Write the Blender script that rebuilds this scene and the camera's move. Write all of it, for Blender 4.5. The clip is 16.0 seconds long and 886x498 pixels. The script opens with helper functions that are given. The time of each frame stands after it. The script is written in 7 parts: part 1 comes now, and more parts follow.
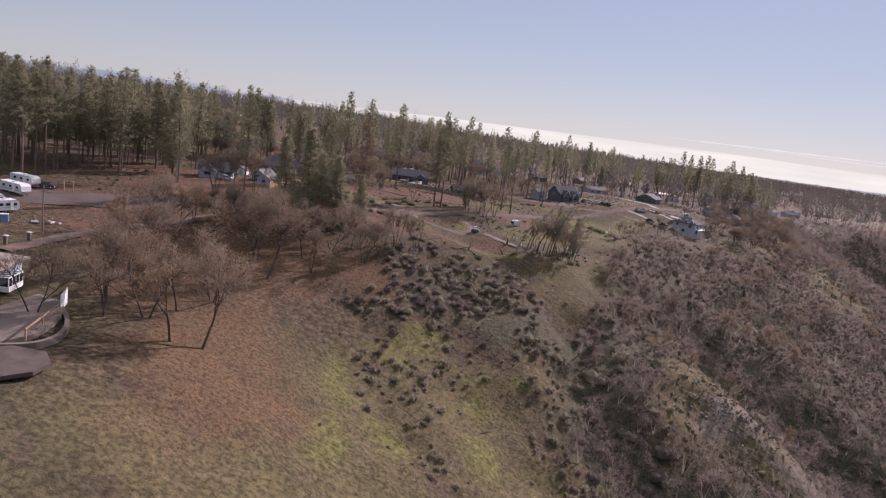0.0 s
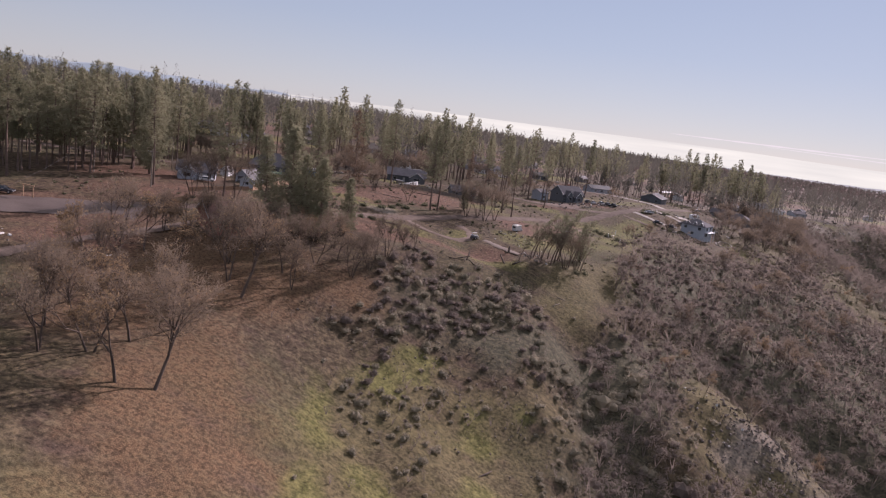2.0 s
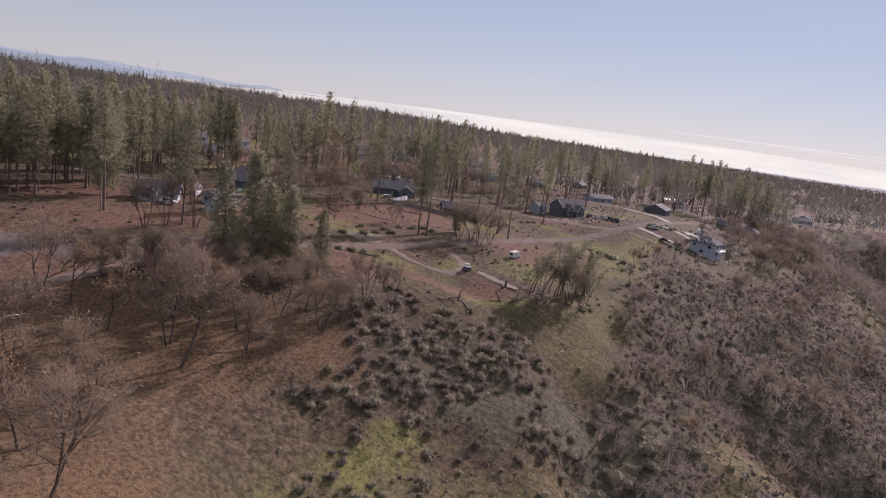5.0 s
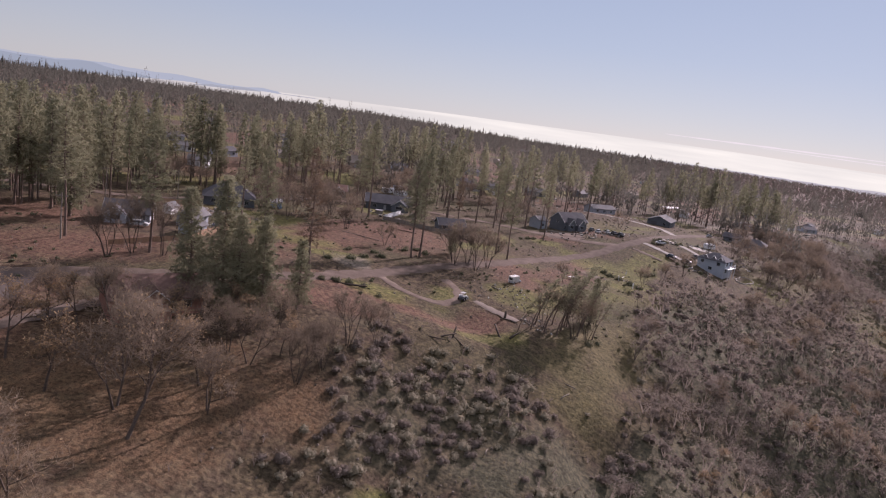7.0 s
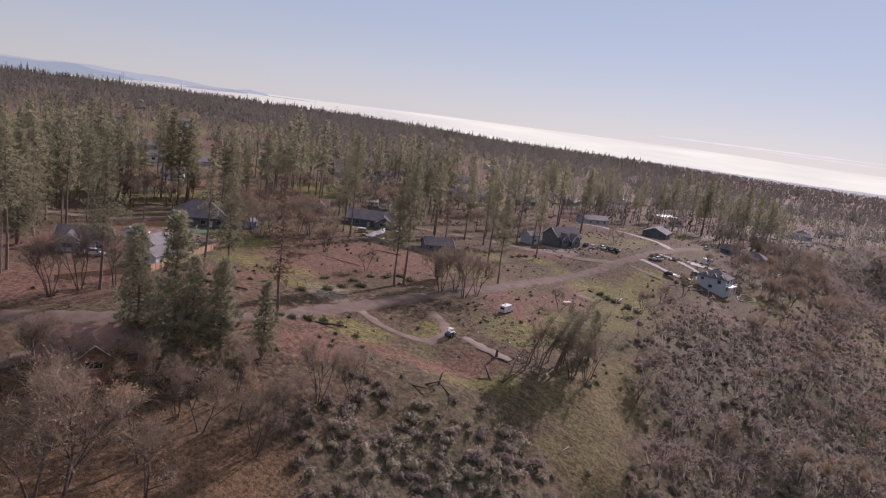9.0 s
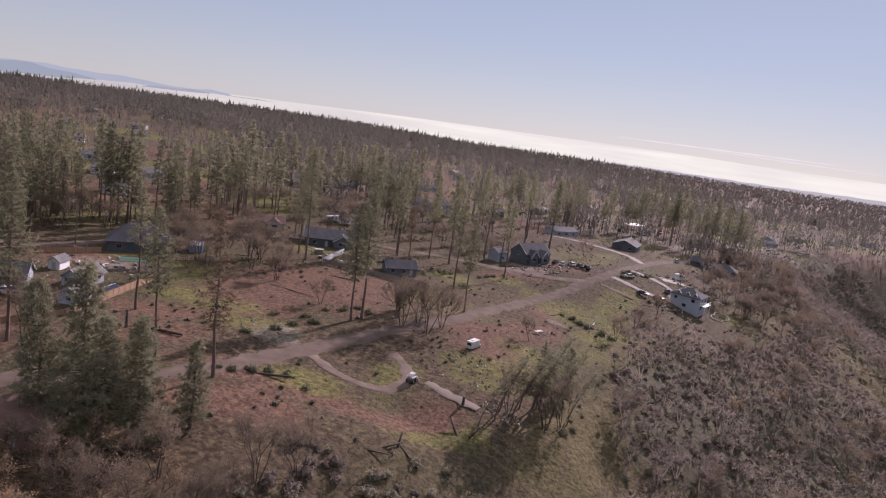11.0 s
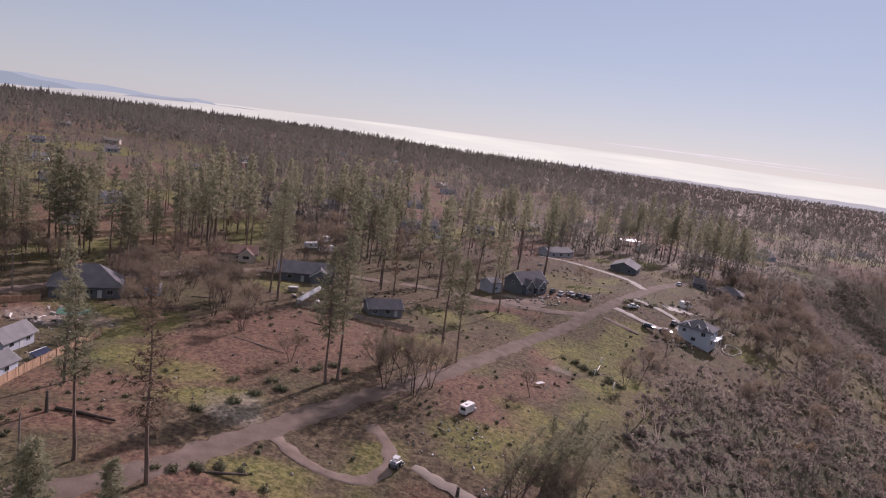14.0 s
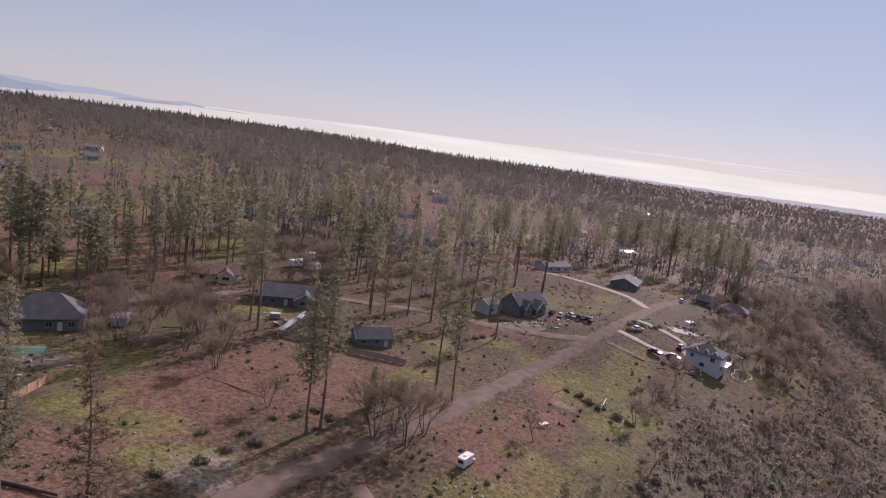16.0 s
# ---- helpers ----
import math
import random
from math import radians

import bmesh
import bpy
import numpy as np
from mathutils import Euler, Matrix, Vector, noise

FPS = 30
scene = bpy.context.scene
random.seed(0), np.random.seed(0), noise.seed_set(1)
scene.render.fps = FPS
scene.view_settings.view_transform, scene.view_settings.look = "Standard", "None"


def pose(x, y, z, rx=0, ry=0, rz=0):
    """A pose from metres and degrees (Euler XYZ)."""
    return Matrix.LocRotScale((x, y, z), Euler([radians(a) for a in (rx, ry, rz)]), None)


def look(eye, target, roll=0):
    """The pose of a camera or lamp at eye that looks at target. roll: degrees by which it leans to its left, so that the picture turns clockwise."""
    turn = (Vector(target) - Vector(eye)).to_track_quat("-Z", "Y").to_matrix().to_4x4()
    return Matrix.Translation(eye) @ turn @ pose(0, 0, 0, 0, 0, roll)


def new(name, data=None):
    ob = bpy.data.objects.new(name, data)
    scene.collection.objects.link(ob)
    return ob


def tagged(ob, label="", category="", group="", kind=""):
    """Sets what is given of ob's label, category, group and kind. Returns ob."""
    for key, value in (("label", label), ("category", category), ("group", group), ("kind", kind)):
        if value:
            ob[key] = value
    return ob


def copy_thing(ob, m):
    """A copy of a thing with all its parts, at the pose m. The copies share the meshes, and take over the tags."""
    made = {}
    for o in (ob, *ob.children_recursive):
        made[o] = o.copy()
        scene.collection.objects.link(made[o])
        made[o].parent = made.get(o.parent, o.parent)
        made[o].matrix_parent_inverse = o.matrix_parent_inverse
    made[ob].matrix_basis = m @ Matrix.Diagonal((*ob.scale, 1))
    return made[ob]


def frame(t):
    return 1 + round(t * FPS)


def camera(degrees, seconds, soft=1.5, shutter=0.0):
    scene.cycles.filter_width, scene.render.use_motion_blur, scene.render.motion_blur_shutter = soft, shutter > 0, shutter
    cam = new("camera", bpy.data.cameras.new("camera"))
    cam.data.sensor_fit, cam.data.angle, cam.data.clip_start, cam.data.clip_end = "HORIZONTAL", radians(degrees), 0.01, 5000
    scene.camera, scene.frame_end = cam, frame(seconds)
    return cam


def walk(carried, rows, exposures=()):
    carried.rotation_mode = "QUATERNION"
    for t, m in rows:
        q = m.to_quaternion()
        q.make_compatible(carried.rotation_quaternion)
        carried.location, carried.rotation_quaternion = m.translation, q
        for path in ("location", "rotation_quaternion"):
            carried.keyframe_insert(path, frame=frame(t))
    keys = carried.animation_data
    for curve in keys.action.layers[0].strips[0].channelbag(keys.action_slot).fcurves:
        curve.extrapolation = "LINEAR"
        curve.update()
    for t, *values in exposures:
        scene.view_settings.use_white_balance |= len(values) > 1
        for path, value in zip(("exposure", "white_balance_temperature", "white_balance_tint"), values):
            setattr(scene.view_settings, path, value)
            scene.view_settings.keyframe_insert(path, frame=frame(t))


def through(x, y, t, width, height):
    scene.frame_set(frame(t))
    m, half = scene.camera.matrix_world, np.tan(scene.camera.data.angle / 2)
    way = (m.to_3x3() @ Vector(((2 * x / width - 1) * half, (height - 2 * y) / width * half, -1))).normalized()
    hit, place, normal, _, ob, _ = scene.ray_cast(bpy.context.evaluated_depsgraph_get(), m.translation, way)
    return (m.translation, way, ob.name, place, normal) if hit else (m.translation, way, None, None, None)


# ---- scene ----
cam = camera(66.7, 16.0, soft=1.2)
PATH = [
    (0, (1.194, 1.357, -0.919), (1.228, 3.322, -1.29), 7.8),
    (0.5, (1.178, 5.377, -0.731), (1.216, 7.341, -1.106), 7.8),
    (1, (1.314, 9.156, -0.546), (1.353, 11.12, -0.922), 7.8),
    (1.5, (1.422, 12.981, -0.262), (1.461, 14.944, -0.643), 7.9),
    (2, (1.513, 16.805, -0.114), (1.553, 18.768, -0.498), 7.9),
    (2.5, (1.645, 20.659, 0.257), (1.687, 22.62, -0.131), 8.0),
    (3, (1.555, 24.497, 0.958), (1.605, 26.458, 0.57), 8.1),
    (3.5, (1.65, 28.229, 1.939), (1.701, 30.19, 1.549), 8.1),
    (4, (1.803, 32.169, 2.899), (1.856, 34.13, 2.509), 8.2),
    (4.2, (1.917, 33.755, 3.339), (1.97, 35.715, 2.948), 8.1),
    (6.3, (2.603, 49.277, 7.785), (2.663, 51.237, 7.391), 8.3),
    (6.5, (2.557, 50.965, 7.908), (2.617, 52.926, 7.518), 8.2),
    (7, (2.727, 54.776, 8.621), (2.789, 56.737, 8.234), 8.2),
    (7.5, (2.85, 58.647, 9.573), (2.915, 60.608, 9.187), 8.1),
    (8, (3.109, 62.382, 10.552), (3.181, 64.344, 10.169), 8.1),
    (8.5, (3.085, 66.354, 11.364), (3.165, 68.316, 10.982), 8.1),
    (9, (3.357, 69.932, 12.375), (3.448, 71.894, 11.996), 8.1),
    (9.5, (3.557, 73.677, 13.404), (3.676, 75.638, 13.029), 8.1),
    (9.7, (3.431, 75.295, 13.779), (3.568, 77.256, 13.407), 8.1),
    (11.8, (4.852, 90.783, 18.004), (5.052, 92.74, 17.645), 8.1),
    (12, (4.867, 92.41, 18.092), (5.072, 94.368, 17.737), 8.0),
    (12.5, (4.921, 96.161, 18.852), (5.132, 98.119, 18.502), 7.9),
    (13, (4.97, 99.802, 19.714), (5.186, 101.76, 19.368), 7.9),
    (13.5, (5.215, 103.498, 20.47), (5.434, 105.456, 20.128), 7.9),
    (14, (5.252, 107.097, 21.513), (5.474, 109.055, 21.172), 7.8),
    (14.5, (5.34, 110.737, 22.485), (5.569, 112.695, 22.146), 7.9),
    (15, (5.516, 114.473, 23.222), (5.759, 116.43, 22.89), 7.9),
    (15.5, (5.516, 118.21, 23.952), (5.772, 120.166, 23.624), 7.9),
    (16, (5.427, 121.849, 24.403), (5.674, 123.807, 24.075), 7.9),
]
walk(cam, [(t, look(eye, target, roll)) for t, eye, target, roll in PATH],
     exposures=[(0.0, 0.65, 6250, 31), (7.0, 0.66, 6250, 31), (9.0, 0.66, 6250, 31.5), (13.0, 0.62, 6250, 32), (16.0, 0.62, 6250, 34)])

# ---- world, sun, exposure ----
SUN_AZ, SUN_EL = 35.0, 27.0
world = bpy.data.worlds.new("sky")
scene.world = world
world.use_nodes = True
wn = world.node_tree.nodes
sky = wn.new("ShaderNodeTexSky")
sky.sky_type = "NISHITA"
sky.sun_disc = False
sky.sun_elevation, sky.sun_rotation = radians(SUN_EL), radians(SUN_AZ)
sky.altitude, sky.air_density, sky.dust_density, sky.ozone_density = 600, 1.0, 0.3, 1.0
wn["Background"].inputs["Strength"].default_value = 0.0655
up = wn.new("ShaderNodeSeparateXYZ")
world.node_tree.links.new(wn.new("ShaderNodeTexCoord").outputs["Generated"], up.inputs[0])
# sky tint by height; the bright top stop is added fill light above view
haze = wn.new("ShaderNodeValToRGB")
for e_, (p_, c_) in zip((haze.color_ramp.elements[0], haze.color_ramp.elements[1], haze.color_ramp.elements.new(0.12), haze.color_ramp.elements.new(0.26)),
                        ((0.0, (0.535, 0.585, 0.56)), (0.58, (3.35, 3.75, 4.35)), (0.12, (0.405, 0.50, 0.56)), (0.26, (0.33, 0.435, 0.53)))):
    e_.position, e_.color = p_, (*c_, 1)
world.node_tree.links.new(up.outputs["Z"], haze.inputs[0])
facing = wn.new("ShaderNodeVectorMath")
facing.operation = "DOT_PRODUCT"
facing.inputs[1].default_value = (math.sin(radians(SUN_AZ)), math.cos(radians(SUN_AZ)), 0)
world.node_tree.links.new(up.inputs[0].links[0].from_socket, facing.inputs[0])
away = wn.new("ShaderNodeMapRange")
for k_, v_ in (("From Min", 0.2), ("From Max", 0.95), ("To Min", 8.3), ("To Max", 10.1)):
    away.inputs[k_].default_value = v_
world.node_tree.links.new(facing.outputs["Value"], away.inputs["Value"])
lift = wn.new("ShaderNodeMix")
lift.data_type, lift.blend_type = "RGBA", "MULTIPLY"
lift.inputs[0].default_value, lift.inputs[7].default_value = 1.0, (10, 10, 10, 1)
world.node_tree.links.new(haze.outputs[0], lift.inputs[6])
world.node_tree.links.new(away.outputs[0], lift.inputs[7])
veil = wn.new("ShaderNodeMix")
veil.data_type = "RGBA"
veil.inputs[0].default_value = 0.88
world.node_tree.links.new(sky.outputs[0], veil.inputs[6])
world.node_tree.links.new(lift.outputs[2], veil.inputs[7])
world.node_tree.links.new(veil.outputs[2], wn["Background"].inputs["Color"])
sun = new("sun", bpy.data.lights.new("sun", "SUN"))
sun.data.energy, sun.data.angle, sun.data.color = 5.0, radians(0.6), (1.0, 0.895, 0.855)
sun.matrix_world = look((0, 0, 0), (-math.sin(radians(SUN_AZ)) * math.cos(radians(SUN_EL)),
                                    -math.cos(radians(SUN_AZ)) * math.cos(radians(SUN_EL)), -math.sin(radians(SUN_EL))))
scene.view_settings.exposure = 0.0

# ---- materials ----


def shader(name, rough=0.9, metal=0.0):
    m = bpy.data.materials.new(name)
    m.use_nodes = True
    n, l = m.node_tree.nodes, m.node_tree.links
    b = n["Principled BSDF"]
    b.inputs["Roughness"].default_value, b.inputs["Metallic"].default_value = rough, metal
    b.inputs["Specular IOR Level"].default_value = 0.25 if rough < 0.9 else 0.04
    return m, n, l, b


def noise_node(n, l, scale, detail=4.0, coord="Position"):
    t = n.new("ShaderNodeTexNoise")
    t.inputs["Scale"].default_value, t.inputs["Detail"].default_value = scale, detail
    if coord == "Position":
        l.new(n.new("ShaderNodeNewGeometry").outputs["Position"], t.inputs["Vector"])
    else:
        l.new(n.new("ShaderNodeTexCoord").outputs["Object"], t.inputs["Vector"])
    return t


def ramp(n, l, source, stops):
    r = n.new("ShaderNodeValToRGB")
    e = r.color_ramp.elements
    while len(e) < len(stops):
        e.new(0.5)
    for k, (p, c) in enumerate(stops):
        e[k].position, e[k].color = p, (*c, 1) if len(c) == 3 else c
    l.new(source, r.inputs[0])
    return r


def mixed(n, l, fac, a, b, mode="MIX"):
    x = n.new("ShaderNodeMix")
    x.data_type, x.blend_type = "RGBA", mode
    for s, v in ((0, fac), (6, a), (7, b)):
        if hasattr(v, "links"):
            l.new(v, x.inputs[s])
        else:
            x.inputs[s].default_value = v if s == 0 else (*v, 1)
    return x.outputs[2]


def maths(n, l, op, a, b, clamp=False):
    x = n.new("ShaderNodeMath")
    x.operation, x.use_clamp = op, clamp
    for s, v in enumerate((a, b)):
        if hasattr(v, "links"):
            l.new(v, x.inputs[s])
        else:
            x.inputs[s].default_value = v
    return x.outputs[0]


def bumped(n, l, b, source, strength, distance):
    x = n.new("ShaderNodeBump")
    x.inputs["Strength"].default_value, x.inputs["Distance"].default_value = strength, distance
    l.new(source, x.inputs["Height"])
    l.new(x.outputs[0], b.inputs["Normal"])


def surface(name, c1, c2, scale=1.0, rough=0.85, bump=0.3, dist=0.03, metal=0.0, vary=0.25, coord="Object"):
    """Two tones at two scales, with fine relief and a tone of its own for each object."""
    m, n, l, b = shader(name, rough, metal)
    big, fine = noise_node(n, l, scale * 0.35, 3, coord), noise_node(n, l, scale * 6, 5, coord)
    t = maths(n, l, "MULTIPLY_ADD", big.outputs[0], 0.6)
    t.node.inputs[2].default_value = 0.0
    t = maths(n, l, "ADD", t, maths(n, l, "MULTIPLY", fine.outputs[0], 0.4))
    r = ramp(n, l, t, [(0.32, c1), (0.68, c2)])
    info = n.new("ShaderNodeObjectInfo")
    v = maths(n, l, "ADD", maths(n, l, "MULTIPLY", info.outputs["Random"], vary), 1 - vary / 2)
    h = n.new("ShaderNodeHueSaturation")
    l.new(r.outputs[0], h.inputs["Color"])
    l.new(v, h.inputs["Value"])
    l.new(h.outputs[0], b.inputs["Base Color"])
    bumped(n, l, b, fine.outputs[0], bump, dist)
    return m


def foliage(name, c1, c2, c3=None, rough=0.9, through=0.25, grain=0.45, own=0.0):
    """Leaves: a tone for each leaf, for each plant and in wide patches."""
    m, n, l, b = shader(name, rough)
    geo = n.new("ShaderNodeNewGeometry")
    info = n.new("ShaderNodeObjectInfo")
    patch, bush = noise_node(n, l, 0.05, 3), noise_node(n, l, 0.21, 2)
    f = maths(n, l, "MULTIPLY_ADD", maths(n, l, "SUBTRACT", geo.outputs["Random Per Island"], 0.5), grain)
    f.node.inputs[2].default_value = 0.5
    for src, k in ((info.outputs["Random"], own), (patch.outputs[0], 0.8), (bush.outputs[0], 0.9)):
        f = maths(n, l, "ADD", f, maths(n, l, "MULTIPLY", maths(n, l, "SUBTRACT", src, 0.5), k))
    r = ramp(n, l, f, [(0.2, c1), (0.5, c2), (0.8, c3 or c2)])
    l.new(r.outputs[0], b.inputs["Base Color"])
    tr = n.new("ShaderNodeBsdfTranslucent")
    l.new(r.outputs[0], tr.inputs["Color"])
    mx = n.new("ShaderNodeMixShader")
    mx.inputs[0].default_value = through
    l.new(b.outputs[0], mx.inputs[1])
    l.new(tr.outputs[0], mx.inputs[2])
    l.new(mx.outputs[0], n["Material Output"].inputs["Surface"])
    return m


def ground_material():
    m, n, l, b = shader("ground_cover", 0.95)
    wide, mid, fine, grit = noise_node(n, l, 0.035, 4), noise_node(n, l, 0.22, 5), noise_node(n, l, 0.8, 8), noise_node(n, l, 6.5, 6)

    def cover(attr, a, b2, src):
        x = n.new("ShaderNodeAttribute")
        x.attribute_name = attr
        edge = maths(n, l, "ADD", maths(n, l, "MULTIPLY", mid.outputs[0], 1.0), maths(n, l, "MULTIPLY", fine.outputs[0], 0.7))
        k = maths(n, l, "SUBTRACT", maths(n, l, "MULTIPLY", x.outputs["Fac"], 1.25), edge)
        k = maths(n, l, "MULTIPLY", maths(n, l, "ADD", k, 0.32), 1.0, True)
        return k, ramp(n, l, src, [(0.35, a), (0.65, b2)]).outputs[0]

    col = ramp(n, l, fine.outputs[0], [(0.36, (0.042, 0.031, 0.022)), (0.5, (0.072, 0.055, 0.036)), (0.64, (0.108, 0.083, 0.052))]).outputs[0]
    col = mixed(n, l, maths(n, l, "MULTIPLY", maths(n, l, "SUBTRACT", wide.outputs[0], 0.45), 3.0, True), col, (0.075, 0.072, 0.038))
    col = mixed(n, l, maths(n, l, "MULTIPLY", maths(n, l, "SUBTRACT", mid.outputs[0], 0.52), 4.0, True), col, (0.075, 0.052, 0.040))
    for attr, a, b2, src in (
            ("forest", (0.070, 0.053, 0.045), (0.130, 0.098, 0.076), fine.outputs[0]),
            ("scrub", (0.058, 0.055, 0.037), (0.102, 0.094, 0.062), fine.outputs[0]),
            ("tan", (0.080, 0.068, 0.035), (0.132, 0.113, 0.056), fine.outputs[0]),
            ("leaf", (0.076, 0.047, 0.028), (0.146, 0.094, 0.054), grit.outputs[0]),
            ("red", (0.092, 0.052, 0.039), (0.158, 0.093, 0.067), fine.outputs[0]),
            ("green", (0.070, 0.070, 0.025), (0.155, 0.148, 0.054), fine.outputs[0]),
            ("bare", (0.135, 0.112, 0.092), (0.235, 0.20, 0.166), fine.outputs[0])):
        k, c = cover(attr, a, b2, src)
        col = mixed(n, l, k, col, c)
    clump = noise_node(n, l, 1.7, 5)
    col = mixed(n, l, 0.85, col, ramp(n, l, clump.outputs[0], [(0.36, (0.52, 0.54, 0.56)), (0.5, (1.0, 1.0, 1.0)), (0.66, (1.3, 1.26, 1.2))]).outputs[0], "MULTIPLY")
    speck = ramp(n, l, grit.outputs[0], [(0.35, (0.62, 0.62, 0.63)), (0.6, (1.25, 1.25, 1.27))]).outputs[0]
    col = mixed(n, l, 0.6, col, speck, "MULTIPLY")
    l.new(col, b.inputs["Base Color"])
    h = maths(n, l, "ADD", fine.outputs[0], maths(n, l, "MULTIPLY", clump.outputs[0], 0.6))
    h = maths(n, l, "ADD", h, maths(n, l, "MULTIPLY", grit.outputs[0], 0.3))
    bumped(n, l, b, h, 0.6, 0.3)
    return m


MAT_GROUND = ground_material()
MAT_ROAD = surface("gravel_road", (0.084, 0.063, 0.051), (0.165, 0.128, 0.105), 0.9, 0.95, 0.4, 0.05, coord="Position")
MAT_CONCRETE = surface("concrete", (0.24, 0.215, 0.19), (0.36, 0.33, 0.295), 0.6, 0.9, 0.2, 0.02, coord="Position")
MAT_PAD = surface("worn_concrete", (0.125, 0.102, 0.086), (0.20, 0.167, 0.142), 0.6, 0.9, 0.2, 0.02, coord="Position")
MAT_ASPHALT = surface("asphalt", (0.080, 0.064, 0.057), (0.125, 0.102, 0.09), 0.5, 0.9, 0.3, 0.02, coord="Position")
MAT_BARK = surface("pine_bark", (0.09, 0.068, 0.058), (0.20, 0.145, 0.115), 1.2, 0.95, 0.8, 0.06)
MAT_OAKBARK = surface("oak_bark", (0.052, 0.041, 0.035), (0.125, 0.098, 0.08), 1.5, 0.95, 0.6, 0.03)
MAT_TWIG = foliage("bare_twigs", (0.145, 0.115, 0.088), (0.20, 0.157, 0.118), (0.26, 0.202, 0.148), 0.95, 0.4, 0.25, 0.5)
MAT_NEEDLE = foliage("pine_needles", (0.170, 0.170, 0.106), (0.230, 0.224, 0.144), (0.285, 0.270, 0.174), 0.95, 0.45, 0.25, 0.5)
MAT_RUSTY = foliage("scorched_needles", (0.13, 0.095, 0.065), (0.19, 0.13, 0.09), (0.17, 0.14, 0.09), 0.8, 0.45)
MAT_CHAP = foliage("chaparral_leaves", (0.215, 0.198, 0.145), (0.285, 0.255, 0.188), (0.350, 0.305, 0.228), 0.95, 0.5, 0.25)
MAT_BRUSH = foliage("bare_brush", (0.146, 0.121, 0.102), (0.200, 0.166, 0.141), (0.256, 0.213, 0.178), 0.95, 0.5, 0.14)
MAT_FARBARE = foliage("far_bare_twigs", (0.085, 0.066, 0.062), (0.125, 0.096, 0.086), (0.165, 0.125, 0.106), 0.95, 0.4, 0.35)
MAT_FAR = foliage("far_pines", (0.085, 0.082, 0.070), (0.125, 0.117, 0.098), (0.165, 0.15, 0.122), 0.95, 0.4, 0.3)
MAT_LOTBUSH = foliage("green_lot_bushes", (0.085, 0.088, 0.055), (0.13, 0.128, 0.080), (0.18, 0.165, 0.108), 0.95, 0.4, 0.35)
MAT_OAKLEAF = foliage("dead_oak_leaves", (0.24, 0.165, 0.095), (0.32, 0.225, 0.13), (0.38, 0.275, 0.165), 0.8, 0.5)

# ---- terrain ----
RIM = [(-90, -200), (-50, 20), (-38, 70), (-33, 100), (-25, 140), (-5, 172), (20, 192), (42, 200), (66, 222), (85, 255),
       (120, 298), (150, 315), (178, 345), (205, 400), (228, 446), (248, 492), (280, 538), (330, 574), (420, 602), (560, 628), (900, 690), (5000, 1300)]
HUMPS = [(108, 345, 24, 4.19), (70, 332, 22, 2.0), (122, 405, 35, 3.4), (60, 303, 20, -1.67), (166, 385, 28, 1.64), (0, 285, 38, 3.2), (-62, 215, 38, 2.38),
         (-28, 190, 22, 3.25), (130, 318, 16, -1.79), (185, 378, 20, -2.17), (0, 205, 16, -1.48), (-15, 115, 25, -3.72), (30, 160, 22, 1.25), (50, 140, 22, 4.76)]
HUMPS += [(75, 165, 22, -2.81), (95, 185, 22, -1.08), (20, 185, 20, -0.9), (65, 215, 20, -2.96), (60, 190, 20, -1.87), (110, 240, 30, -2.17), (140, 300, 25, -2.32),
         (190, 320, 30, -7.19), (80, 260, 25, -0.98), (0, 220, 35, 2.36), (250, 430, 45, -1.79)]
PITS = [(17, 196, 6, -1.8), (12, 198, 4, -0.8)]
SPUR = [(64, 163, 9, 1.2), (73, 162, 9, 1.8), (81, 159, 9, 2.1), (88, 153, 9, 2.2), (93, 145, 9, 2.2), (97, 136, 10, 2.0), (108, 182, 14, -6.0), (114, 166, 12, -7.0), (118, 150, 13, -7.0), (98, 190, 12, -3.0)]
GULLY = [(44, 170, 6, -2.0), (41, 158, 6, -3.0), (41, 146, 6, -3.2), (43, 134, 7, -3.2), (48, 122, 8, -3.0), (88, 208, 8, -2.5), (80, 196, 8, -2.5), (122, 245, 9, -3.0), (112, 230, 9, -3.0)]


def rim_distance(x, y):
    best, side = np.full(np.shape(x), 1e9), np.zeros(np.shape(x))
    for (ax, ay), (bx, by) in zip(RIM[:-1], RIM[1:]):
        dx, dy = bx - ax, by - ay
        t = np.clip(((x - ax) * dx + (y - ay) * dy) / (dx * dx + dy * dy), 0, 1)
        d = np.hypot(x - ax - t * dx, y - ay - t * dy)
        s = np.sign((x - ax) * dy - (y - ay) * dx)
        side = np.where(d < best, s, side)
        best = np.minimum(d, best)
    return best * side


def smooth(v, a, b):
    t = np.clip((v - a) / (b - a), 0, 1)
    return t * t * (3 - 2 * t)


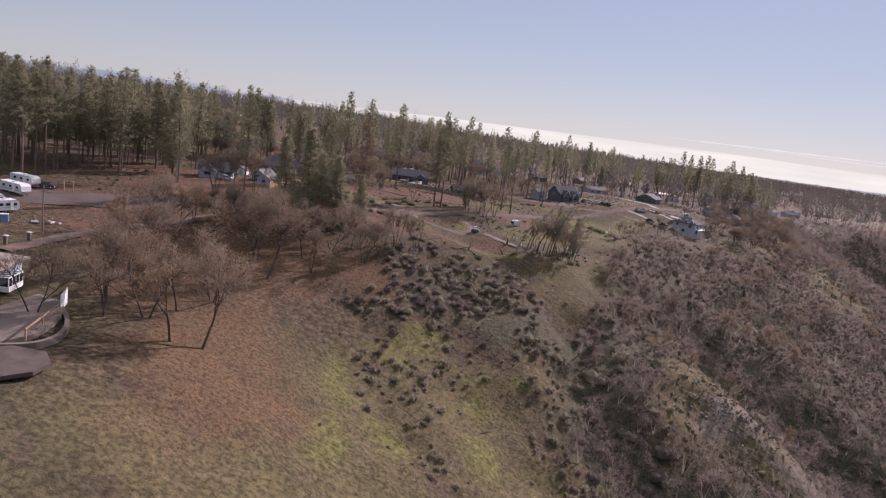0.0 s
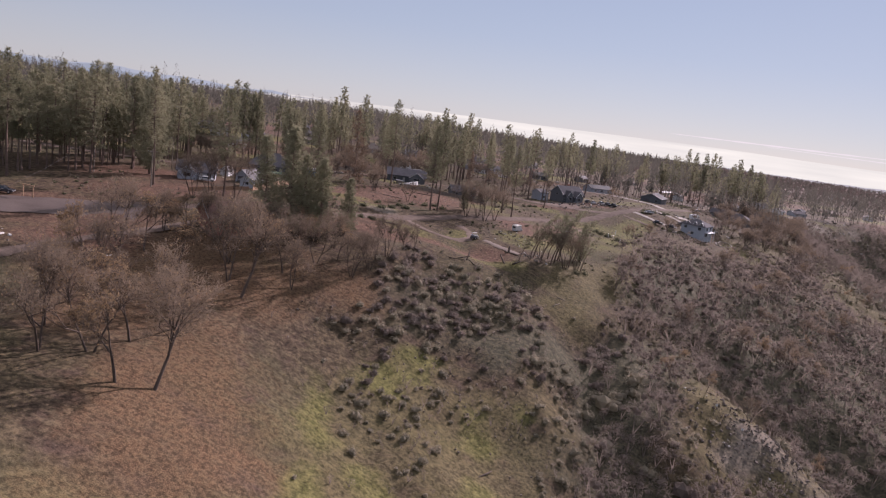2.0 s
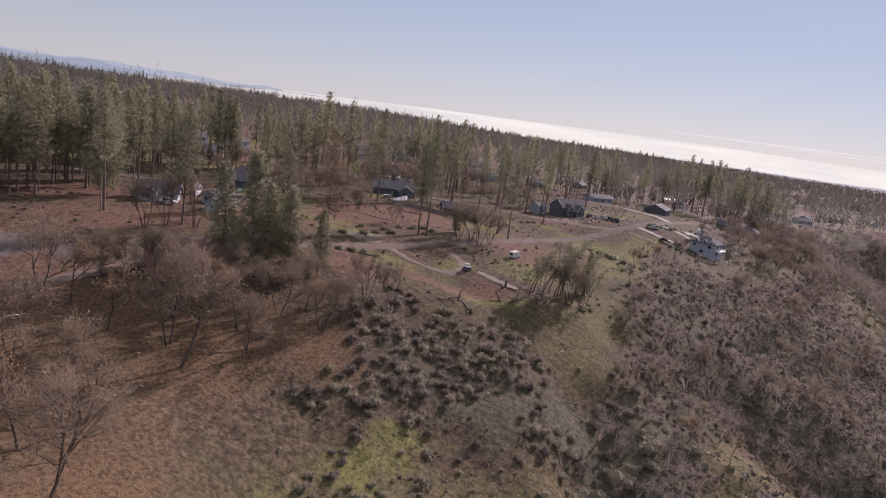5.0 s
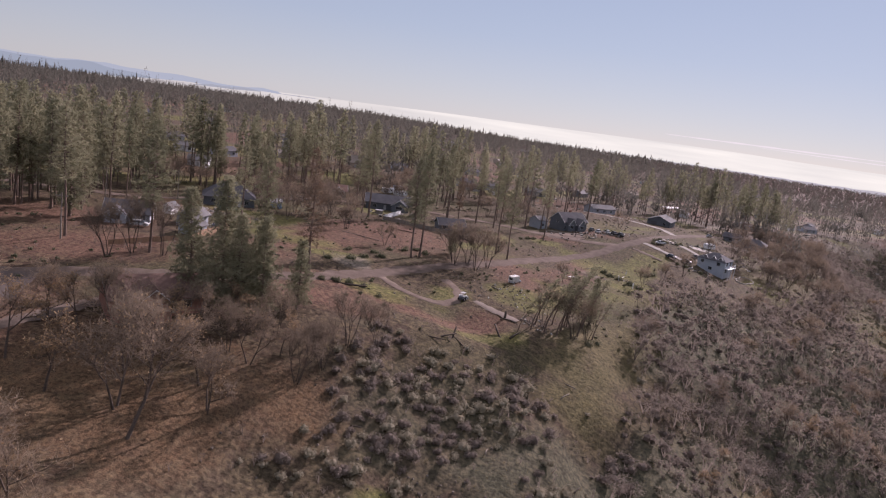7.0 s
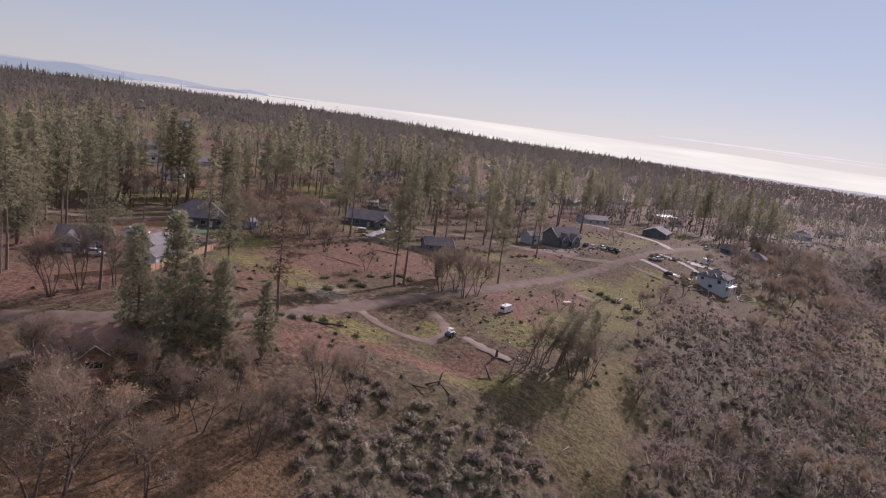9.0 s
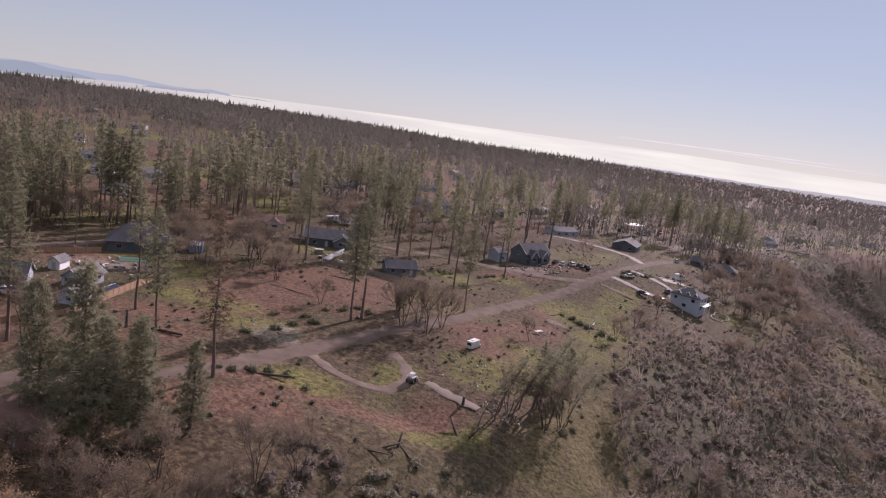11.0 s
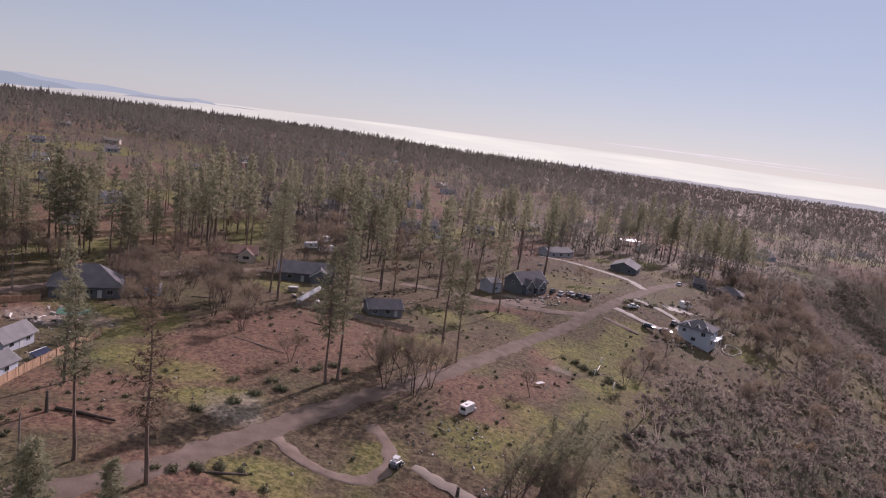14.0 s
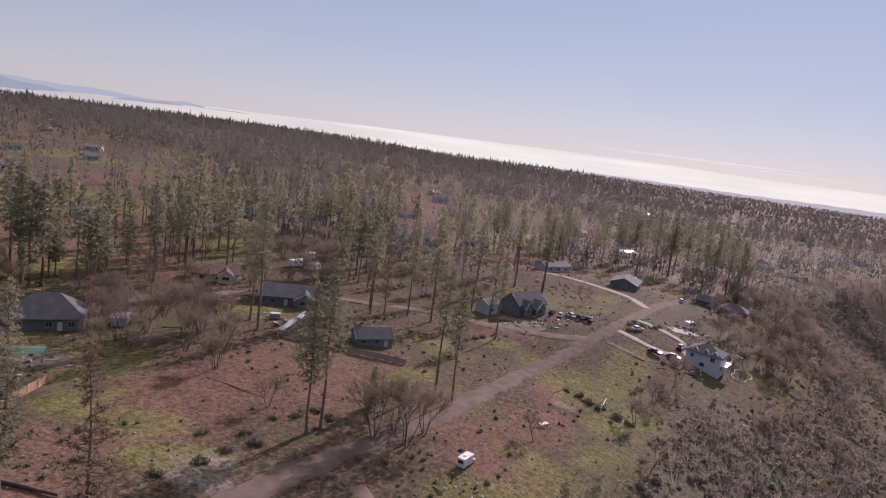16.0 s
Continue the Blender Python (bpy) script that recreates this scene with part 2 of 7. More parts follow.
def height(x, y):
    """The ridge top, the canyon beside it, and the far country that sinks towards the fog."""
    x, y = np.asarray(x, float), np.asarray(y, float)
    s = np.maximum(rim_distance(x, y) + 6, 0)
    z = -37.33 - 0.0328 * np.clip(x, -200, 330) + 0.0114 * np.clip(y, -100, 430) - np.minimum((0.45 + 0.25 * smooth(y, 400, 500)) * (np.sqrt(s * s + 100) - 10), 95)
    for a, b, w, k in HUMPS + PITS + SPUR + GULLY:
        z = z + k * np.exp(-((x - a) ** 2 + (y - b) ** 2) / (2 * w * w))
    r = np.hypot(x, y)
    side = smooth(x / np.maximum(y, 50), 0.15, 0.6)
    z = z + 3 * smooth(r, 600, 1500) - 0.009 * side * np.maximum(r - 500, 0)
    z = z - 22 * (1 - side) * smooth(r, 900, 3400)
    return z - 0.16 * np.maximum(r - 3350, 0)


def wave(x, y, scale, seed):
    """Cheap rolling noise between about -1 and 1."""
    rng = np.random.RandomState(seed)
    out = np.zeros(np.shape(x))
    for k in range(7):
        a, p, f = rng.uniform(0, 6.28), rng.uniform(0, 6.28), scale * 1.55 ** (k % 5)
        out = out + np.sin((x * math.cos(a) + y * math.sin(a)) * f + p + 0.7 * np.sin((x * math.sin(a) - y * math.cos(a)) * f * 0.6)) / (1 + 0.5 * (k % 5))
    return out / 3.2


MAIN_ROAD = [(-120, 156), (-95, 168), (-66, 181), (-48, 184), (-32, 186), (-21, 195), (-9.8, 212), (1, 225), (12, 237), (24, 250), (38, 270), (56, 297), (72, 313),
             (88, 330), (108, 353), (130, 383), (151, 405), (169, 427), (200, 462), (240, 520), (290, 600)]


def line_distance(x, y, line):
    d = np.full(np.shape(x), 1e9)
    for (ax, ay), (bx, by) in zip(line[:-1], line[1:]):
        dx, dy = bx - ax, by - ay
        t = np.clip(((x - ax) * dx + (y - ay) * dy) / (dx * dx + dy * dy), 0, 1)
        d = np.minimum(d, np.hypot(x - ax - t * dx, y - ay - t * dy))
    return d


def rough_height(x, y):
    """The ground with its small bumps, which die away on the ridge top."""
    s = rim_distance(x, y)
    amp = 0.26 + 0.9 * smooth(s, 5, 30)
    amp = amp * smooth(line_distance(x, y, MAIN_ROAD), 4, 14)
    return height(x, y) + amp * wave(x, y, 0.22, 3)


# soft ellipses of ground cover: x, y, half-length, half-width, turn in degrees
COVER = {}
COVER["leaf"] = [(-29, 98, 14, 32, 8), (-30, 140, 14, 20, -10), (-18, 150, 14, 12, 0), (-45, 150, 18, 16, 0), (-48, 120, 12, 22, 0), (-22, 85, 12, 14, 0), (-52, 138, 22, 28, 0), (-42, 160, 24, 10, 0)]
COVER["red"] = [(-88, 165, 36, 22, 0), (-72, 200, 30, 18, 0), (-92, 228, 36, 20, 0), (-66, 145, 16, 20, 0), (-6, 262, 26, 30, 15), (-24, 238, 16, 14, 0), (-36, 222, 14, 12, 0), (-12, 198, 24, 7, 10), (16, 199, 13, 9, 0), (36, 240, 15, 20, -30), (50, 262, 9, 14, -30), (52, 322, 14, 8, 0), (78, 345, 14, 9, 0), (60, 285, 6, 16, -35), (-75, 262, 22, 12, 0), (100, 440, 30, 20, 0)]
COVER["green"] = [(-13, 112, 5, 12, 10), (-10, 92, 5, 10, 0), (0, 132, 12, 4, 40), (-2, 104, 4, 10, 20), (-40, 242, 9, 7, 0), (-18, 221, 8, 7, 20), (8, 214, 8, 7, 0), (-7, 204, 10, 5, 20), (20, 193, 12, 4, 10), (86, 304, 9, 20, -35), (92, 318, 8, 12, -40), (78, 272, 11, 8, 0), (66, 264, 8, 8, 0), (141, 323, 10, 7, 10), (148, 315, 8, 5, 0), (155, 366, 7, 7, 0)]
COVER["green"] += [(128, 338, 6, 6, 0), (45, 241, 8, 9, 0), (28, 215, 9, 6, 0), (60, 300, 8, 12, 0), (70, 290, 12, 18, -35), (92, 306, 7, 10, -35), (30, 224, 12, 8, 20), (60, 250, 8, 10, -30), (52, 312, 9, 6, 0), (-28, 232, 10, 9, 0), (-44, 258, 9, 12, 0), (20, 270, 6, 16, -35), (95, 360, 14, 10, 20), (75, 385, 12, 12, 0), (110, 385, 8, 16, -35), (-20, 310, 16, 8, 0)]
COVER["green"] += [(30, 300, 10, 12, 0), (-55, 268, 18, 6, 0), (40, 228, 10, 8, 0)]
COVER["red"] += [(-42, 224, 16, 10, 0), (-24, 248, 20, 14, 0), (-36, 206, 14, 9, 0), (31, 248, 12, 12, -20), (-12, 186, 16, 8, 10), (-26, 184, 8, 6, 0), (-26, 227, 10, 6, 20), (-18, 264, 16, 16, 0), (14, 279, 10, 8, 0), (38, 251, 9, 12, -30), (4, 198, 9, 5, 0)]
COVER["green"] += [(-21, 219, 9, 6, 20), (-38, 238, 8, 5, 0), (-34, 236, 8, 6, 0), (80, 288, 9, 16, -35), (44, 238, 9, 6, 0), (-4, 201, 9, 4, 20), (8, 211, 8, 5, 0), (86, 300, 8, 14, -35)]
COVER["tan"] = [(47, 200, 30, 12, 58), (60, 217, 20, 9, 60), (40, 180, 14, 10, 50), (78, 168, 30, 13, 45), (206, 328, 18, 36, -15), (0, 128, 16, 8, 40), (-8, 100, 14, 24, 10), (14, 108, 18, 14, 0), (8, 80, 30, 16, 0), (-20, 70, 20, 10, 0), (85, 375, 22, 24, -35), (75, 262, 16, 20, -30), (30, 262, 10, 16, -35)]
COVER["tan"] += [(68, 146, 13, 12, 0), (165, 345, 16, 24, -35), (190, 385, 16, 26, -35), (150, 330, 12, 10, 0), (10, 124, 22, 14, 30), (4, 138, 12, 5, 40), (72, 153, 15, 11, -20), (86, 146, 12, 12, -40), (18, 108, 22, 14, 0), (198, 322, 16, 30, -15)]
COVER["green"] += [(2, 139, 9, 3, 40), (14, 124, 6, 4, 30), (24, 132, 5, 4, 0), (16, 112, 6, 6, 0)]
COVER["bare"] = [(-62, 258, 16, 8, 0), (-15, 219, 6, 6, 0), (60, 338, 10, 4, 0), (80, 154, 13, 7, -30), (92, 143, 7, 9, -20), (72, 148, 9, 7, 0), (190, 500, 50, 25, 0), (260, 560, 60, 20, 10), (330, 565, 60, 12, 25), (222, 478, 26, 9, 60), (320, 622, 55, 12, 14), (430, 690, 110, 15, 12), (540, 742, 90, 13, 10), (360, 985, 90, 22, 20), (530, 1075, 170, 26, 14), (60, 276, 5, 4, 0)]

THICK = [(5, 159, 32, 13, 42), (42, 150, 8, 26, -6), (48, 124, 13, 14, 0), (-2, 178, 8, 6, 0), (30, 152, 7, 8, 0)]
FIELD = [(12, 124, 26, 18, 30), (22, 106, 26, 16, 0), (30, 140, 10, 12, 0), (60, 140, 12, 12, 0)]


def cover_mask(x, y, spots):
    out = np.zeros(np.shape(x))
    x, y = x + 3.5 * wave(x, y, 0.10, 71) + 2.0 * wave(x, y, 0.3, 72), y + 4.5 * wave(x, y, 0.09, 73) + 2.0 * wave(x, y, 0.28, 74)
    for cx, cy, a, b, turn in spots:
        c, s = math.cos(radians(turn)), math.sin(radians(turn))
        u, v = ((x - cx) * c + (y - cy) * s) / a, (-(x - cx) * s + (y - cy) * c) / b
        out = np.maximum(out, 1 - smooth(np.hypot(u, v), 0.35, 1.4))
    return out


def brush_belt(x, y):
    """Thick brush that climbs over the rim east of the dry mound."""
    w = x + 4 * wave(x, y, 0.12, 51) - 0.30 * y
    return smooth(w, -10, -3) * smooth(rim_distance(x, y), -13, -5) * smooth(y, 196, 214) * (1 - smooth(y, 262, 300)) * (1 - 0.8 * cover_mask(x, y, COVER["green"]))


def steps(lo, hi, fine, a, b, grow=1.09):
    """Grid lines: fine between a and b, wider and wider outside."""
    mid = list(np.arange(a, b + fine, fine))
    up, step = [], fine
    while (up[-1] if up else mid[-1]) < hi:
        step *= grow
        up.append((up[-1] if up else mid[-1]) + step)
    down, step = [], fine
    while (down[-1] if down else mid[0]) > lo:
        step *= grow
        down.append((down[-1] if down else mid[0]) - step)
    return np.array(down[::-1] + mid + up)


def mesh_object(name, verts, faces, material, parent=None, label="", flat=True):
    me = bpy.data.meshes.new(name)
    me.from_pydata(verts if isinstance(verts, list) else verts.tolist(), [], faces if isinstance(faces, list) else faces.tolist())
    for m in material if isinstance(material, (list, tuple)) else (material,):
        me.materials.append(m)
    if not flat:
        me.polygons.foreach_set("use_smooth", np.ones(len(me.polygons), bool))
    me.update()
    ob = new(name, me)
    if parent:
        ob.parent = parent
    return tagged(ob, label) if label else ob


def build_ground():
    xs, ys = steps(-4600, 4600, 2.0, -130, 230), steps(-400, 4700, 2.0, 40, 350)
    X, Y = np.meshgrid(xs, ys)
    Z = rough_height(X, Y)
    nx, ny = len(xs), len(ys)
    i = np.arange(nx * ny).reshape(ny, nx)
    faces = np.stack([i[:-1, :-1], i[:-1, 1:], i[1:, 1:], i[1:, :-1]], -1).reshape(-1, 4)
    ob = mesh_object("ground", np.stack([X, Y, Z], -1).reshape(-1, 3), faces, MAT_GROUND, flat=False)
    s = rim_distance(X, Y)
    masks = {k: cover_mask(X, Y, v) for k, v in COVER.items()}
    masks["forest"] = smooth(Y, 320, 480) * 0.8 * (1 - masks["tan"] * 0.6) * (s < 0)
    masks["scrub"] = smooth(s, 10, 34) * 1.3 * (1 - masks["tan"] * 0.9)
    masks["scrub"] = np.maximum(masks["scrub"] * (1 - 0.85 * cover_mask(X, Y, FIELD)), cover_mask(X, Y, THICK) * 0.8)
    masks["tan"] = np.maximum(masks["tan"], 0.75 * cover_mask(X, Y, FIELD))
    masks["scrub"] = np.maximum(masks["scrub"], brush_belt(X, Y) * 1.2)
    masks["forest"] = np.maximum(masks["forest"], smooth(X, 128, 150) * smooth(s, -60, -20) * smooth(Y, 270, 310) * 0.35)
    patch = wave(X, Y, 0.04, 11)
    masks["forest"] = np.maximum(masks["forest"], 1.3 * smooth(np.hypot(X, Y), 900, 1400))
    far = smooth(np.hypot(X, Y), 270, 350) * (1 - smooth(np.hypot(X, Y), 1000, 1500)) * (s < 5) * smooth(np.maximum(Y - 430, np.abs(X - 60) - 70), -10, 25)
    masks["green"] = np.maximum(masks["green"], far * smooth(patch, 0.0, 0.4) * 1.0)
    masks["tan"] = np.maximum(masks["tan"], far * smooth(wave(X, Y, 0.045, 17), 0.05, 0.45) * 0.95)
    masks["red"] = np.maximum(masks["red"], far * smooth(wave(X, Y, 0.035, 23), 0.1, 0.5) * 0.9)
    for k, v in masks.items():
        a = ob.data.attributes.new(k, "FLOAT", "POINT")
        a.data.foreach_set("value", v.reshape(-1).astype(np.float32))
    return tagged(ob, "dry grassy ridge top with red soil falling into a brushy canyon", "ground", kind="structure")


build_ground()


def ribbon(name, line, width, material, label, lift=0.14, ragged=0.25, category="road"):
    """A strip of road laid on the ground, with uneven edges."""
    pts = []
    for (ax, ay), (bx, by) in zip(line[:-1], line[1:]):
        k = max(1, int(math.hypot(bx - ax, by - ay) / 1.5))
        pts += [(ax + (bx - ax) * j / k, ay + (by - ay) * j / k) for j in range(k)]
    pts.append(line[-1])
    P = np.array(pts)
    for _ in range(12):
        P[1:-1] = (P[:-2] + 2 * P[1:-1] + P[2:]) / 4
    T = np.gradient(P, axis=0)
    T /= np.linalg.norm(T, axis=1)[:, None]
    N = np.stack([-T[:, 1], T[:, 0]], 1)
    rng = np.random.RandomState(len(name) + len(line))
    cols = np.linspace(-1, 1, 7)
    V, w = [], width / 2
    for k in range(len(P)):
        for c in cols:
            off = c * w + (rng.uniform(-ragged, ragged) if abs(c) > 0.9 else 0)
            q = P[k] + N[k] * off
            V.append((q[0], q[1], float(height(q[0], q[1])) + (lift if abs(c) < 0.9 else lift - 0.1) - 0.03 * abs(c)))
    n = len(cols)
    F = [(k * n + j, k * n + j + 1, (k + 1) * n + j + 1, (k + 1) * n + j) for k in range(len(P) - 1) for j in range(n - 1)]
    return tagged(mesh_object(name, V, F, material, flat=False), label, category, kind="structure")


ribbon("road", MAIN_ROAD, 4.7, MAT_ROAD, "pale unpaved gravel road along the ridge top", ragged=0.6)
DRIVES = [
    ("driveway", [(-6, 212), (0, 205.4), (7, 203), (13, 208), (14.3, 215), (9.5, 222)], 2.6, MAT_ROAD, "gravel driveway loop round a patch of grass"),
    ("driveway", [(17, 211), (27, 204.3)], 2.4, MAT_PAD, "weathered concrete strip beside a dug pit"),
    ("driveway", [(82, 325), (74, 324), (65, 326.5), (56, 327), (49, 330.5), (30, 338)], 4.6, MAT_ROAD, "gravel side drive to a dark gabled house"),
    ("driveway", [(124, 377), (123, 396), (115, 410), (104, 429), (92, 438)], 3.6, MAT_CONCRETE, "pale driveway across a dry lot"),
    ("driveway", [(96, 335), (100.7, 329), (105, 324.5), (111, 323), (118, 329), (122.5, 337), (117.3, 343.6), (109, 351)], 3.0, MAT_CONCRETE, "pale concrete loop driveway of the white house"),
    ("driveway", [(88, 324), (97.3, 314.8)], 2.2, MAT_ROAD, "short gravel spur beside the road"),
]
DRIVES += [
    ("driveway", [(121, 349), (133, 352.5)], 5.0, MAT_CONCRETE, "pale concrete slab of a burnt house"),
    ("driveway", [(-34, 187), (-44, 180), (-58, 160), (-70, 140), (-73, 127), (-74, 118)], 3.6, MAT_ROAD, "tan dirt lane under bare oaks"),
    ("driveway", [(-120, 150), (-98, 160), (-84, 168), (-66, 172)], 16.0, MAT_ASPHALT, "grey paved yard with parked trailers"),
    ("driveway", [(52, 328), (60, 331), (68, 334)], 9.0, MAT_ROAD, "bare gravel parking beside the dark house"),
    ("driveway", [(192, 512), (208, 494), (224, 482), (238, 472)], 3.0, MAT_PAD, "pale dirt lane along the rim"),
    ("road", [(-150, 262), (-110, 266), (-85, 270), (-66, 297), (-40, 325), (0, 338), (30, 338)], 5.0, MAT_ROAD, "dirt lane between house lots"),
]
for n_, line_, w_, m_, lab_ in DRIVES:
    ribbon(n_, line_, w_, m_, lab_, lift=0.2, ragged=0.4)

# ---- distance ----


def glow(name, build):
    m = bpy.data.materials.new(name)
    m.use_nodes = True
    n, l = m.node_tree.nodes, m.node_tree.links
    n.remove(n["Principled BSDF"])
    e = n.new("ShaderNodeEmission")
    build(n, l, e)
    l.new(e.outputs[0], n["Material Output"].inputs["Surface"])
    return m


def ring(name, radius, lo, hi, a0, a1, material, label, top=None, steps_=240, category="backdrop", base=None):
    V, F = [], []
    for k in range(steps_ + 1):
        a = radians(a0 + (a1 - a0) * k / steps_)
        t = top(a0 + (a1 - a0) * k / steps_) if top else hi
        b = base(a0 + (a1 - a0) * k / steps_) if base else lo
        for j in range(7):
            V.append((radius * math.sin(a), radius * math.cos(a), b + (t - b) * j / 6))
    for k in range(steps_):
        for j in range(6):
            F.append((k * 7 + j, k * 7 + 7 + j, k * 7 + 8 + j, k * 7 + 1 + j))
    return tagged(mesh_object(name, V, F, material, flat=False), label, category, kind="structure")


# fog brightness is painted as emission; no lamp or sun lights it
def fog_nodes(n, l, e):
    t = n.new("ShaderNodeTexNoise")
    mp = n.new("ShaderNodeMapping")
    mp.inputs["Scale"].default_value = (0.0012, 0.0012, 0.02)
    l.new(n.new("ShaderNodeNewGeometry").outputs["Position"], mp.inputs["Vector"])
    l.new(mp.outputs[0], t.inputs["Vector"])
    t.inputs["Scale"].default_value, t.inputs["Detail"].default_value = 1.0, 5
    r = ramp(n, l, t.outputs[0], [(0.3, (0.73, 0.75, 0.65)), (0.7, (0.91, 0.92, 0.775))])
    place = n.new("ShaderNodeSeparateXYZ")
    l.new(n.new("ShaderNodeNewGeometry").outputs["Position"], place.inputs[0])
    # emission multiplied down towards negative x
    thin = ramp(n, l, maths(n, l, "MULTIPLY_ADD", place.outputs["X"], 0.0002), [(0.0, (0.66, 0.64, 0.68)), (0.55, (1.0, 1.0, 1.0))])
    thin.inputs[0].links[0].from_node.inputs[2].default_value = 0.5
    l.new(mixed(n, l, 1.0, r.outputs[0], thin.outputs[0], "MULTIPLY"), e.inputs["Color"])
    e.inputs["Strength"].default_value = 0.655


MAT_FOG = glow("fog_bank", fog_nodes)


# flat emission for far land and cloud: haze and daylight put into the colour
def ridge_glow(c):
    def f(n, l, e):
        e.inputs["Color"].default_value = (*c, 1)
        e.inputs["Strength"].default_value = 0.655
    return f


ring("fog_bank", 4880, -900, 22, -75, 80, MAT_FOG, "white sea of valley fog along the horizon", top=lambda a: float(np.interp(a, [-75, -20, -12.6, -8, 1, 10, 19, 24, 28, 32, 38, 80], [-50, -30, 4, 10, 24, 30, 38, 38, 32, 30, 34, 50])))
# ridges glow in painted haze blue, paler for the farther one
ring("far_mountain", 4870, -140, 0, -60, -12, glow("far_ridge_haze_glow", ridge_glow((0.40, 0.46, 0.50))), "hazy blue mountain ridge above the fog",
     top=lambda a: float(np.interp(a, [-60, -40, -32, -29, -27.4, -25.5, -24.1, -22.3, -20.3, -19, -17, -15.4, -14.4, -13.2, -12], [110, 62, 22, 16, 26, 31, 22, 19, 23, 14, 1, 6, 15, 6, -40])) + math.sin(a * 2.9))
ring("far_mountain", 4860, -160, 0, -60, -21.5, glow("nearer_ridge_haze_glow", ridge_glow((0.32, 0.38, 0.42))), "low hills painted haze-blue, rising out of the fog",
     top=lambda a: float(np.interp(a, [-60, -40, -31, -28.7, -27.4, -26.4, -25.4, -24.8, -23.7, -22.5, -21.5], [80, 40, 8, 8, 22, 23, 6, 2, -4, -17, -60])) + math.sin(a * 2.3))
MAT_ISLE = glow("low_hills_haze_glow", ridge_glow((0.36, 0.40, 0.42)))
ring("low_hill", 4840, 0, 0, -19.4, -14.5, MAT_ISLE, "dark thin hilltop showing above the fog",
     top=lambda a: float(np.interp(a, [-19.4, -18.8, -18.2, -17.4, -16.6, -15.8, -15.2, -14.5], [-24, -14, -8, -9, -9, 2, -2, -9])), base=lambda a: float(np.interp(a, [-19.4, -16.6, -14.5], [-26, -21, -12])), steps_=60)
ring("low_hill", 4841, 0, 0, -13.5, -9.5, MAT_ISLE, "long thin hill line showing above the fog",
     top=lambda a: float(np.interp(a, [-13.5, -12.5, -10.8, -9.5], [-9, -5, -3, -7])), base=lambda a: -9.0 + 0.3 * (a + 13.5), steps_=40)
# lowland under the fog: lavender haze painted as emission
ring("far_plain", 4820, -400, 0, 10, 80, glow("hazy_plain_glow", ridge_glow((0.47, 0.475, 0.47))), "hazy lavender-grey lowland below the fog bank",
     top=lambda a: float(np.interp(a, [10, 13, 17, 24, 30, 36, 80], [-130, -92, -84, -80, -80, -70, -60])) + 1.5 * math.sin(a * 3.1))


def streak(mid, half, base, slope, thick, label):
    """A thin tapering cloud far above the fog."""
    V, F = [], []
    for k in range(61):
        u = -1 + k / 30
        a = radians(mid + half * u)
        z, w = base + slope * u, thick * (1 - u * u) ** 0.7 * (0.75 + 0.25 * math.sin(k * 0.7)) + 0.3
        V += [(4900 * math.sin(a), 4900 * math.cos(a), z - w), (4900 * math.sin(a), 4900 * math.cos(a), z + w)]
        if k:
            F.append((2 * k - 2, 2 * k, 2 * k + 1, 2 * k - 1))
    tagged(mesh_object("cloud", V, F, MAT_STREAK, flat=False), label, "cloud", kind="structure")


# lit look of the streaks painted as a pale pinkish emission
MAT_STREAK = glow("cloud_streak_glow", ridge_glow((0.80, 0.78, 0.735)))
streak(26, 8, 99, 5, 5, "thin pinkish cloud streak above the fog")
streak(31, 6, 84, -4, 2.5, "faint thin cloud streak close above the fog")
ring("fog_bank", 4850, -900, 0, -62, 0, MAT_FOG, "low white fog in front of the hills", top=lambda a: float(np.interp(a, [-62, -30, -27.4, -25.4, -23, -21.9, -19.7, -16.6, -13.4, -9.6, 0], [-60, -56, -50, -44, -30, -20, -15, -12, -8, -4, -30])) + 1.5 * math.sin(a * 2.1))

# ---- trees ----


class Soup:
    """Gathers vertices and faces of one mesh."""

    def __init__(self):
        self.v, self.f = [], []

    def tube(self, path, radii, sides=6):
        base = len(self.v)
        for k, p in enumerate(path):
            d = (path[min(k + 1, len(path) - 1)] - path[max(k - 1, 0)]).normalized()
            a = d.orthogonal().normalized()
            b = d.cross(a)
            for j in range(sides):
                w = 2 * math.pi * j / sides
                self.v.append(tuple(p + (a * math.cos(w) + b * math.sin(w)) * radii[k]))
        for k in range(len(path) - 1):
            for j in range(sides):
                o, q = base + k * sides, base + (k + 1) * sides
                self.f.append((o + j, o + (j + 1) % sides, q + (j + 1) % sides, q + j))

    def tri(self, a, b, c):
        k = len(self.v)
        self.v += [tuple(a), tuple(b), tuple(c)]
        self.f.append((k, k + 1, k + 2))

    def spike(self, p, d, width, side=None):
        s = d.cross(side or Vector((random.uniform(-1, 1), random.uniform(-1, 1), random.uniform(-1, 1))))
        s = s.normalized() * (width / 2) if s.length > 1e-6 else Vector((width / 2, 0, 0))
        self.tri(p - s, p + s, p + d)

    def tuft(self, p, out, size, count, width):
        for _ in range(count):
            d = Vector((random.gauss(0, 1), random.gauss(0, 1), random.gauss(0.15, 0.8))).normalized()
            d = (d + out * 0.5).normalized() * size * random.uniform(0.6, 1.15)
            self.spike(p + d * random.uniform(-0.2, 0.15), d, width)


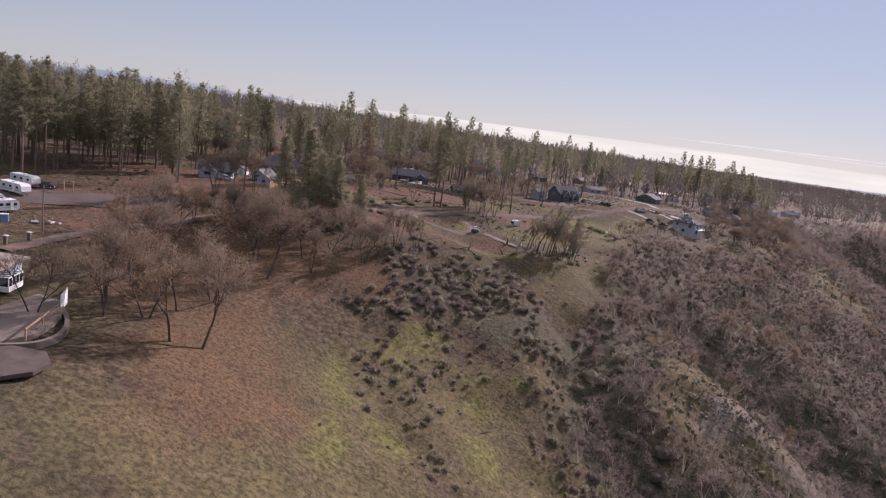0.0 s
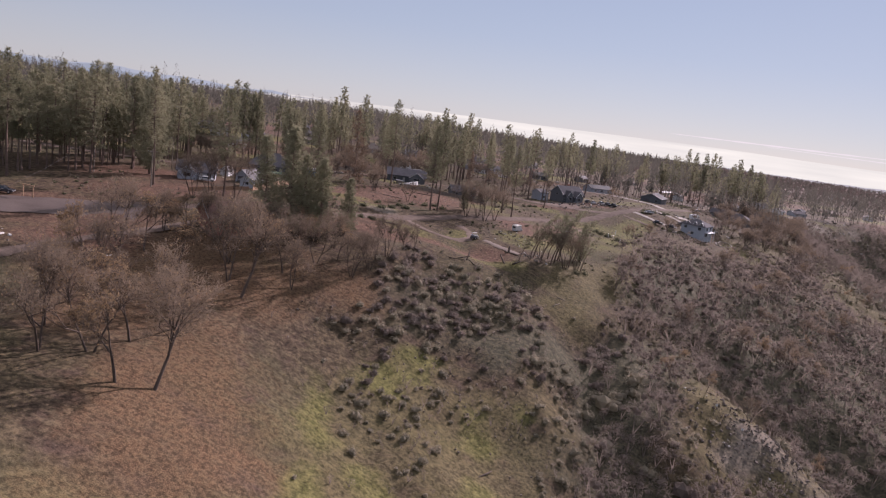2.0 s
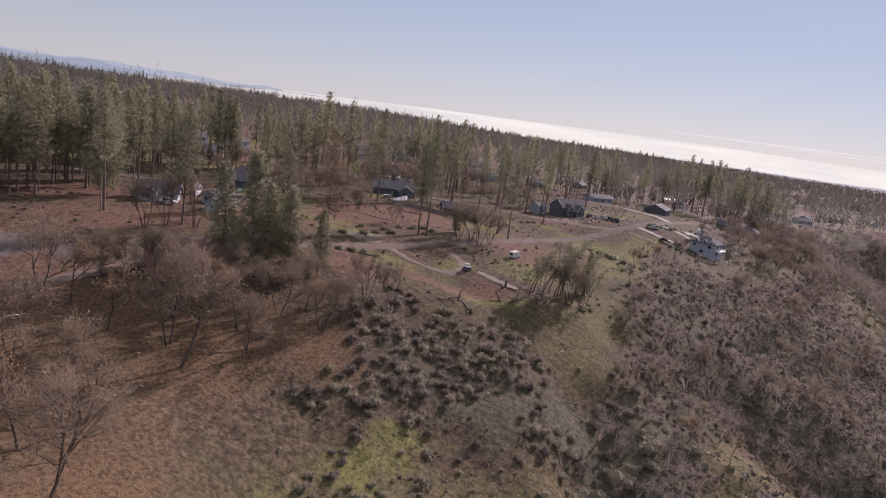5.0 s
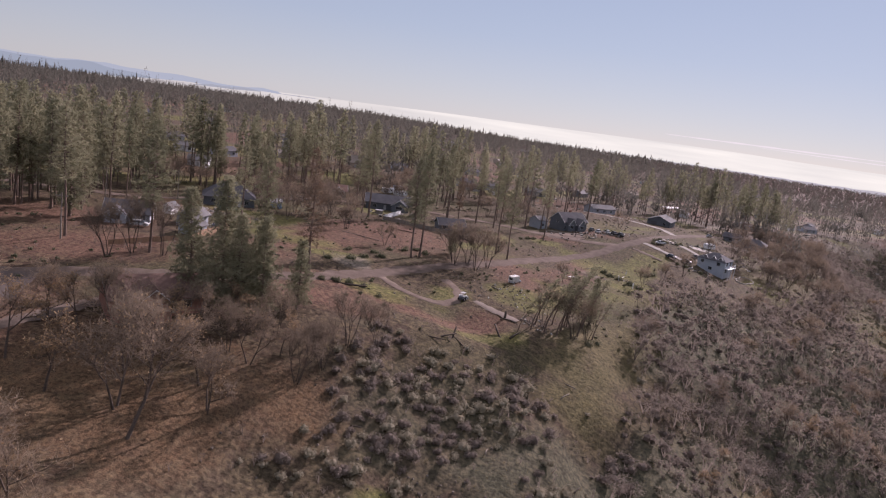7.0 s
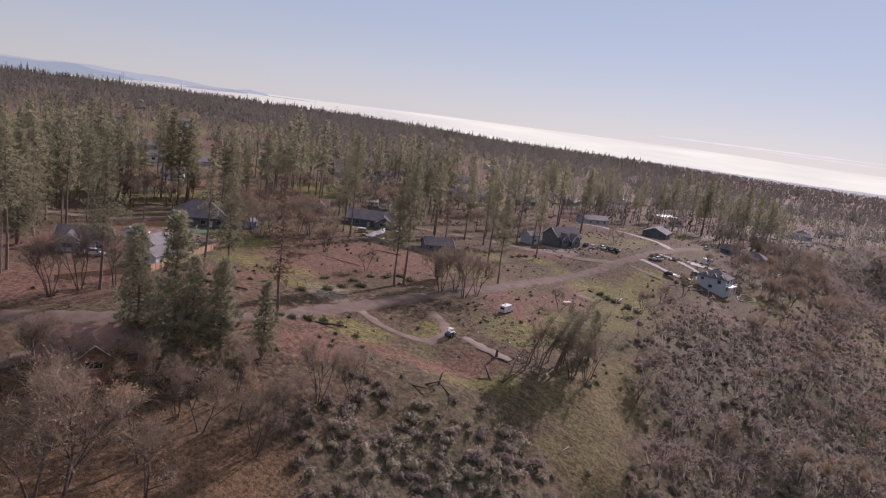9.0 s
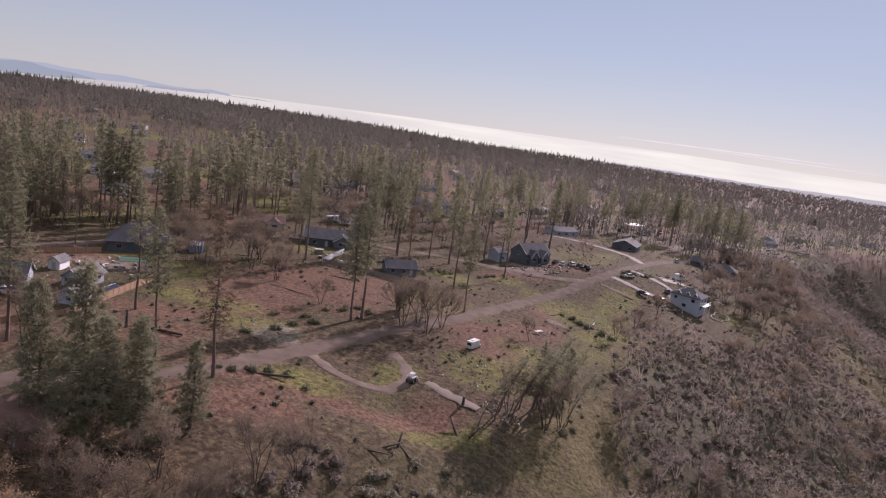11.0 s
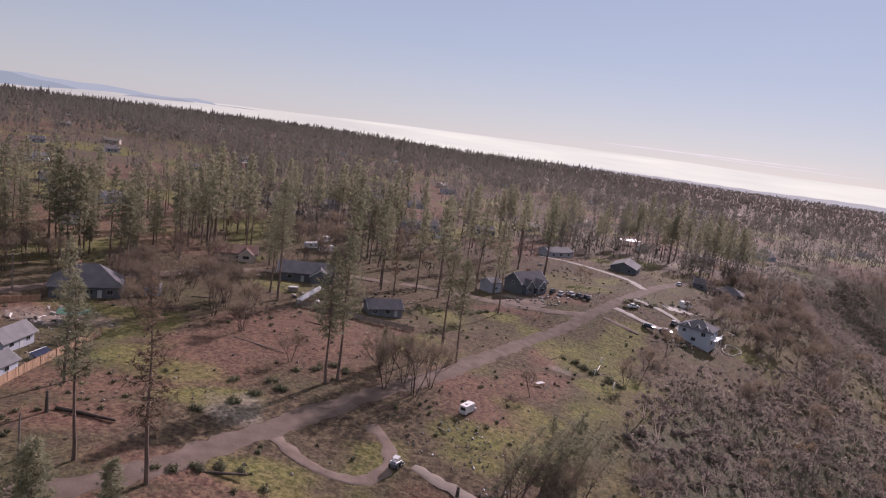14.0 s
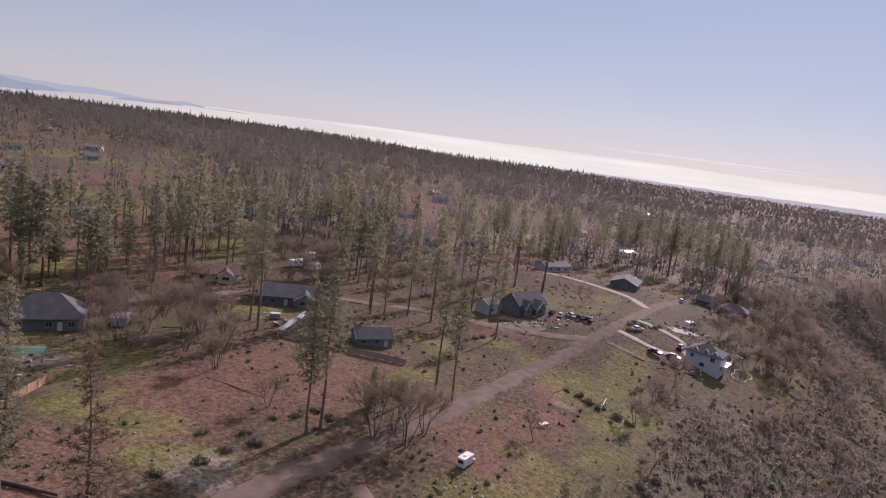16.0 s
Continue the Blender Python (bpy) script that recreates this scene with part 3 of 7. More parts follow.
def pine_meshes(seed, tall, crown, spread, branches, lean=0.0, girth=0.34, sparse=0.0, tuft=0.95, needles=6, blade=0.175, fill=1.0):
    """Trunk with limbs, and the needle clumps at their ends."""
    random.seed(seed)
    wood, green = Soup(), Soup()
    bend = [Vector((lean * tall * (k / 10) ** 1.5 + 0.12 * math.sin(k * 0.9 + seed), 0.12 * math.cos(k * 0.7 + seed), tall * k / 10)) for k in range(11)]
    bend[0].x = bend[0].y = 0
    wood.tube([bend[0] - Vector((0, 0, 1.0))] + bend, [girth * 1.25, girth * 1.1] + [girth * (1 - 0.93 * (k / 10) ** 0.9) for k in range(1, 11)], 8)

    def at(h):
        k = min(int(h * 10), 9)
        return bend[k].lerp(bend[k + 1], h * 10 - k)
    for _ in range(max(3, int(10 * crown))):
        h = random.uniform(crown * 0.45, crown)
        a = random.uniform(0, 6.28)
        p = at(h)
        wood.spike(p, Vector((math.cos(a), math.sin(a), random.uniform(-0.3, 0.2))) * random.uniform(0.6, 2.0), 0.12)
    for k in range(branches):
        u = (k + random.random()) / branches
        if random.random() < sparse:
            continue
        h = crown + (0.985 - crown) * u
        a = k * 2.4 + random.uniform(-0.5, 0.5)
        grow = (1 - u) ** 0.7 * (0.5 + 0.5 * min(1, u / 0.2)) + 0.13
        length = spread * grow * random.uniform(0.55, 1.15)
        rise = -0.25 + 0.75 * u + random.uniform(-0.15, 0.15)
        d = Vector((math.cos(a), math.sin(a), rise)).normalized()
        p0 = at(h)
        p1 = p0 + d * length * 0.6 - Vector((0, 0, 0.05 * length * (1 - u)))
        p2 = p0 + d * length + Vector((0, 0, 0.10 * length))
        wood.tube([p0, p1, p2], [0.05 + 0.02 * length, 0.035, 0.012], 3)
        n = max(2, int((1.5 + length * 1.9) * fill))
        for j in range(n):
            t = 0.28 + 0.72 * (j + random.random()) / n
            q = p0.lerp(p1, t / 0.6) if t < 0.6 else p1.lerp(p2, (t - 0.6) / 0.4)
            q = q + Vector((random.gauss(0, 0.26), random.gauss(0, 0.26), random.gauss(0.02, 0.2))) * (0.5 + 0.28 * length)
            green.tuft(q, d, tuft * random.uniform(0.7, 1.2), needles, blade)
    green.tuft(at(0.99), Vector((0, 0, 1)), tuft * 0.9, 9, 0.2)
    return wood, green


def make_tree(name, wood, green, bark, leaf, label, crown_name="crown", group="", category="tree"):
    root = new(name)
    root.empty_display_size = 0.5
    mesh_object("trunk", wood.v, wood.f, bark, root, flat=False)
    if green and green.f:
        mesh_object(crown_name, green.v, green.f, leaf, root)
    return tagged(root, label, category, group)


def oak_meshes(seed, tall, twigs=1.0, leaves=0, lean=(0, 0), stems=1, spread=1.0):
    """A bare deciduous tree: forking limbs that end in a rounded haze of fine twigs; a few dead leaves."""
    random.seed(seed)
    wood, fine, leaf = Soup(), Soup(), Soup()

    def brush(p, d, size):
        for _ in range(max(2, int(11 * twigs * random.uniform(0.7, 1.3)))):
            w = (d * 0.8 + Vector((random.gauss(0, 0.7), random.gauss(0, 0.7), random.gauss(0.2, 0.6)))).normalized() * size * random.uniform(0.6, 1.3)
            fine.spike(p, w, 0.05)
            if random.random() < 0.6:
                q = p + w * random.uniform(0.4, 0.8)
                fine.spike(q, (w.normalized() * 0.6 + Vector((random.gauss(0, 0.6), random.gauss(0, 0.6), random.gauss(0, 0.5)))) * size * 0.5, 0.045)
            if leaves and random.random() < leaves:
                leaf.tuft(p + w * random.uniform(0.5, 1.0), d, 0.24, 3, 0.16)

    def grow(p, d, length, r, depth):
        bend = Vector((random.gauss(0, 0.18), random.gauss(0, 0.18), random.gauss(0.05, 0.1)))
        m = p + d * length * 0.5 + bend * length * 0.3
        q = m + (d + bend).normalized() * length * 0.5
        if depth < 3:
            wood.tube([p, m, q], [r, r * 0.84, r * 0.66], (7, 5, 4)[depth])
        elif depth == 3:
            wood.tube([p, q], [r, r * 0.66], 3)
        else:
            wood.spike(p, q - p, r * 2.2)
        if depth >= 2:
            brush(q, d, length * (0.95 if depth > 2 else 0.8))
            brush(m, d, length * 0.75)
        if depth >= 4:
            return
        for k in range((2, 3, 3, 3)[depth] + (random.random() < 0.4)):
            s = q if k < 2 else p.lerp(q, random.uniform(0.45, 0.95))
            w = Vector((random.gauss(0, 1), random.gauss(0, 1), random.gauss(0.35, 0.7))).normalized()
            nd = (d * 0.8 + w * (0.72 * spread)).normalized()
            if nd.z < -0.25:
                nd.z *= -0.5
            grow(s, nd.normalized(), length * random.uniform(0.62, 0.85), r * random.uniform(0.5, 0.66), depth + 1)
    for k in range(stems):
        a = 6.28 * k / stems + seed
        d = Vector((lean[0] + (0.28 * math.cos(a) if stems > 1 else 0), lean[1] + (0.28 * math.sin(a) if stems > 1 else 0), 1)).normalized()
        grow(Vector((0.25 * math.cos(a) * (stems > 1), 0.25 * math.sin(a) * (stems > 1), -0.3)), d, tall * 0.35, tall * 0.0175 / stems ** 0.4, 0)
    return wood, fine, leaf


def make_oak(name, seed, tall, label, **k):
    wood, fine, leaf = oak_meshes(seed, tall, **k)
    root = new(name)
    mesh_object("trunk", wood.v, wood.f, MAT_OAKBARK, root, flat=False)
    mesh_object("crown", fine.v, fine.f, MAT_TWIG, root)
    if leaf.f:
        mesh_object("foliage", leaf.v, leaf.f, MAT_OAKLEAF, root, "last dead brown leaves")
    return tagged(root, label, "tree", "bare oaks on the rim")


def stand(ob, x, y, turn=0.0, size=1.0, sink=0.0, copy=True, tilt=(0, 0)):
    m = pose(x, y, float(rough_height(x, y)) - sink, tilt[0], tilt[1], turn) @ Matrix.Diagonal((size, size, size, 1))
    if not copy:
        ob.matrix_basis = m
        return ob
    o = copy_thing(ob, pose(0, 0, 0))
    o.matrix_basis = m
    return o


LAB_PINE = "tall green ponderosa pine with a bare lower trunk"
KINDS = [("tall", make_tree("pine_tree", *pine_meshes(1, 32, 0.36, 4.9, 84, needles=8, blade=0.15, fill=1.3), MAT_BARK, MAT_NEEDLE, LAB_PINE, group="pines")),
         ("tall2", make_tree("pine_tree", *pine_meshes(2, 31, 0.44, 4.2, 72, sparse=0.1, needles=8, blade=0.14, fill=1.3), MAT_BARK, MAT_NEEDLE, "tall thin green pine with a sparse crown", group="pines")),
         ("full", make_tree("pine_tree", *pine_meshes(3, 23, 0.10, 4.9, 120, needles=9, blade=0.13, fill=1.7), MAT_BARK, MAT_NEEDLE, "full green pine with branches almost to the ground", group="pines")),
         ("thin", make_tree("pine_tree", *pine_meshes(4, 29, 0.52, 3.4, 52, sparse=0.15, needles=8, blade=0.14, fill=1.3), MAT_BARK, MAT_NEEDLE, "slender pine with a small high crown", group="pines")),
         ("rusty", make_tree("pine_tree", *pine_meshes(5, 28, 0.30, 3.8, 70, sparse=0.2, needles=9, blade=0.12, fill=1.2), MAT_BARK, MAT_RUSTY, "scorched pine with rusty brown needles", group="pines")),
         ("young", make_tree("pine_tree", *pine_meshes(6, 15, 0.08, 3.4, 92, tuft=0.75, needles=9, blade=0.11, fill=1.9), MAT_BARK, MAT_NEEDLE, "young green pine with a pointed crown", group="pines")),
         ("wide", make_tree("pine_tree", *pine_meshes(7, 31, 0.26, 5.8, 92, lean=0.02, needles=7, blade=0.2, fill=1.2), MAT_BARK, MAT_NEEDLE, "old broad-crowned green pine", group="pines")),
         ("snag", make_tree("pine_tree", *pine_meshes(8, 22, 0.9, 1.2, 3, girth=0.3, sparse=0.8), MAT_BARK, MAT_RUSTY, "dead bare burnt pine snag", group="pines")),
         ("mid_tall", make_tree("pine_tree", *pine_meshes(13, 33, 0.40, 4.4, 56, tuft=1.15, needles=5, blade=0.34, fill=1.0), MAT_BARK, MAT_NEEDLE, LAB_PINE, group="pines")),
         ("mid_full", make_tree("pine_tree", *pine_meshes(14, 29, 0.24, 4.7, 66, tuft=1.15, needles=5, blade=0.34, fill=1.0), MAT_BARK, MAT_NEEDLE, "full dark green pine with a deep crown", group="pines")),
         ("mid_thin", make_tree("pine_tree", *pine_meshes(15, 31, 0.50, 3.4, 44, tuft=1.1, sparse=0.1, needles=5, blade=0.32, fill=1.1), MAT_BARK, MAT_NEEDLE, "slender pine with a small high crown", group="pines")),
         ("far_tall", make_tree("pine_tree", *pine_meshes(11, 33, 0.42, 4.2, 46, tuft=1.3, needles=3, blade=0.55, fill=0.9), MAT_BARK, MAT_NEEDLE, LAB_PINE, group="pines")),
         ("far_thin", make_tree("pine_tree", *pine_meshes(12, 30, 0.52, 3.4, 38, tuft=1.2, sparse=0.1, needles=3, blade=0.5, fill=0.9), MAT_BARK, MAT_NEEDLE, "slender pine with a small high crown", group="pines")),
         ("leaning", make_tree("pine_tree", *pine_meshes(9, 14, 0.42, 2.9, 40, lean=0.42, girth=0.2, sparse=0.2, tuft=0.8, needles=7, blade=0.1), MAT_BARK, MAT_NEEDLE, "leaning thin grey-green pine on the rim", group="pines"))]
PINE = dict(KINDS)
used = set()


BACK = {"trunk": [], "crown": []}


def plant_back(kind, x, y, size):
    """A pine far back, gathered into the joined stand."""
    turn = radians(random.uniform(0, 360))
    m = np.array([[math.cos(turn), math.sin(turn), 0], [-math.sin(turn), math.cos(turn), 0], [0, 0, 1]]) * size
    for o in PINE[kind].children:
        me = o.data
        v = np.empty(len(me.vertices) * 3, np.float32)
        me.vertices.foreach_get("co", v)
        BACK[o.name.split(".")[0]].append((v.reshape(-1, 3) @ m + np.array([x, y, float(rough_height(x, y))]), me))


def join_back():
    for key, label, mat in (("trunk", "bare lower trunks of the pine stand far back", MAT_BARK), ("crown", "green crowns of the pine stand far back", MAT_NEEDLE)):
        V, L, S, n = [], [], [], 0
        for v, me in BACK[key]:
            loops, sizes = np.empty(len(me.loops), np.int32), np.empty(len(me.polygons), np.int32)
            me.loops.foreach_get("vertex_index", loops)
            me.polygons.foreach_get("loop_total", sizes)
            V.append(v), L.append(loops + n), S.append(sizes)
            n += len(v)
        V, L, S = np.concatenate(V), np.concatenate(L), np.concatenate(S)
        me = bpy.data.meshes.new("pine_stand_" + key)
        me.vertices.add(len(V)), me.loops.add(len(L)), me.polygons.add(len(S))
        me.vertices.foreach_set("co", V.astype(np.float32).reshape(-1))
        me.loops.foreach_set("vertex_index", L)
        me.polygons.foreach_set("loop_start", np.concatenate([[0], np.cumsum(S)[:-1]]).astype(np.int32))
        me.update(calc_edges=True)
        me.materials.append(mat)
        tagged(new("pine_stand_trunks" if key == "trunk" else "pine_stand_crowns", me), label, "woods", kind="stuff")


def plant(kind, x, y, size=1.0, turn=None):
    first = kind not in used
    used.add(kind)
    turn = random.uniform(0, 360) if turn is None else turn
    return stand(PINE[kind], x, y, turn, size, copy=not first, tilt=(random.gauss(0, 1.0), random.gauss(0, 1.0)))


random.seed(21)
NAMED = [("tall2", -30.5, 195.1, 0.83), ("rusty", -20.1, 192.3, 1.0), ("young", -26.8, 175, 1.0), ("young", -19.1, 176.5, 0.88), ("full", -31.5, 171, 1.05), ("full", -28.3, 169, 0.82),
         ("full", -37.5, 172, 0.9), ("full", -24.4, 171, 0.8),
         ("tall", 0.0, 235.8, 0.86), ("tall2", 2.3, 238.5, 0.97), ("young", 11.5, 250, 0.6), ("tall2", -17.6, 291, 1.1), ("tall", -21, 299, 0.9),
         ("thin", 26.3, 266, 1.0), ("tall2", 29.6, 261.5, 0.84), ("young", 47.5, 219, 0.8), ("thin", 40, 211, 0.5),
         ("tall", -55.7, 198, 0.9), ("tall2", -77.7, 205, 0.98), ("mid_tall", -63, 299, 0.84), ("mid_thin", -61.5, 301, 0.8), ("mid_thin", -59.9, 303.5, 0.78), ("mid_tall", -64, 308, 0.9),
         ("mid_tall", 0.8, 307, 0.92), ("mid_thin", 23, 328, 0.92), ("mid_thin", 52.3, 341.5, 0.88), ("far_tall", -50, 356, 1.18), ("far_thin", 72, 394.5, 1.15), ("far_tall", 82, 386, 0.97), ("far_thin", 83, 391, 0.97),
         ("far_tall", 1, 360, 1.12), ("far_thin", 5.6, 377, 1.15), ("far_tall", 14.5, 393, 1.12), ("far_thin", 9, 385, 1.0), ("far_tall", 3, 369, 0.9), ("far_thin", 18, 390, 1.0), ("far_tall", 11, 374, 0.95),
         ("far_tall", -37.4, 349, 1.1), ("mid_full", -59, 382, 0.85), ("far_thin", -45, 387, 1.05), ("far_tall", 24.6, 487, 1.05), ("far_tall", -28, 520, 0.85),
         ("mid_thin", 45, 338, 1.1), ("mid_thin", 50, 318, 0.9), ("mid_thin", 11, 330, 0.85),
         ("tall", -117, 188, 1.0), ("tall2", -112.3, 184.8, 1.0), ("thin", -111.8, 190, 0.95), ("tall2", -110.3, 192, 1.05), ("tall", -113.3, 201.5, 0.82), ("thin", -113.4, 207, 0.85),
         ("tall", -126.6, 199, 1.0), ("wide", -100.2, 214.4, 1.04), ("mid_tall", -110, 255.6, 0.9), ("full", -87.4, 225, 1.15), ("wide", -106, 221, 0.95), ("mid_full", -96, 232, 1.0), ("tall2", -90, 236, 0.95)]
for x, y, s in ((192.5, 464, 1.08), (195.2, 459.4, 1.15), (197.6, 449, 1.08), (213, 459, 0.95), (192, 484, 1.25), (197.5, 510, 1.2), (191.8, 526, 1.15), (175, 519, 1.0), (189, 538, 1.2), (184, 508, 1.1), (203, 470, 1.0), (187, 495, 1.15), (180, 530, 1.1), (205, 486, 1.05), (170, 528, 1.1), (207, 452, 1.0)):
    NAMED.append(("far_tall" if int(x) % 2 else "far_thin", x, y, s))
for kind, x, y, s in NAMED:
    plant(kind, x, y, s)
for x, y, s, t in ((29.8, 201.5, 0.85, 5), (31.3, 205.5, 0.95, 12), (33, 202, 1.0, -4), (35.8, 201.7, 1.05, 8), (37.5, 206, 1.1, 15), (39.4, 211, 1.1, 0), (42, 207, 1.0, 10), (44.5, 214, 0.95, 20), (26.5, 199, 0.6, 4), (36, 209, 0.9, -8), (46, 208.5, 0.8, 12)):
    plant("leaning", x, y, s, t)

# far houses: place, size, turn and look
FAR = [(-128, 412, 10, 8, 20, 0), (-150, 452, 11, 9, 40, 1), (-104, 366, 9, 7, 10, 0), (-50, 508, 4, 4, 5, 2), (-44, 524, 4, 4, 5, 0), (-46, 480, 16, 6, 8, 3), (-2, 560, 13, 9, 30, 1), (7, 608, 10, 8, 0, 0), (29, 462, 9, 5, 15, 0), (38, 484, 9, 8, 20, 1), (43, 458, 6, 3, 10, 0), (-98, 530, 10, 8, 15, 0), (-20, 510, 11, 8, 20, 1), (-83, 462, 14, 8, 15, 3), (35, 580, 12, 9, 25, 1)]
FAR += [(302, 640, 10, 7, 20, 0), (345, 652, 12, 8, 50, 1), (398, 692, 12, 8, 15, 3), (444, 704, 10, 8, 70, 0), (505, 738, 13, 9, 20, 1), (480, 1045, 14, 9, 10, 0), (560, 1088, 13, 9, 40, 3), (640, 1112, 12, 8, 5, 0), (385, 985, 14, 9, 20, 4)]
FAR += [(72, 500, 12, 9, 10, 5), (24, 480, 13, 8, 5, 1), (227, 528, 12, 8, 30, 5), (320, 610, 13, 9, 10, 1), (296, 596, 10, 7, 40, 0), (-110, 420, 12, 9, 60, 1), (-190, 520, 12, 9, 20, 0), (-120, 600, 11, 8, 20, 5)]
random.seed(83)
while len(FAR) < 76:
    fa, fr = radians(random.uniform(-30, 32)), 560 + 950 * random.random() ** 1.3
    fx, fy = fr * math.sin(fa), fr * math.cos(fa)
    if float(rim_distance(np.array(fx), np.array(fy))) < -25 and all(math.hypot(fx - h[0], fy - h[1]) > 34 for h in FAR):
        FAR.append((fx, fy, random.uniform(9, 14), random.uniform(7, 9), random.uniform(0, 90), random.choice((0, 0, 1, 1, 3, 5))))
HOUSE_SPOTS = [(123, 324, 8), (65, 349.5, 9), (131, 420, 8), (103, 447, 8), (176, 402, 7), (-13.5, 324, 8), (11.5, 294, 8), (-64, 281, 8), (-61.5, 238.5, 6), (-70, 249, 3), (-55, 222, 4), (-75, 231, 7), (-43, 169, 8), (-40, 344, 7), (185, 556, 8)]
HOUSE_SPOTS += [(h[0], h[1], h[2] * 0.5) for h in FAR if h[1] < 900] + [(h[0] * 0.95, h[1] * 0.95, 6) for h in FAR if h[1] < 900]


def free(x, y, gap=7.0):
    return all(math.hypot(x - a, y - b) > gap + c for a, b, c in HOUSE_SPOTS)

# forest stands: centre, half sizes, how many, kinds
STANDS = [(-134, 232, 30, 30, 40, "mid_tall mid_thin mid_full tall"), (-104, 256, 24, 20, 24, "mid_tall mid_full mid_thin"), (-170, 270, 40, 40, 20, "mid_tall mid_full"), (-130, 292, 34, 22, 24, "mid_tall mid_full mid_thin"),
          (-38, 226, 6, 8, 1, "thin"), (-80, 330, 26, 20, 20, "mid_tall mid_thin mid_full"), (-98, 312, 16, 12, 10, "mid_full mid_tall"), (-50, 362, 12, 16, 11, "far_tall far_thin"), (-30, 340, 18, 12, 4, "mid_thin mid_tall"),
          (20, 345, 16, 22, 6, "mid_thin rusty mid_tall"), (30, 405, 30, 30, 15, "far_tall far_thin"), (-40, 425, 46, 40, 22, "far_tall far_thin far_tall"), (-150, 352, 40, 36, 18, "mid_tall mid_full mid_thin"), (-110, 390, 30, 20, 14, "far_tall far_thin"),
          (80, 420, 14, 16, 3, "far_thin"), (210, 468, 24, 22, 14, "far_thin far_tall snag"), (150, 520, 50, 34, 34, "far_thin far_tall"), (80, 490, 36, 26, 20, "far_tall far_thin"), (20, 460, 40, 30, 16, "far_tall far_thin"),
          (235, 540, 34, 26, 10, "far_thin far_tall snag")]
ROADS_ALL = [MAIN_ROAD] + [d[1] for d in DRIVES]


def clear_of_roads(x, y, gap=5.0):
    return all(float(line_distance(np.array(x), np.array(y), r)) > gap for r in ROADS_ALL)


random.seed(5)
for cx, cy, a, b, count, kinds in STANDS:
    kinds = kinds.split()
    made = tries = 0
    while made < count and tries < count * 12:
        tries += 1
        x, y = cx + random.uniform(-a, a), cy + random.uniform(-b, b)
        if clear_of_roads(x, y) and free(x, y, 4.0) and float(rim_distance(np.array(x), np.array(y))) < -2:
            kind = random.choice(kinds)
            (plant_back if kind in ("far_tall", "far_thin") else plant)(kind, x, y, random.uniform(0.62, 1.02))
            made += 1


join_back()


# far woods as one mass
def far_tree(soup, x, y, z, h, r, crown, count, size):
    """A pine as a loose cone of needle clumps round a thin trunk."""
    a = random.uniform(0, 3.14)
    dx, dy = 0.25 * math.cos(a), 0.25 * math.sin(a)
    soup.tri((x - dx, y - dy, z - 1), (x + dx, y + dy, z - 1), (x, y, z + h))
    lean, skew = random.uniform(0.6, 1.1), random.uniform(0, 6.28)
    if count < 12:
        for b in (a, a + 1.4):
            q, g = 0.8 * r * math.cos(b), 0.8 * r * math.sin(b)
            soup.tri((x - q, y - g, z + h * (crown - 0.05)), (x + q, y + g, z + h * crown), (x, y, z + h * 1.08))
    for k in range(count):
        u = (k + random.random()) / count
        u = u ** 1.15
        w = random.uniform(0, 6.28)
        rr = r * ((1 - u) ** lean * min(1, 0.5 + 2.2 * u) + 0.06) * (1 + 0.25 * math.sin(w + skew)) * math.sqrt(random.uniform(0.15, 1))
        c = Vector((x + rr * math.cos(w), y + rr * math.sin(w), z + h * (crown + (0.99 - crown) * u) - 0.18 * rr))
        g = size * (0.5 + 0.6 * (1 - u)) * random.uniform(0.7, 1.2)
        d = Vector((math.cos(w) * 0.7, math.sin(w) * 0.7, random.uniform(-0.7, 0.3))) * g
        s = Vector((random.uniform(-0.5, 0.5), random.uniform(-0.5, 0.5), random.uniform(0.5, 1.0))).normalized() * g * 0.85
        soup.tri(c - s, c + s, c + d)


def far_bare_tree(soup, x, y, z, h, count, width):
    """A leafless tree: a rounded haze of twigs."""
    w = random.uniform(0.3, 0.45) * h
    for _ in range(count):
        u = Vector((random.gauss(0, 1), random.gauss(0, 1), random.gauss(0.3, 0.8))).normalized() * random.uniform(0.3, 1) ** 0.6
        c = Vector((x + u.x * w, y + u.y * w, z + h * (0.55 + 0.42 * u.z)))
        soup.spike(c, (u * 0.6 + Vector((random.gauss(0, 0.4), random.gauss(0, 0.4), 0.6))) * h * 0.2, width)


LOT_GAPS = COVER["bare"][-6:-1] + [(295, 590, 45, 24, 30), (350, 640, 55, 22, 15), (470, 690, 110, 24, 12)] + [(225, 482, 30, 9, 60)]


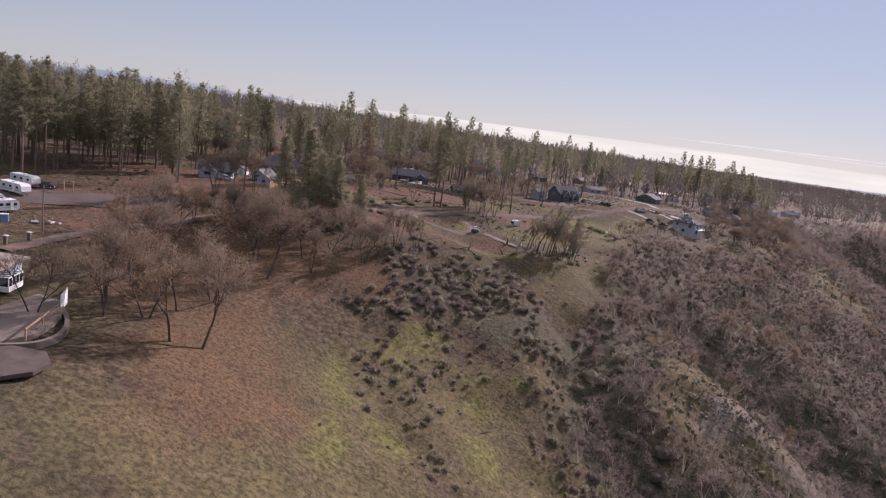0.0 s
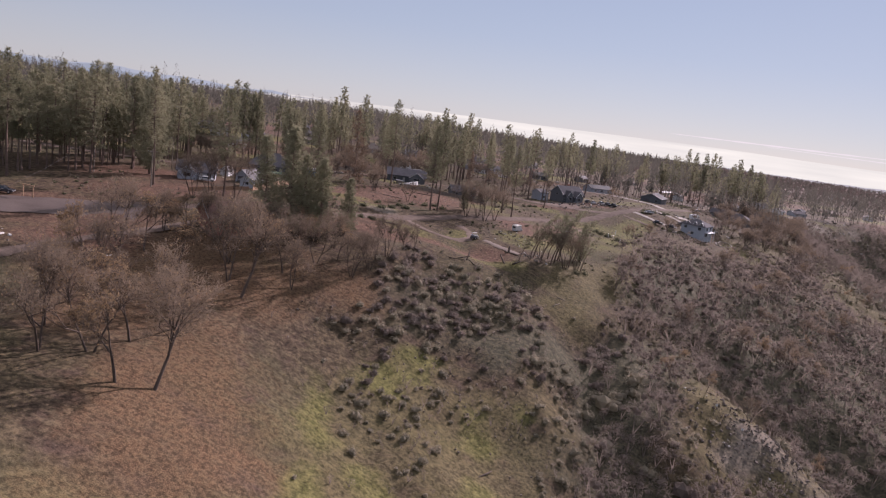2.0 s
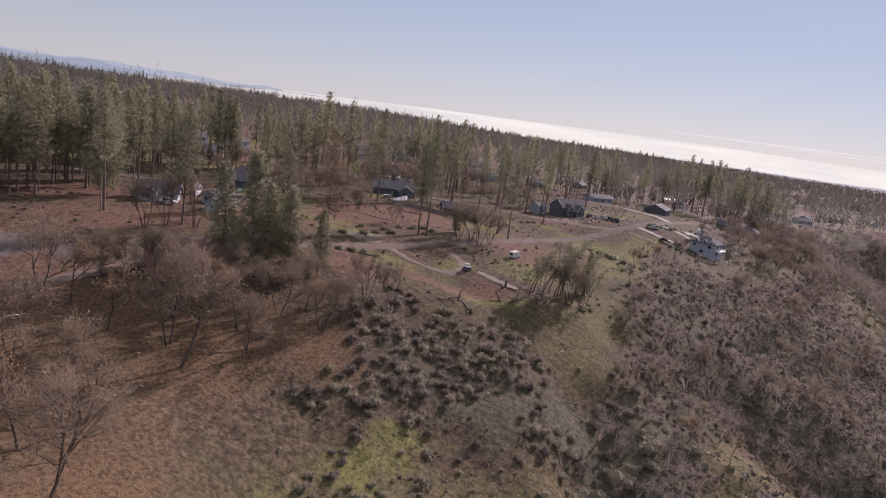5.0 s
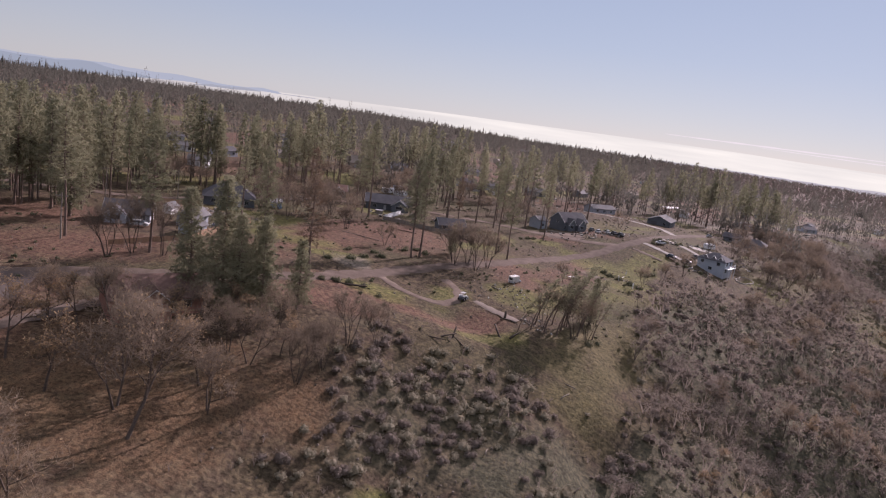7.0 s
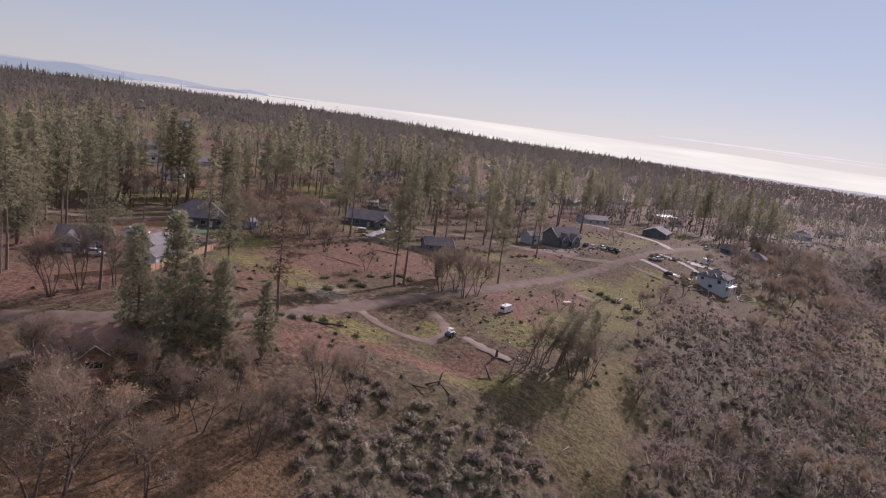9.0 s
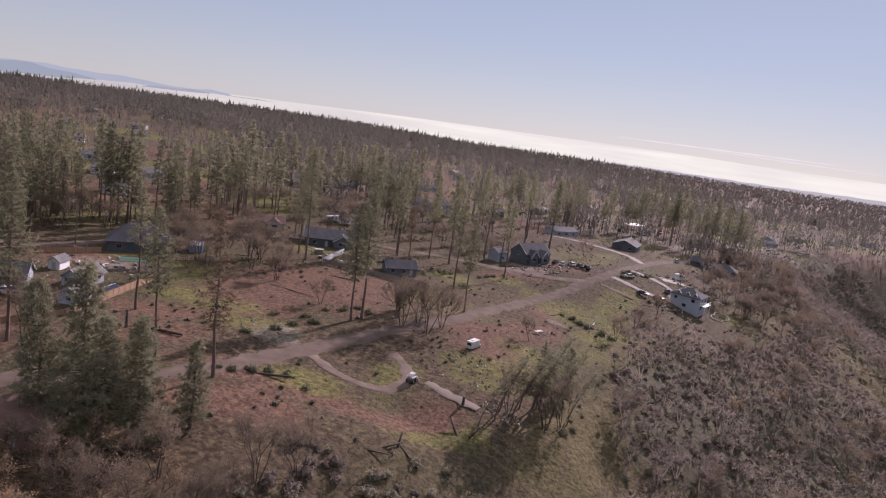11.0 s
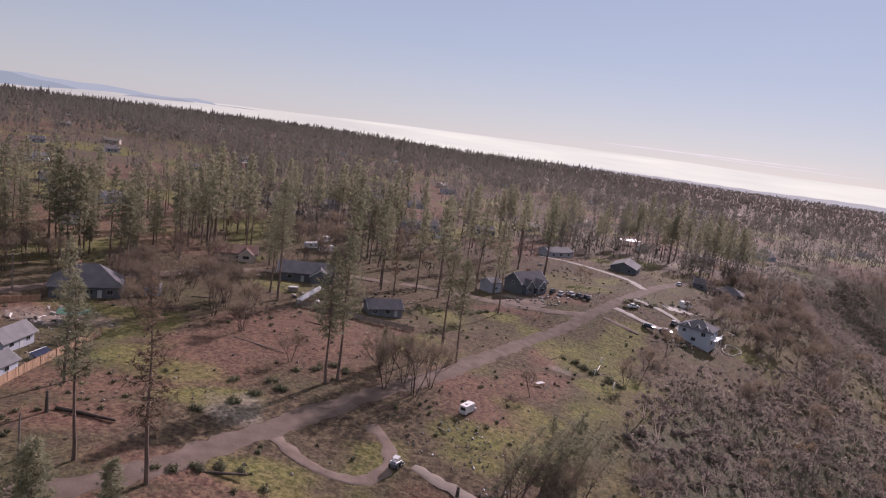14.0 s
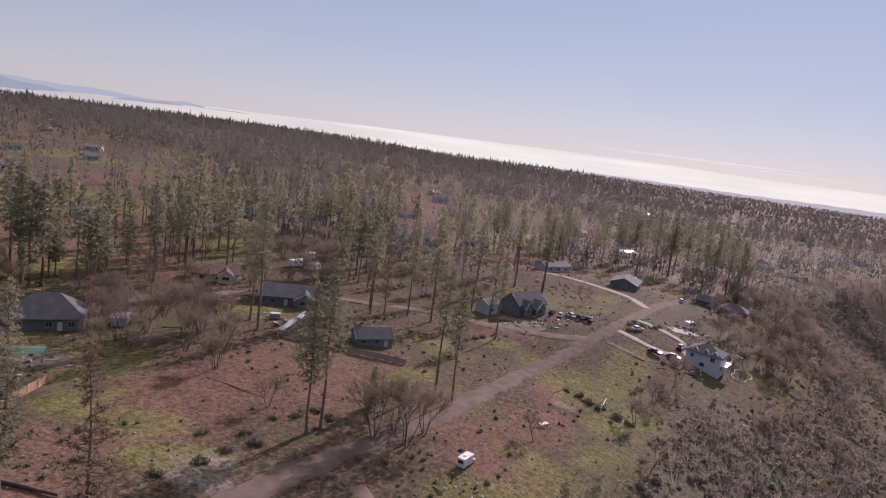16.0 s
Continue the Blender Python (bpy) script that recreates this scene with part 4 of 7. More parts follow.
def build_far_woods():
    random.seed(77)
    soup, brown = Soup(), Soup()
    rng = np.random.RandomState(4)
    for r0, r1, n, count, size in ((400, 800, 5600, 50, 1.3), (800, 1500, 13000, 24, 2.0), (1500, 2400, 17000, 11, 2.8), (2400, 3420, 17000, 8, 3.4)):
        a = np.radians(rng.uniform(-40, 46, n))
        r = np.sqrt(rng.uniform(r0 ** 2, r1 ** 2, n))
        x, y = r * np.sin(a), r * np.cos(a)
        side = smooth(np.degrees(a), 12, 26)
        dens = 0.36 - 0.12 * (r < 800) + 1.0 * wave(x, y, 0.018, 31) + 0.25 * wave(x, y, 0.05, 33) + 0.16 * smooth(r, 700, 1500) + 0.1 * side + 0.3 * side * smooth(r, 1000, 1500)
        lot = 0.97 * cover_mask(x, y, LOT_GAPS)
        keep = (rim_distance(x, y) < -4) & (rng.uniform(0, 1, n) < np.clip(dens, 0.07, 1) * (1 - lot)) & ~((r < 470) & (x > 60) & (x < 170))
        x, y, r, side = x[keep], y[keep], r[keep], side[keep]
        z = height(x, y)
        for k in range(len(x)):
            if not free(x[k], y[k], 3):
                continue
            pine = rng.uniform() < 0.72 - 0.25 * side[k] * (r[k] > 900)
            if pine:
                h = rng.uniform(17, 31) if r0 < 800 else (rng.uniform(13, 26) if r0 < 1500 else rng.uniform(8, 16) * (1.7 if rng.uniform() < 0.2 else 1))
                h *= 1 - 0.45 * side[k] * smooth(r[k], 700, 1500)
                h = h * 1.3 if rng.uniform() < 0.06 and side[k] < 0.5 else h
                far_tree(soup, x[k], y[k], z[k], h, h * rng.uniform(0.11, 0.17), rng.uniform(0.15, 0.42), count, size)
            else:
                far_bare_tree(brown, x[k], y[k], z[k], rng.uniform(6, 13), (26, 12, 6, 4)[(r0 > 400) + (r0 > 800) + (r0 > 1500)], (0.3, 0.8, 1.6, 2.4)[(r0 > 400) + (r0 > 800) + (r0 > 1500)])
    m = 12000
    a = np.radians(rng.uniform(-40, 46, m))
    r = np.sqrt(rng.uniform(420 ** 2, 1300 ** 2, m))
    x, y = r * np.sin(a), r * np.cos(a)
    keep = (rim_distance(x, y) < 0) & (rng.uniform(0, 1, m) < np.clip(0.5 + 0.7 * wave(x, y, 0.03, 37), 0.05, 1) * (1 - 0.9 * cover_mask(x, y, LOT_GAPS)))
    x, y, r = x[keep], y[keep], r[keep]
    z = height(x, y)
    for k in range(len(x)):
        near = r[k] < 750
        far_bare_tree(brown if k % 3 else soup, x[k], y[k], z[k] - 0.6, rng.uniform(1.8, 5.0), 14 if near else 6, 0.22 if near else 0.6)
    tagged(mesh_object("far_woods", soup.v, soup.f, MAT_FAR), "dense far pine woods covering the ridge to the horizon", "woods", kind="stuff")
    tagged(mesh_object("far_bare_trees", brown.v, brown.f, MAT_FARBARE), "far bare brown deciduous trees among the pines", "woods", kind="stuff")


# brush on the canyon slope
ICO = [(0, 0, 1.0)] + [(0.894 * math.cos(k * 1.2566), 0.894 * math.sin(k * 1.2566), 0.447) for k in range(5)] + [(0.894 * math.cos(k * 1.2566 + 0.6283), 0.894 * math.sin(k * 1.2566 + 0.6283), -0.447) for k in range(5)]
ICO_FACES = [(0, 1 + k, 1 + (k + 1) % 5) for k in range(5)] + [(1 + k, 6 + k, 1 + (k + 1) % 5) for k in range(5)] + [(1 + (k + 1) % 5, 6 + k, 6 + (k + 1) % 5) for k in range(5)]


def lump(soup, c, rx, rz):
    """An uneven dome that fills the heart of a bush."""
    k = len(soup.v)
    for x, y, z in ICO:
        g = random.uniform(0.8, 1.12)
        soup.v.append((c.x + x * rx * g, c.y + y * rx * g, c.z + z * rz * g))
    soup.f += [tuple(k + i for i in f) for f in ICO_FACES]


def shrub(soup, c, r, count, size):
    """A leafy bush of several rounded lobes."""
    lobes = [(c + Vector((0, 0, 0.35 * r)), r * 0.85)]
    for _ in range(random.choice((2, 3, 4))):
        a, q = random.uniform(0, 6.28), r * random.uniform(0.4, 0.65)
        lobes.append((c + Vector((math.cos(a) * r * 0.6, math.sin(a) * r * 0.6, q * random.uniform(0.2, 0.9))), q))
    for p, q in lobes:
        lump(soup, p, q * 0.6, q * 0.62)
    for _ in range(count):
        p, q = random.choice(lobes)
        d = Vector((random.gauss(0, 1), random.gauss(0, 1), random.gauss(0.35, 0.8))).normalized()
        v = d * 0.3 + Vector((random.gauss(0, 0.8), random.gauss(0, 0.8), random.gauss(0.2, 0.7)))
        soup.spike(p + d * q * random.uniform(0.62, 1.0), v.normalized() * size * random.uniform(0.7, 1.3), size * 0.7)


def bare_bush(soup, c, h, count, width, core=True):
    """A leafless bush or small tree: a rounded haze of fine twigs over a few stems."""
    w = random.uniform(0.36, 0.5) * h
    lobes = [(c + Vector((0, 0, 0.6 * h)), w * 0.8)]
    for _ in range(4):
        a, q = random.uniform(0, 6.28), w * random.uniform(0.45, 0.65)
        lobes.append((c + Vector((math.cos(a) * w * 0.6, math.sin(a) * w * 0.6, h * random.uniform(0.4, 0.75))), q))
    if core:
        for p, q in lobes[:3]:
            lump(soup, p, q * 0.3, q * 0.28)
    for j in range(count):
        p, q = random.choice(lobes)
        u = Vector((random.gauss(0, 1), random.gauss(0, 1), random.gauss(0.3, 0.9))).normalized()
        v = (u * 0.4 + Vector((random.gauss(0, 0.7), random.gauss(0, 0.7), random.gauss(0.25, 0.6)))).normalized() * q * random.uniform(0.2, 0.5)
        soup.spike(p + u * q * random.uniform(0.3, 1.0), v, width)
    for p, q in lobes[:4]:
        soup.spike(c, (p - c) * 1.25, 0.03 * h + 0.06)


def build_brush():
    random.seed(9)
    green, bare, dry, lot = Soup(), Soup(), Soup(), Soup()
    rng = np.random.RandomState(12)
    n = 90000
    x, y = rng.uniform(-60, 380, n), rng.uniform(55, 620, n)
    s = rim_distance(x, y)
    d = np.hypot(x, y)
    ang = np.degrees(np.arctan2(x, y))
    masks = {k: cover_mask(x, y, COVER[k]) for k in ("tan", "leaf", "green", "bare")}
    thick, field, belt = cover_mask(x, y, THICK), cover_mask(x, y, FIELD), brush_belt(x, y)
    canyon = smooth(x - 0.30 * y, -12, 8) * smooth(s, -2, 10) * (1 - 0.92 * masks["tan"]) * (1 - 0.9 * masks["green"])
    canyon = np.maximum(canyon, belt)
    open_ = np.maximum.reduce([masks["tan"] * 0.93, masks["leaf"], masks["green"] * 0.9, masks["bare"] * 0.96])
    dens = (0.10 + 0.10 * wave(x, y, 0.09, 41)) * smooth(s, -4, 12) * (1 - open_) + 0.95 * thick + 0.85 * canyon * (1 - 0.9 * masks["bare"]) 
    dens = dens + 0.9 * field * (1 - thick) * smooth(wave(x, y, 0.14, 45), -0.5, 0.3) * (1 - 0.5 * masks["green"])
    dens = dens + 0.16 * smooth(x, 128, 150) * smooth(s, -45, -12) * smooth(y, 270, 300) * (line_distance(x, y, MAIN_ROAD) > 8) * (1 - smooth(y, 470, 500))
    for hx, hy, h0, h1 in ((131, 322, 12, 18), (128, 351, 8, 13), (152, 364, 7, 11), (178, 397, 12, 17), (164, 414, 9, 13)):
        dens = dens * smooth(np.hypot(x - hx, y - hy), h0, h1)
    dens = dens * (1 - 0.9 * masks["bare"] * (y > 440)) * (1 - 0.98 * masks["leaf"]) * smooth(x + 0.25 * y, -8, 12)
    keep = (s > np.where(x > 130, -45, np.where(belt > 0.2, -14, -5))) & (s < 150) & (ang < 47) & (rng.uniform(0, 1, n) < np.clip(dens, 0, 1))
    x, y, s, d, thick, canyon = x[keep], y[keep], s[keep], d[keep], thick[keep], canyon[keep]
    z = rough_height(x, y)
    lean = wave(x, y, 0.06, 43)
    taken = {}

    def room_for(px, py, rad):
        """True when no crown stands too close, so that crowns keep gaps between them."""
        i, j = int(px // 8), int(py // 8)
        for a in (i - 1, i, i + 1):
            for b in (j - 1, j, j + 1):
                for qx, qy, qr in taken.get((a, b), ()):
                    if (px - qx) ** 2 + (py - qy) ** 2 < (0.6 * (rad + qr)) ** 2:
                        return False
        taken.setdefault((i, j), []).append((px, py, rad))
        return True

    for k in range(len(x)):
        c = Vector((x[k], y[k], z[k]))
        near, far = d[k] < 165, d[k] > 230
        pick = rng.uniform()
        if (canyon[k] > 0.4 and pick < 0.66) or (s[k] < -3 and x[k] > 130 and pick < 0.7) or (thick[k] > 0.3 and x[k] > 34 and y[k] < 176 and pick < 0.3):
            h = rng.uniform(3.0, 6.0) if rng.uniform() < 0.55 else rng.uniform(6, 9.5)
            if room_for(x[k], y[k], 0.40 * h):
                bare_bush(bare, c, h, int(56 + 42 * h) if not far else int(24 + 13 * h), 0.1 if not far else 0.24)
        elif pick < (0.8 if thick[k] > 0.3 else 0.5) or canyon[k] > 0.4:
            r = (0.4 + 0.25 * (thick[k] > 0.3) + 0.9 * rng.uniform() ** 1.5) * (1.2 if thick[k] > 0.3 else 1.0) * (1.5 if canyon[k] > 0.4 else 1.0)
            r *= 1.5 if x[k] > 36 and thick[k] > 0.3 else 1.0
            if room_for(x[k], y[k], r * 0.85):
                shrub(green if lean[k] > 0.05 or pick < 0.3 else dry, c, r, int(200 * r) if near else (int(100 * r) if not far else 34), 0.19 if near else (0.3 if not far else 0.55))
        elif room_for(x[k], y[k], 0.6):
            bare_bush(dry, c, rng.uniform(1.0, 2.3), 40, 0.08, False)
    # weeds and small bushes along lots and banks on the ridge top
    for _ in range(8500):
        x, y = rng.uniform(-100, 200), 175 + 285 * rng.uniform() ** 1.3
        sx = np.array(x), np.array(y)
        if float(rim_distance(*sx)) > -2 or not clear_of_roads(x, y, 3.6) or not free(x, y, 1):
            continue
        w = float(wave(sx[0], sx[1], 0.12, 61))
        if rng.uniform() < 0.25 + 0.6 * w:
            c = Vector((x, y, float(rough_height(x, y))))
            if rng.uniform() < 0.5:
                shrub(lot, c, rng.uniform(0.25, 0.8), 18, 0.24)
            else:
                bare_bush(dry, c, rng.uniform(0.6, 1.8), 22, 0.07, False)
    road_bushes = [(-15, 221, 2.2), (-12, 226, 2.0), (-8, 230, 2.2), (-20, 216, 1.8), (-17, 231, 1.8), (4, 243, 2.0), (-2, 242, 2.2), (-6, 240, 1.9), (-10, 233, 1.7), (1, 245, 1.6), (66, 283, 2.4), (68, 280, 2.8), (70, 277, 2.7), (73, 273, 2.9), (64, 286, 2.0), (75, 270, 2.4), (87, 293, 2.2), (84, 290, 2.0)]
    lot_bushes = [(-5, 197, 1.5), (-9, 200, 1.6), (-12, 200, 1.8), (-15, 198.5, 1.8), (-18, 197, 1.6), (-20.5, 196, 1.5), (100, 337, 2.0), (113, 345, 2.2), (116, 347, 1.8), (107, 315, 2.0), (112, 312, 1.8), (104, 316, 1.6), (44, 204, 2.0), (47, 207, 1.8), (103, 344, 2.0), (105, 341, 2.2), (108, 344, 1.8), (106, 347, 1.6), (46, 318, 1.6), (43, 315, 1.8), (40, 312, 1.4)]
    for x, y, r in road_bushes + lot_bushes:
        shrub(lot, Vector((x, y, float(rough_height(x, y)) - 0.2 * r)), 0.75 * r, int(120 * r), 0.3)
    tagged(mesh_object("chaparral", green.v, green.f, MAT_CHAP), "low grey-green chaparral shrubs on the slope", "shrubs", kind="stuff")
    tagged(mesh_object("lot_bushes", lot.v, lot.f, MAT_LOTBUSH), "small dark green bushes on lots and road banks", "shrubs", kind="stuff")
    tagged(mesh_object("bare_brush", bare.v, bare.f, MAT_BRUSH), "leafless grey-brown brush filling the canyon", "shrubs", kind="stuff")
    tagged(mesh_object("dry_weeds", dry.v, dry.f, MAT_BRUSH), "dry brown weeds and small leafless bushes", "shrubs", kind="stuff")


build_brush()
build_far_woods()



def build_grass():
    """Coarse dry tufts that roughen the open slopes."""
    random.seed(61)
    rng = np.random.RandomState(62)
    soup = Soup()
    n = 40000
    y = 55 + 275 * rng.uniform(0, 1, n) ** 1.2
    x = rng.uniform(-0.5, 0.7, n) * y
    s = rim_distance(x, y)
    clump = wave(x, y, 0.25, 91)
    keep = (rng.uniform(0, 1, n) < 0.45 + 0.5 * clump) & (line_distance(x, y, MAIN_ROAD) > 4) & ((s > -14) | (rng.uniform(0, 1, n) < 0.3)) & (cover_mask(x, y, COVER["leaf"]) < 0.35)
    x, y = x[keep], y[keep]
    z = rough_height(x, y)
    for k in range(len(x)):
        for j in range(3):
            soup.spike(Vector((x[k] + random.gauss(0, 0.25), y[k] + random.gauss(0, 0.25), z[k] - 0.05)), Vector((random.gauss(0, 0.35), random.gauss(0, 0.35), 0.7)) * random.uniform(0.16, 0.4), 0.07 + 0.0005 * y[k])
    tagged(mesh_object("dry_grass", soup.v, soup.f, MAT_GRASS), "coarse dry grass tufts on the open slopes", "grass", kind="stuff")


MAT_GRASS = foliage("dry_grass_blades", (0.11, 0.09, 0.05), (0.165, 0.14, 0.072), (0.22, 0.185, 0.10), 0.8, 0.5)
build_grass()
OAKS = [("a", make_oak("oak_tree", 31, 12.5, "bare black oak leaning over the rim", lean=(0.42, -0.1), twigs=0.6, leaves=0.06, spread=1.05)),
        ("b", make_oak("oak_tree", 32, 11.0, "leafless spreading oak with a forked trunk", stems=2, twigs=0.36, leaves=0.06, spread=1.05)),
        ("c", make_oak("oak_tree", 33, 10.0, "bare oak with last brown leaves on its twigs", leaves=0.5, twigs=0.45, spread=1.0)),
        ("d", make_oak("oak_tree", 34, 9.0, "small bare multi-stemmed tree with thin limbs", stems=4, twigs=0.06, spread=0.6))]
OAK = dict(OAKS)
oak_used = set()


def plant_oak(kind, x, y, size=1.0, turn=None):
    first = kind not in oak_used
    oak_used.add(kind)
    return stand(OAK[kind], x, y, random.uniform(0, 360) if turn is None else turn, size, 0.1, copy=not first)


random.seed(8)
RIM_OAKS = [('a', -31, 97.5, 1.0), ('b', -41, 101, 1.0), ('c', -35, 95.5, 1.05), ('b', -46, 98, 0.95), ('c', -39, 108, 1.0), ('b', -50, 106, 1.0), ('c', -44, 112, 1.0), ('a', -31, 133.5, 1.15), ('b', -35, 139, 1.1), ('c', -45, 140, 1.0), ('b', -53, 92, 0.8), ('c', -56, 118, 1.0), ('b', -50, 124, 1.05), ('b', -36, 116, 0.95), ('c', -58, 132, 1.0), ('b', -24, 143, 0.8)]
YARD_OAKS = [('c', -27, 148, 0.95), ('b', -38, 148, 1.0), ('d', -14, 155, 1.0), ('d', -11, 160, 0.9), ('b', -22, 156, 0.9), ('d', -20, 166, 0.9), ('b', -56, 160, 0.9), ('d', -62, 192, 1.2), ('d', -59, 197, 1.3), ('d', -52, 196, 1.2), ('b', -33, 160, 0.9), ('c', -28, 164, 0.9), ('b', -60, 148, 1.0), ('c', -54, 146, 1.0), ('c', -34, 154, 0.9), ('d', -8, 168, 1.0), ('d', -3, 172, 0.9), ('c', -18, 160, 0.8), ('c', -50, 158, 1.0), ('d', -26, 158, 0.9), ('b', -44, 159, 1.0), ('c', -37, 160, 0.9), ('b', -48, 165, 0.8)]
LOT_OAKS = [('d', 12, 238, 1.25), ('d', 18, 237, 1.3), ('d', 16, 242, 1.0), ('d', 77, 271, 0.8), ('b', 62.5, 219.5, 0.7), ('a', 46, 250, 0.5), ('d', 40, 203, 1.1), ('d', 33, 205, 1.0), ('d', 44, 206, 1.0), ('b', -40, 320, 1.0), ('b', -52, 318, 1.0), ('d', -25, 285, 1.0), ('d', -30, 283, 1.2), ('d', -34, 287, 1.2), ('b', -42, 296, 0.9), ('b', 88, 285, 0.7), ('d', 22, 243, 1.1), ('b', -8, 244, 0.6), ('d', 101, 300, 0.9), ('b', 128, 345, 0.7), ('b', 95, 372, 0.7), ('d', 60, 372, 0.9)]
for kind, x, y, s in RIM_OAKS + YARD_OAKS + LOT_OAKS:
    plant_oak(kind, x, y, s * (1.2 if y < 150 else 1.0))
# groves of bare trees between the lots
random.seed(15)
for cx, cy, a, b, count in ((-34, 272, 14, 12, 10), (-52, 288, 10, 10, 6), (-85, 305, 16, 14, 10), (-12, 350, 20, 16, 9), (-28, 388, 26, 20, 12), (10, 420, 30, 24, 12), (190, 372, 12, 20, 10), (160, 340, 10, 12, 6), (205, 440, 26, 26, 12), (45, 365, 16, 18, 6)):
    for _ in range(count):
        for tries in range(20):
            x, y = cx + random.uniform(-a, a), cy + random.uniform(-b, b)
            if clear_of_roads(x, y, 3.5) and free(x, y, 2.0):
                plant_oak("d" if random.random() < 0.92 else "b", x, y, random.uniform(0.7, 1.1))
                break
random.seed(14)
made = 0
while made < 40:
    x, y = random.uniform(60, 230), random.uniform(150, 400)
    s = float(rim_distance(np.array(x), np.array(y)))
    if 4 < s < 70 and x > 0.33 * y + 5 and math.hypot(x - 92, y - 184) > 20:
        plant_oak(random.choice("bbc"), x, y, random.uniform(0.5, 0.9))
        made += 1

random.seed(19)
made = 0
while made < 34:
    x, y = random.uniform(128, 235), random.uniform(320, 455)
    s = float(rim_distance(np.array(x), np.array(y)))
    if -34 < s < 8 and clear_of_roads(x, y, 4) and free(x, y, 3) and math.hypot(x - 131, y - 322) > 14:
        plant_oak("d" if random.random() < 0.7 else "b", x, y, random.uniform(0.7, 1.15))
        made += 1

# ---- houses ----
MAT_WHITE = surface("white_paint", (0.52, 0.53, 0.54), (0.66, 0.66, 0.65), 0.8, 0.6, 0.1, 0.01)
MAT_PALEBLUE = surface("pale_blue_grey_siding", (0.30, 0.33, 0.37), (0.40, 0.43, 0.47), 0.8, 0.6, 0.1, 0.01)
MAT_GREY = surface("grey_siding", (0.26, 0.28, 0.31), (0.36, 0.38, 0.41), 0.8, 0.7, 0.15, 0.01)
MAT_SLATE = surface("dark_blue_siding", (0.085, 0.092, 0.102), (0.125, 0.134, 0.145), 0.8, 0.7, 0.15, 0.01)
MAT_TAN = surface("tan_siding", (0.36, 0.30, 0.24), (0.48, 0.42, 0.34), 0.8, 0.75, 0.15, 0.01)
MAT_BRICK = surface("red_brick", (0.20, 0.10, 0.075), (0.32, 0.17, 0.13), 3.0, 0.9, 0.4, 0.02)
MAT_SH_DARK = surface("dark_shingles", (0.068, 0.067, 0.073), (0.115, 0.11, 0.115), 1.5, 0.9, 0.5, 0.02)
MAT_SH_GREY = surface("grey_shingles", (0.10, 0.097, 0.098), (0.17, 0.163, 0.16), 1.5, 0.9, 0.5, 0.02)
MAT_SH_TAN = surface("tan_shingles", (0.20, 0.17, 0.142), (0.29, 0.25, 0.21), 1.5, 0.9, 0.4, 0.02)
MAT_SH_ROSE = surface("rose_shingles", (0.11, 0.07, 0.06), (0.175, 0.115, 0.095), 1.5, 0.9, 0.5, 0.02)
MAT_METAL = surface("white_sheet_metal", (0.46, 0.46, 0.46), (0.56, 0.56, 0.55), 0.6, 0.5, 0.1, 0.01, 0.0)
MAT_TRIM = surface("white_trim", (0.70, 0.70, 0.68), (0.80, 0.80, 0.78), 1.0, 0.5, 0.05, 0.005)
MAT_FRAME = surface("dull_trim", (0.30, 0.30, 0.30), (0.42, 0.42, 0.41), 1.0, 0.6, 0.05, 0.005)
MAT_WOOD = surface("fence_wood", (0.24, 0.15, 0.09), (0.38, 0.25, 0.16), 2.0, 0.85, 0.3, 0.01)
MAT_GREYWOOD = surface("weathered_wood", (0.14, 0.12, 0.10), (0.25, 0.215, 0.18), 2.0, 0.9, 0.3, 0.01)
MAT_DECK = surface("brown_deck_boards", (0.065, 0.050, 0.042), (0.115, 0.09, 0.076), 2.0, 0.85, 0.3, 0.01)
MAT_LOG = surface("charred_log", (0.03, 0.026, 0.024), (0.10, 0.08, 0.065), 2.0, 0.95, 0.5, 0.03)
MAT_RUBBER = surface("black_rubber", (0.015, 0.015, 0.015), (0.03, 0.03, 0.03), 3.0, 0.8, 0.1, 0.005)
MAT_STEEL = surface("steel", (0.35, 0.35, 0.36), (0.5, 0.5, 0.5), 2.0, 0.4, 0.1, 0.005, 0.8)
MAT_STONE = surface("stone", (0.09, 0.075, 0.065), (0.19, 0.16, 0.135), 1.5, 0.95, 0.6, 0.05)
MAT_PALE = surface("pale_stone", (0.45, 0.43, 0.40), (0.62, 0.60, 0.57), 1.5, 0.9, 0.4, 0.03)
MAT_GREENCLOTH = surface("green_cloth", (0.05, 0.10, 0.075), (0.075, 0.135, 0.10), 1.0, 0.9, 0.2, 0.01)
MAT_BLUEBIN = surface("blue_plastic", (0.12, 0.22, 0.36), (0.18, 0.30, 0.45), 1.0, 0.5, 0.1, 0.01)


def paint(name, c):
    return surface(name, tuple(v * 0.85 for v in c), c, 0.8, 0.3, 0.05, 0.004)


PAINTS = [paint("white_car_paint", (0.5, 0.5, 0.5)), paint("dark_car_paint", (0.03, 0.03, 0.035)), paint("silver_car_paint", (0.4, 0.41, 0.42)), paint("red_car_paint", (0.3, 0.05, 0.04))]


def glass_material():
    m, n, l, b = shader("window_glass", 0.06)
    b.inputs["Base Color"].default_value = (0.02, 0.025, 0.03, 1)
    b.inputs["Specular IOR Level"].default_value = 0.7
    return m


MAT_GLASS = glass_material()


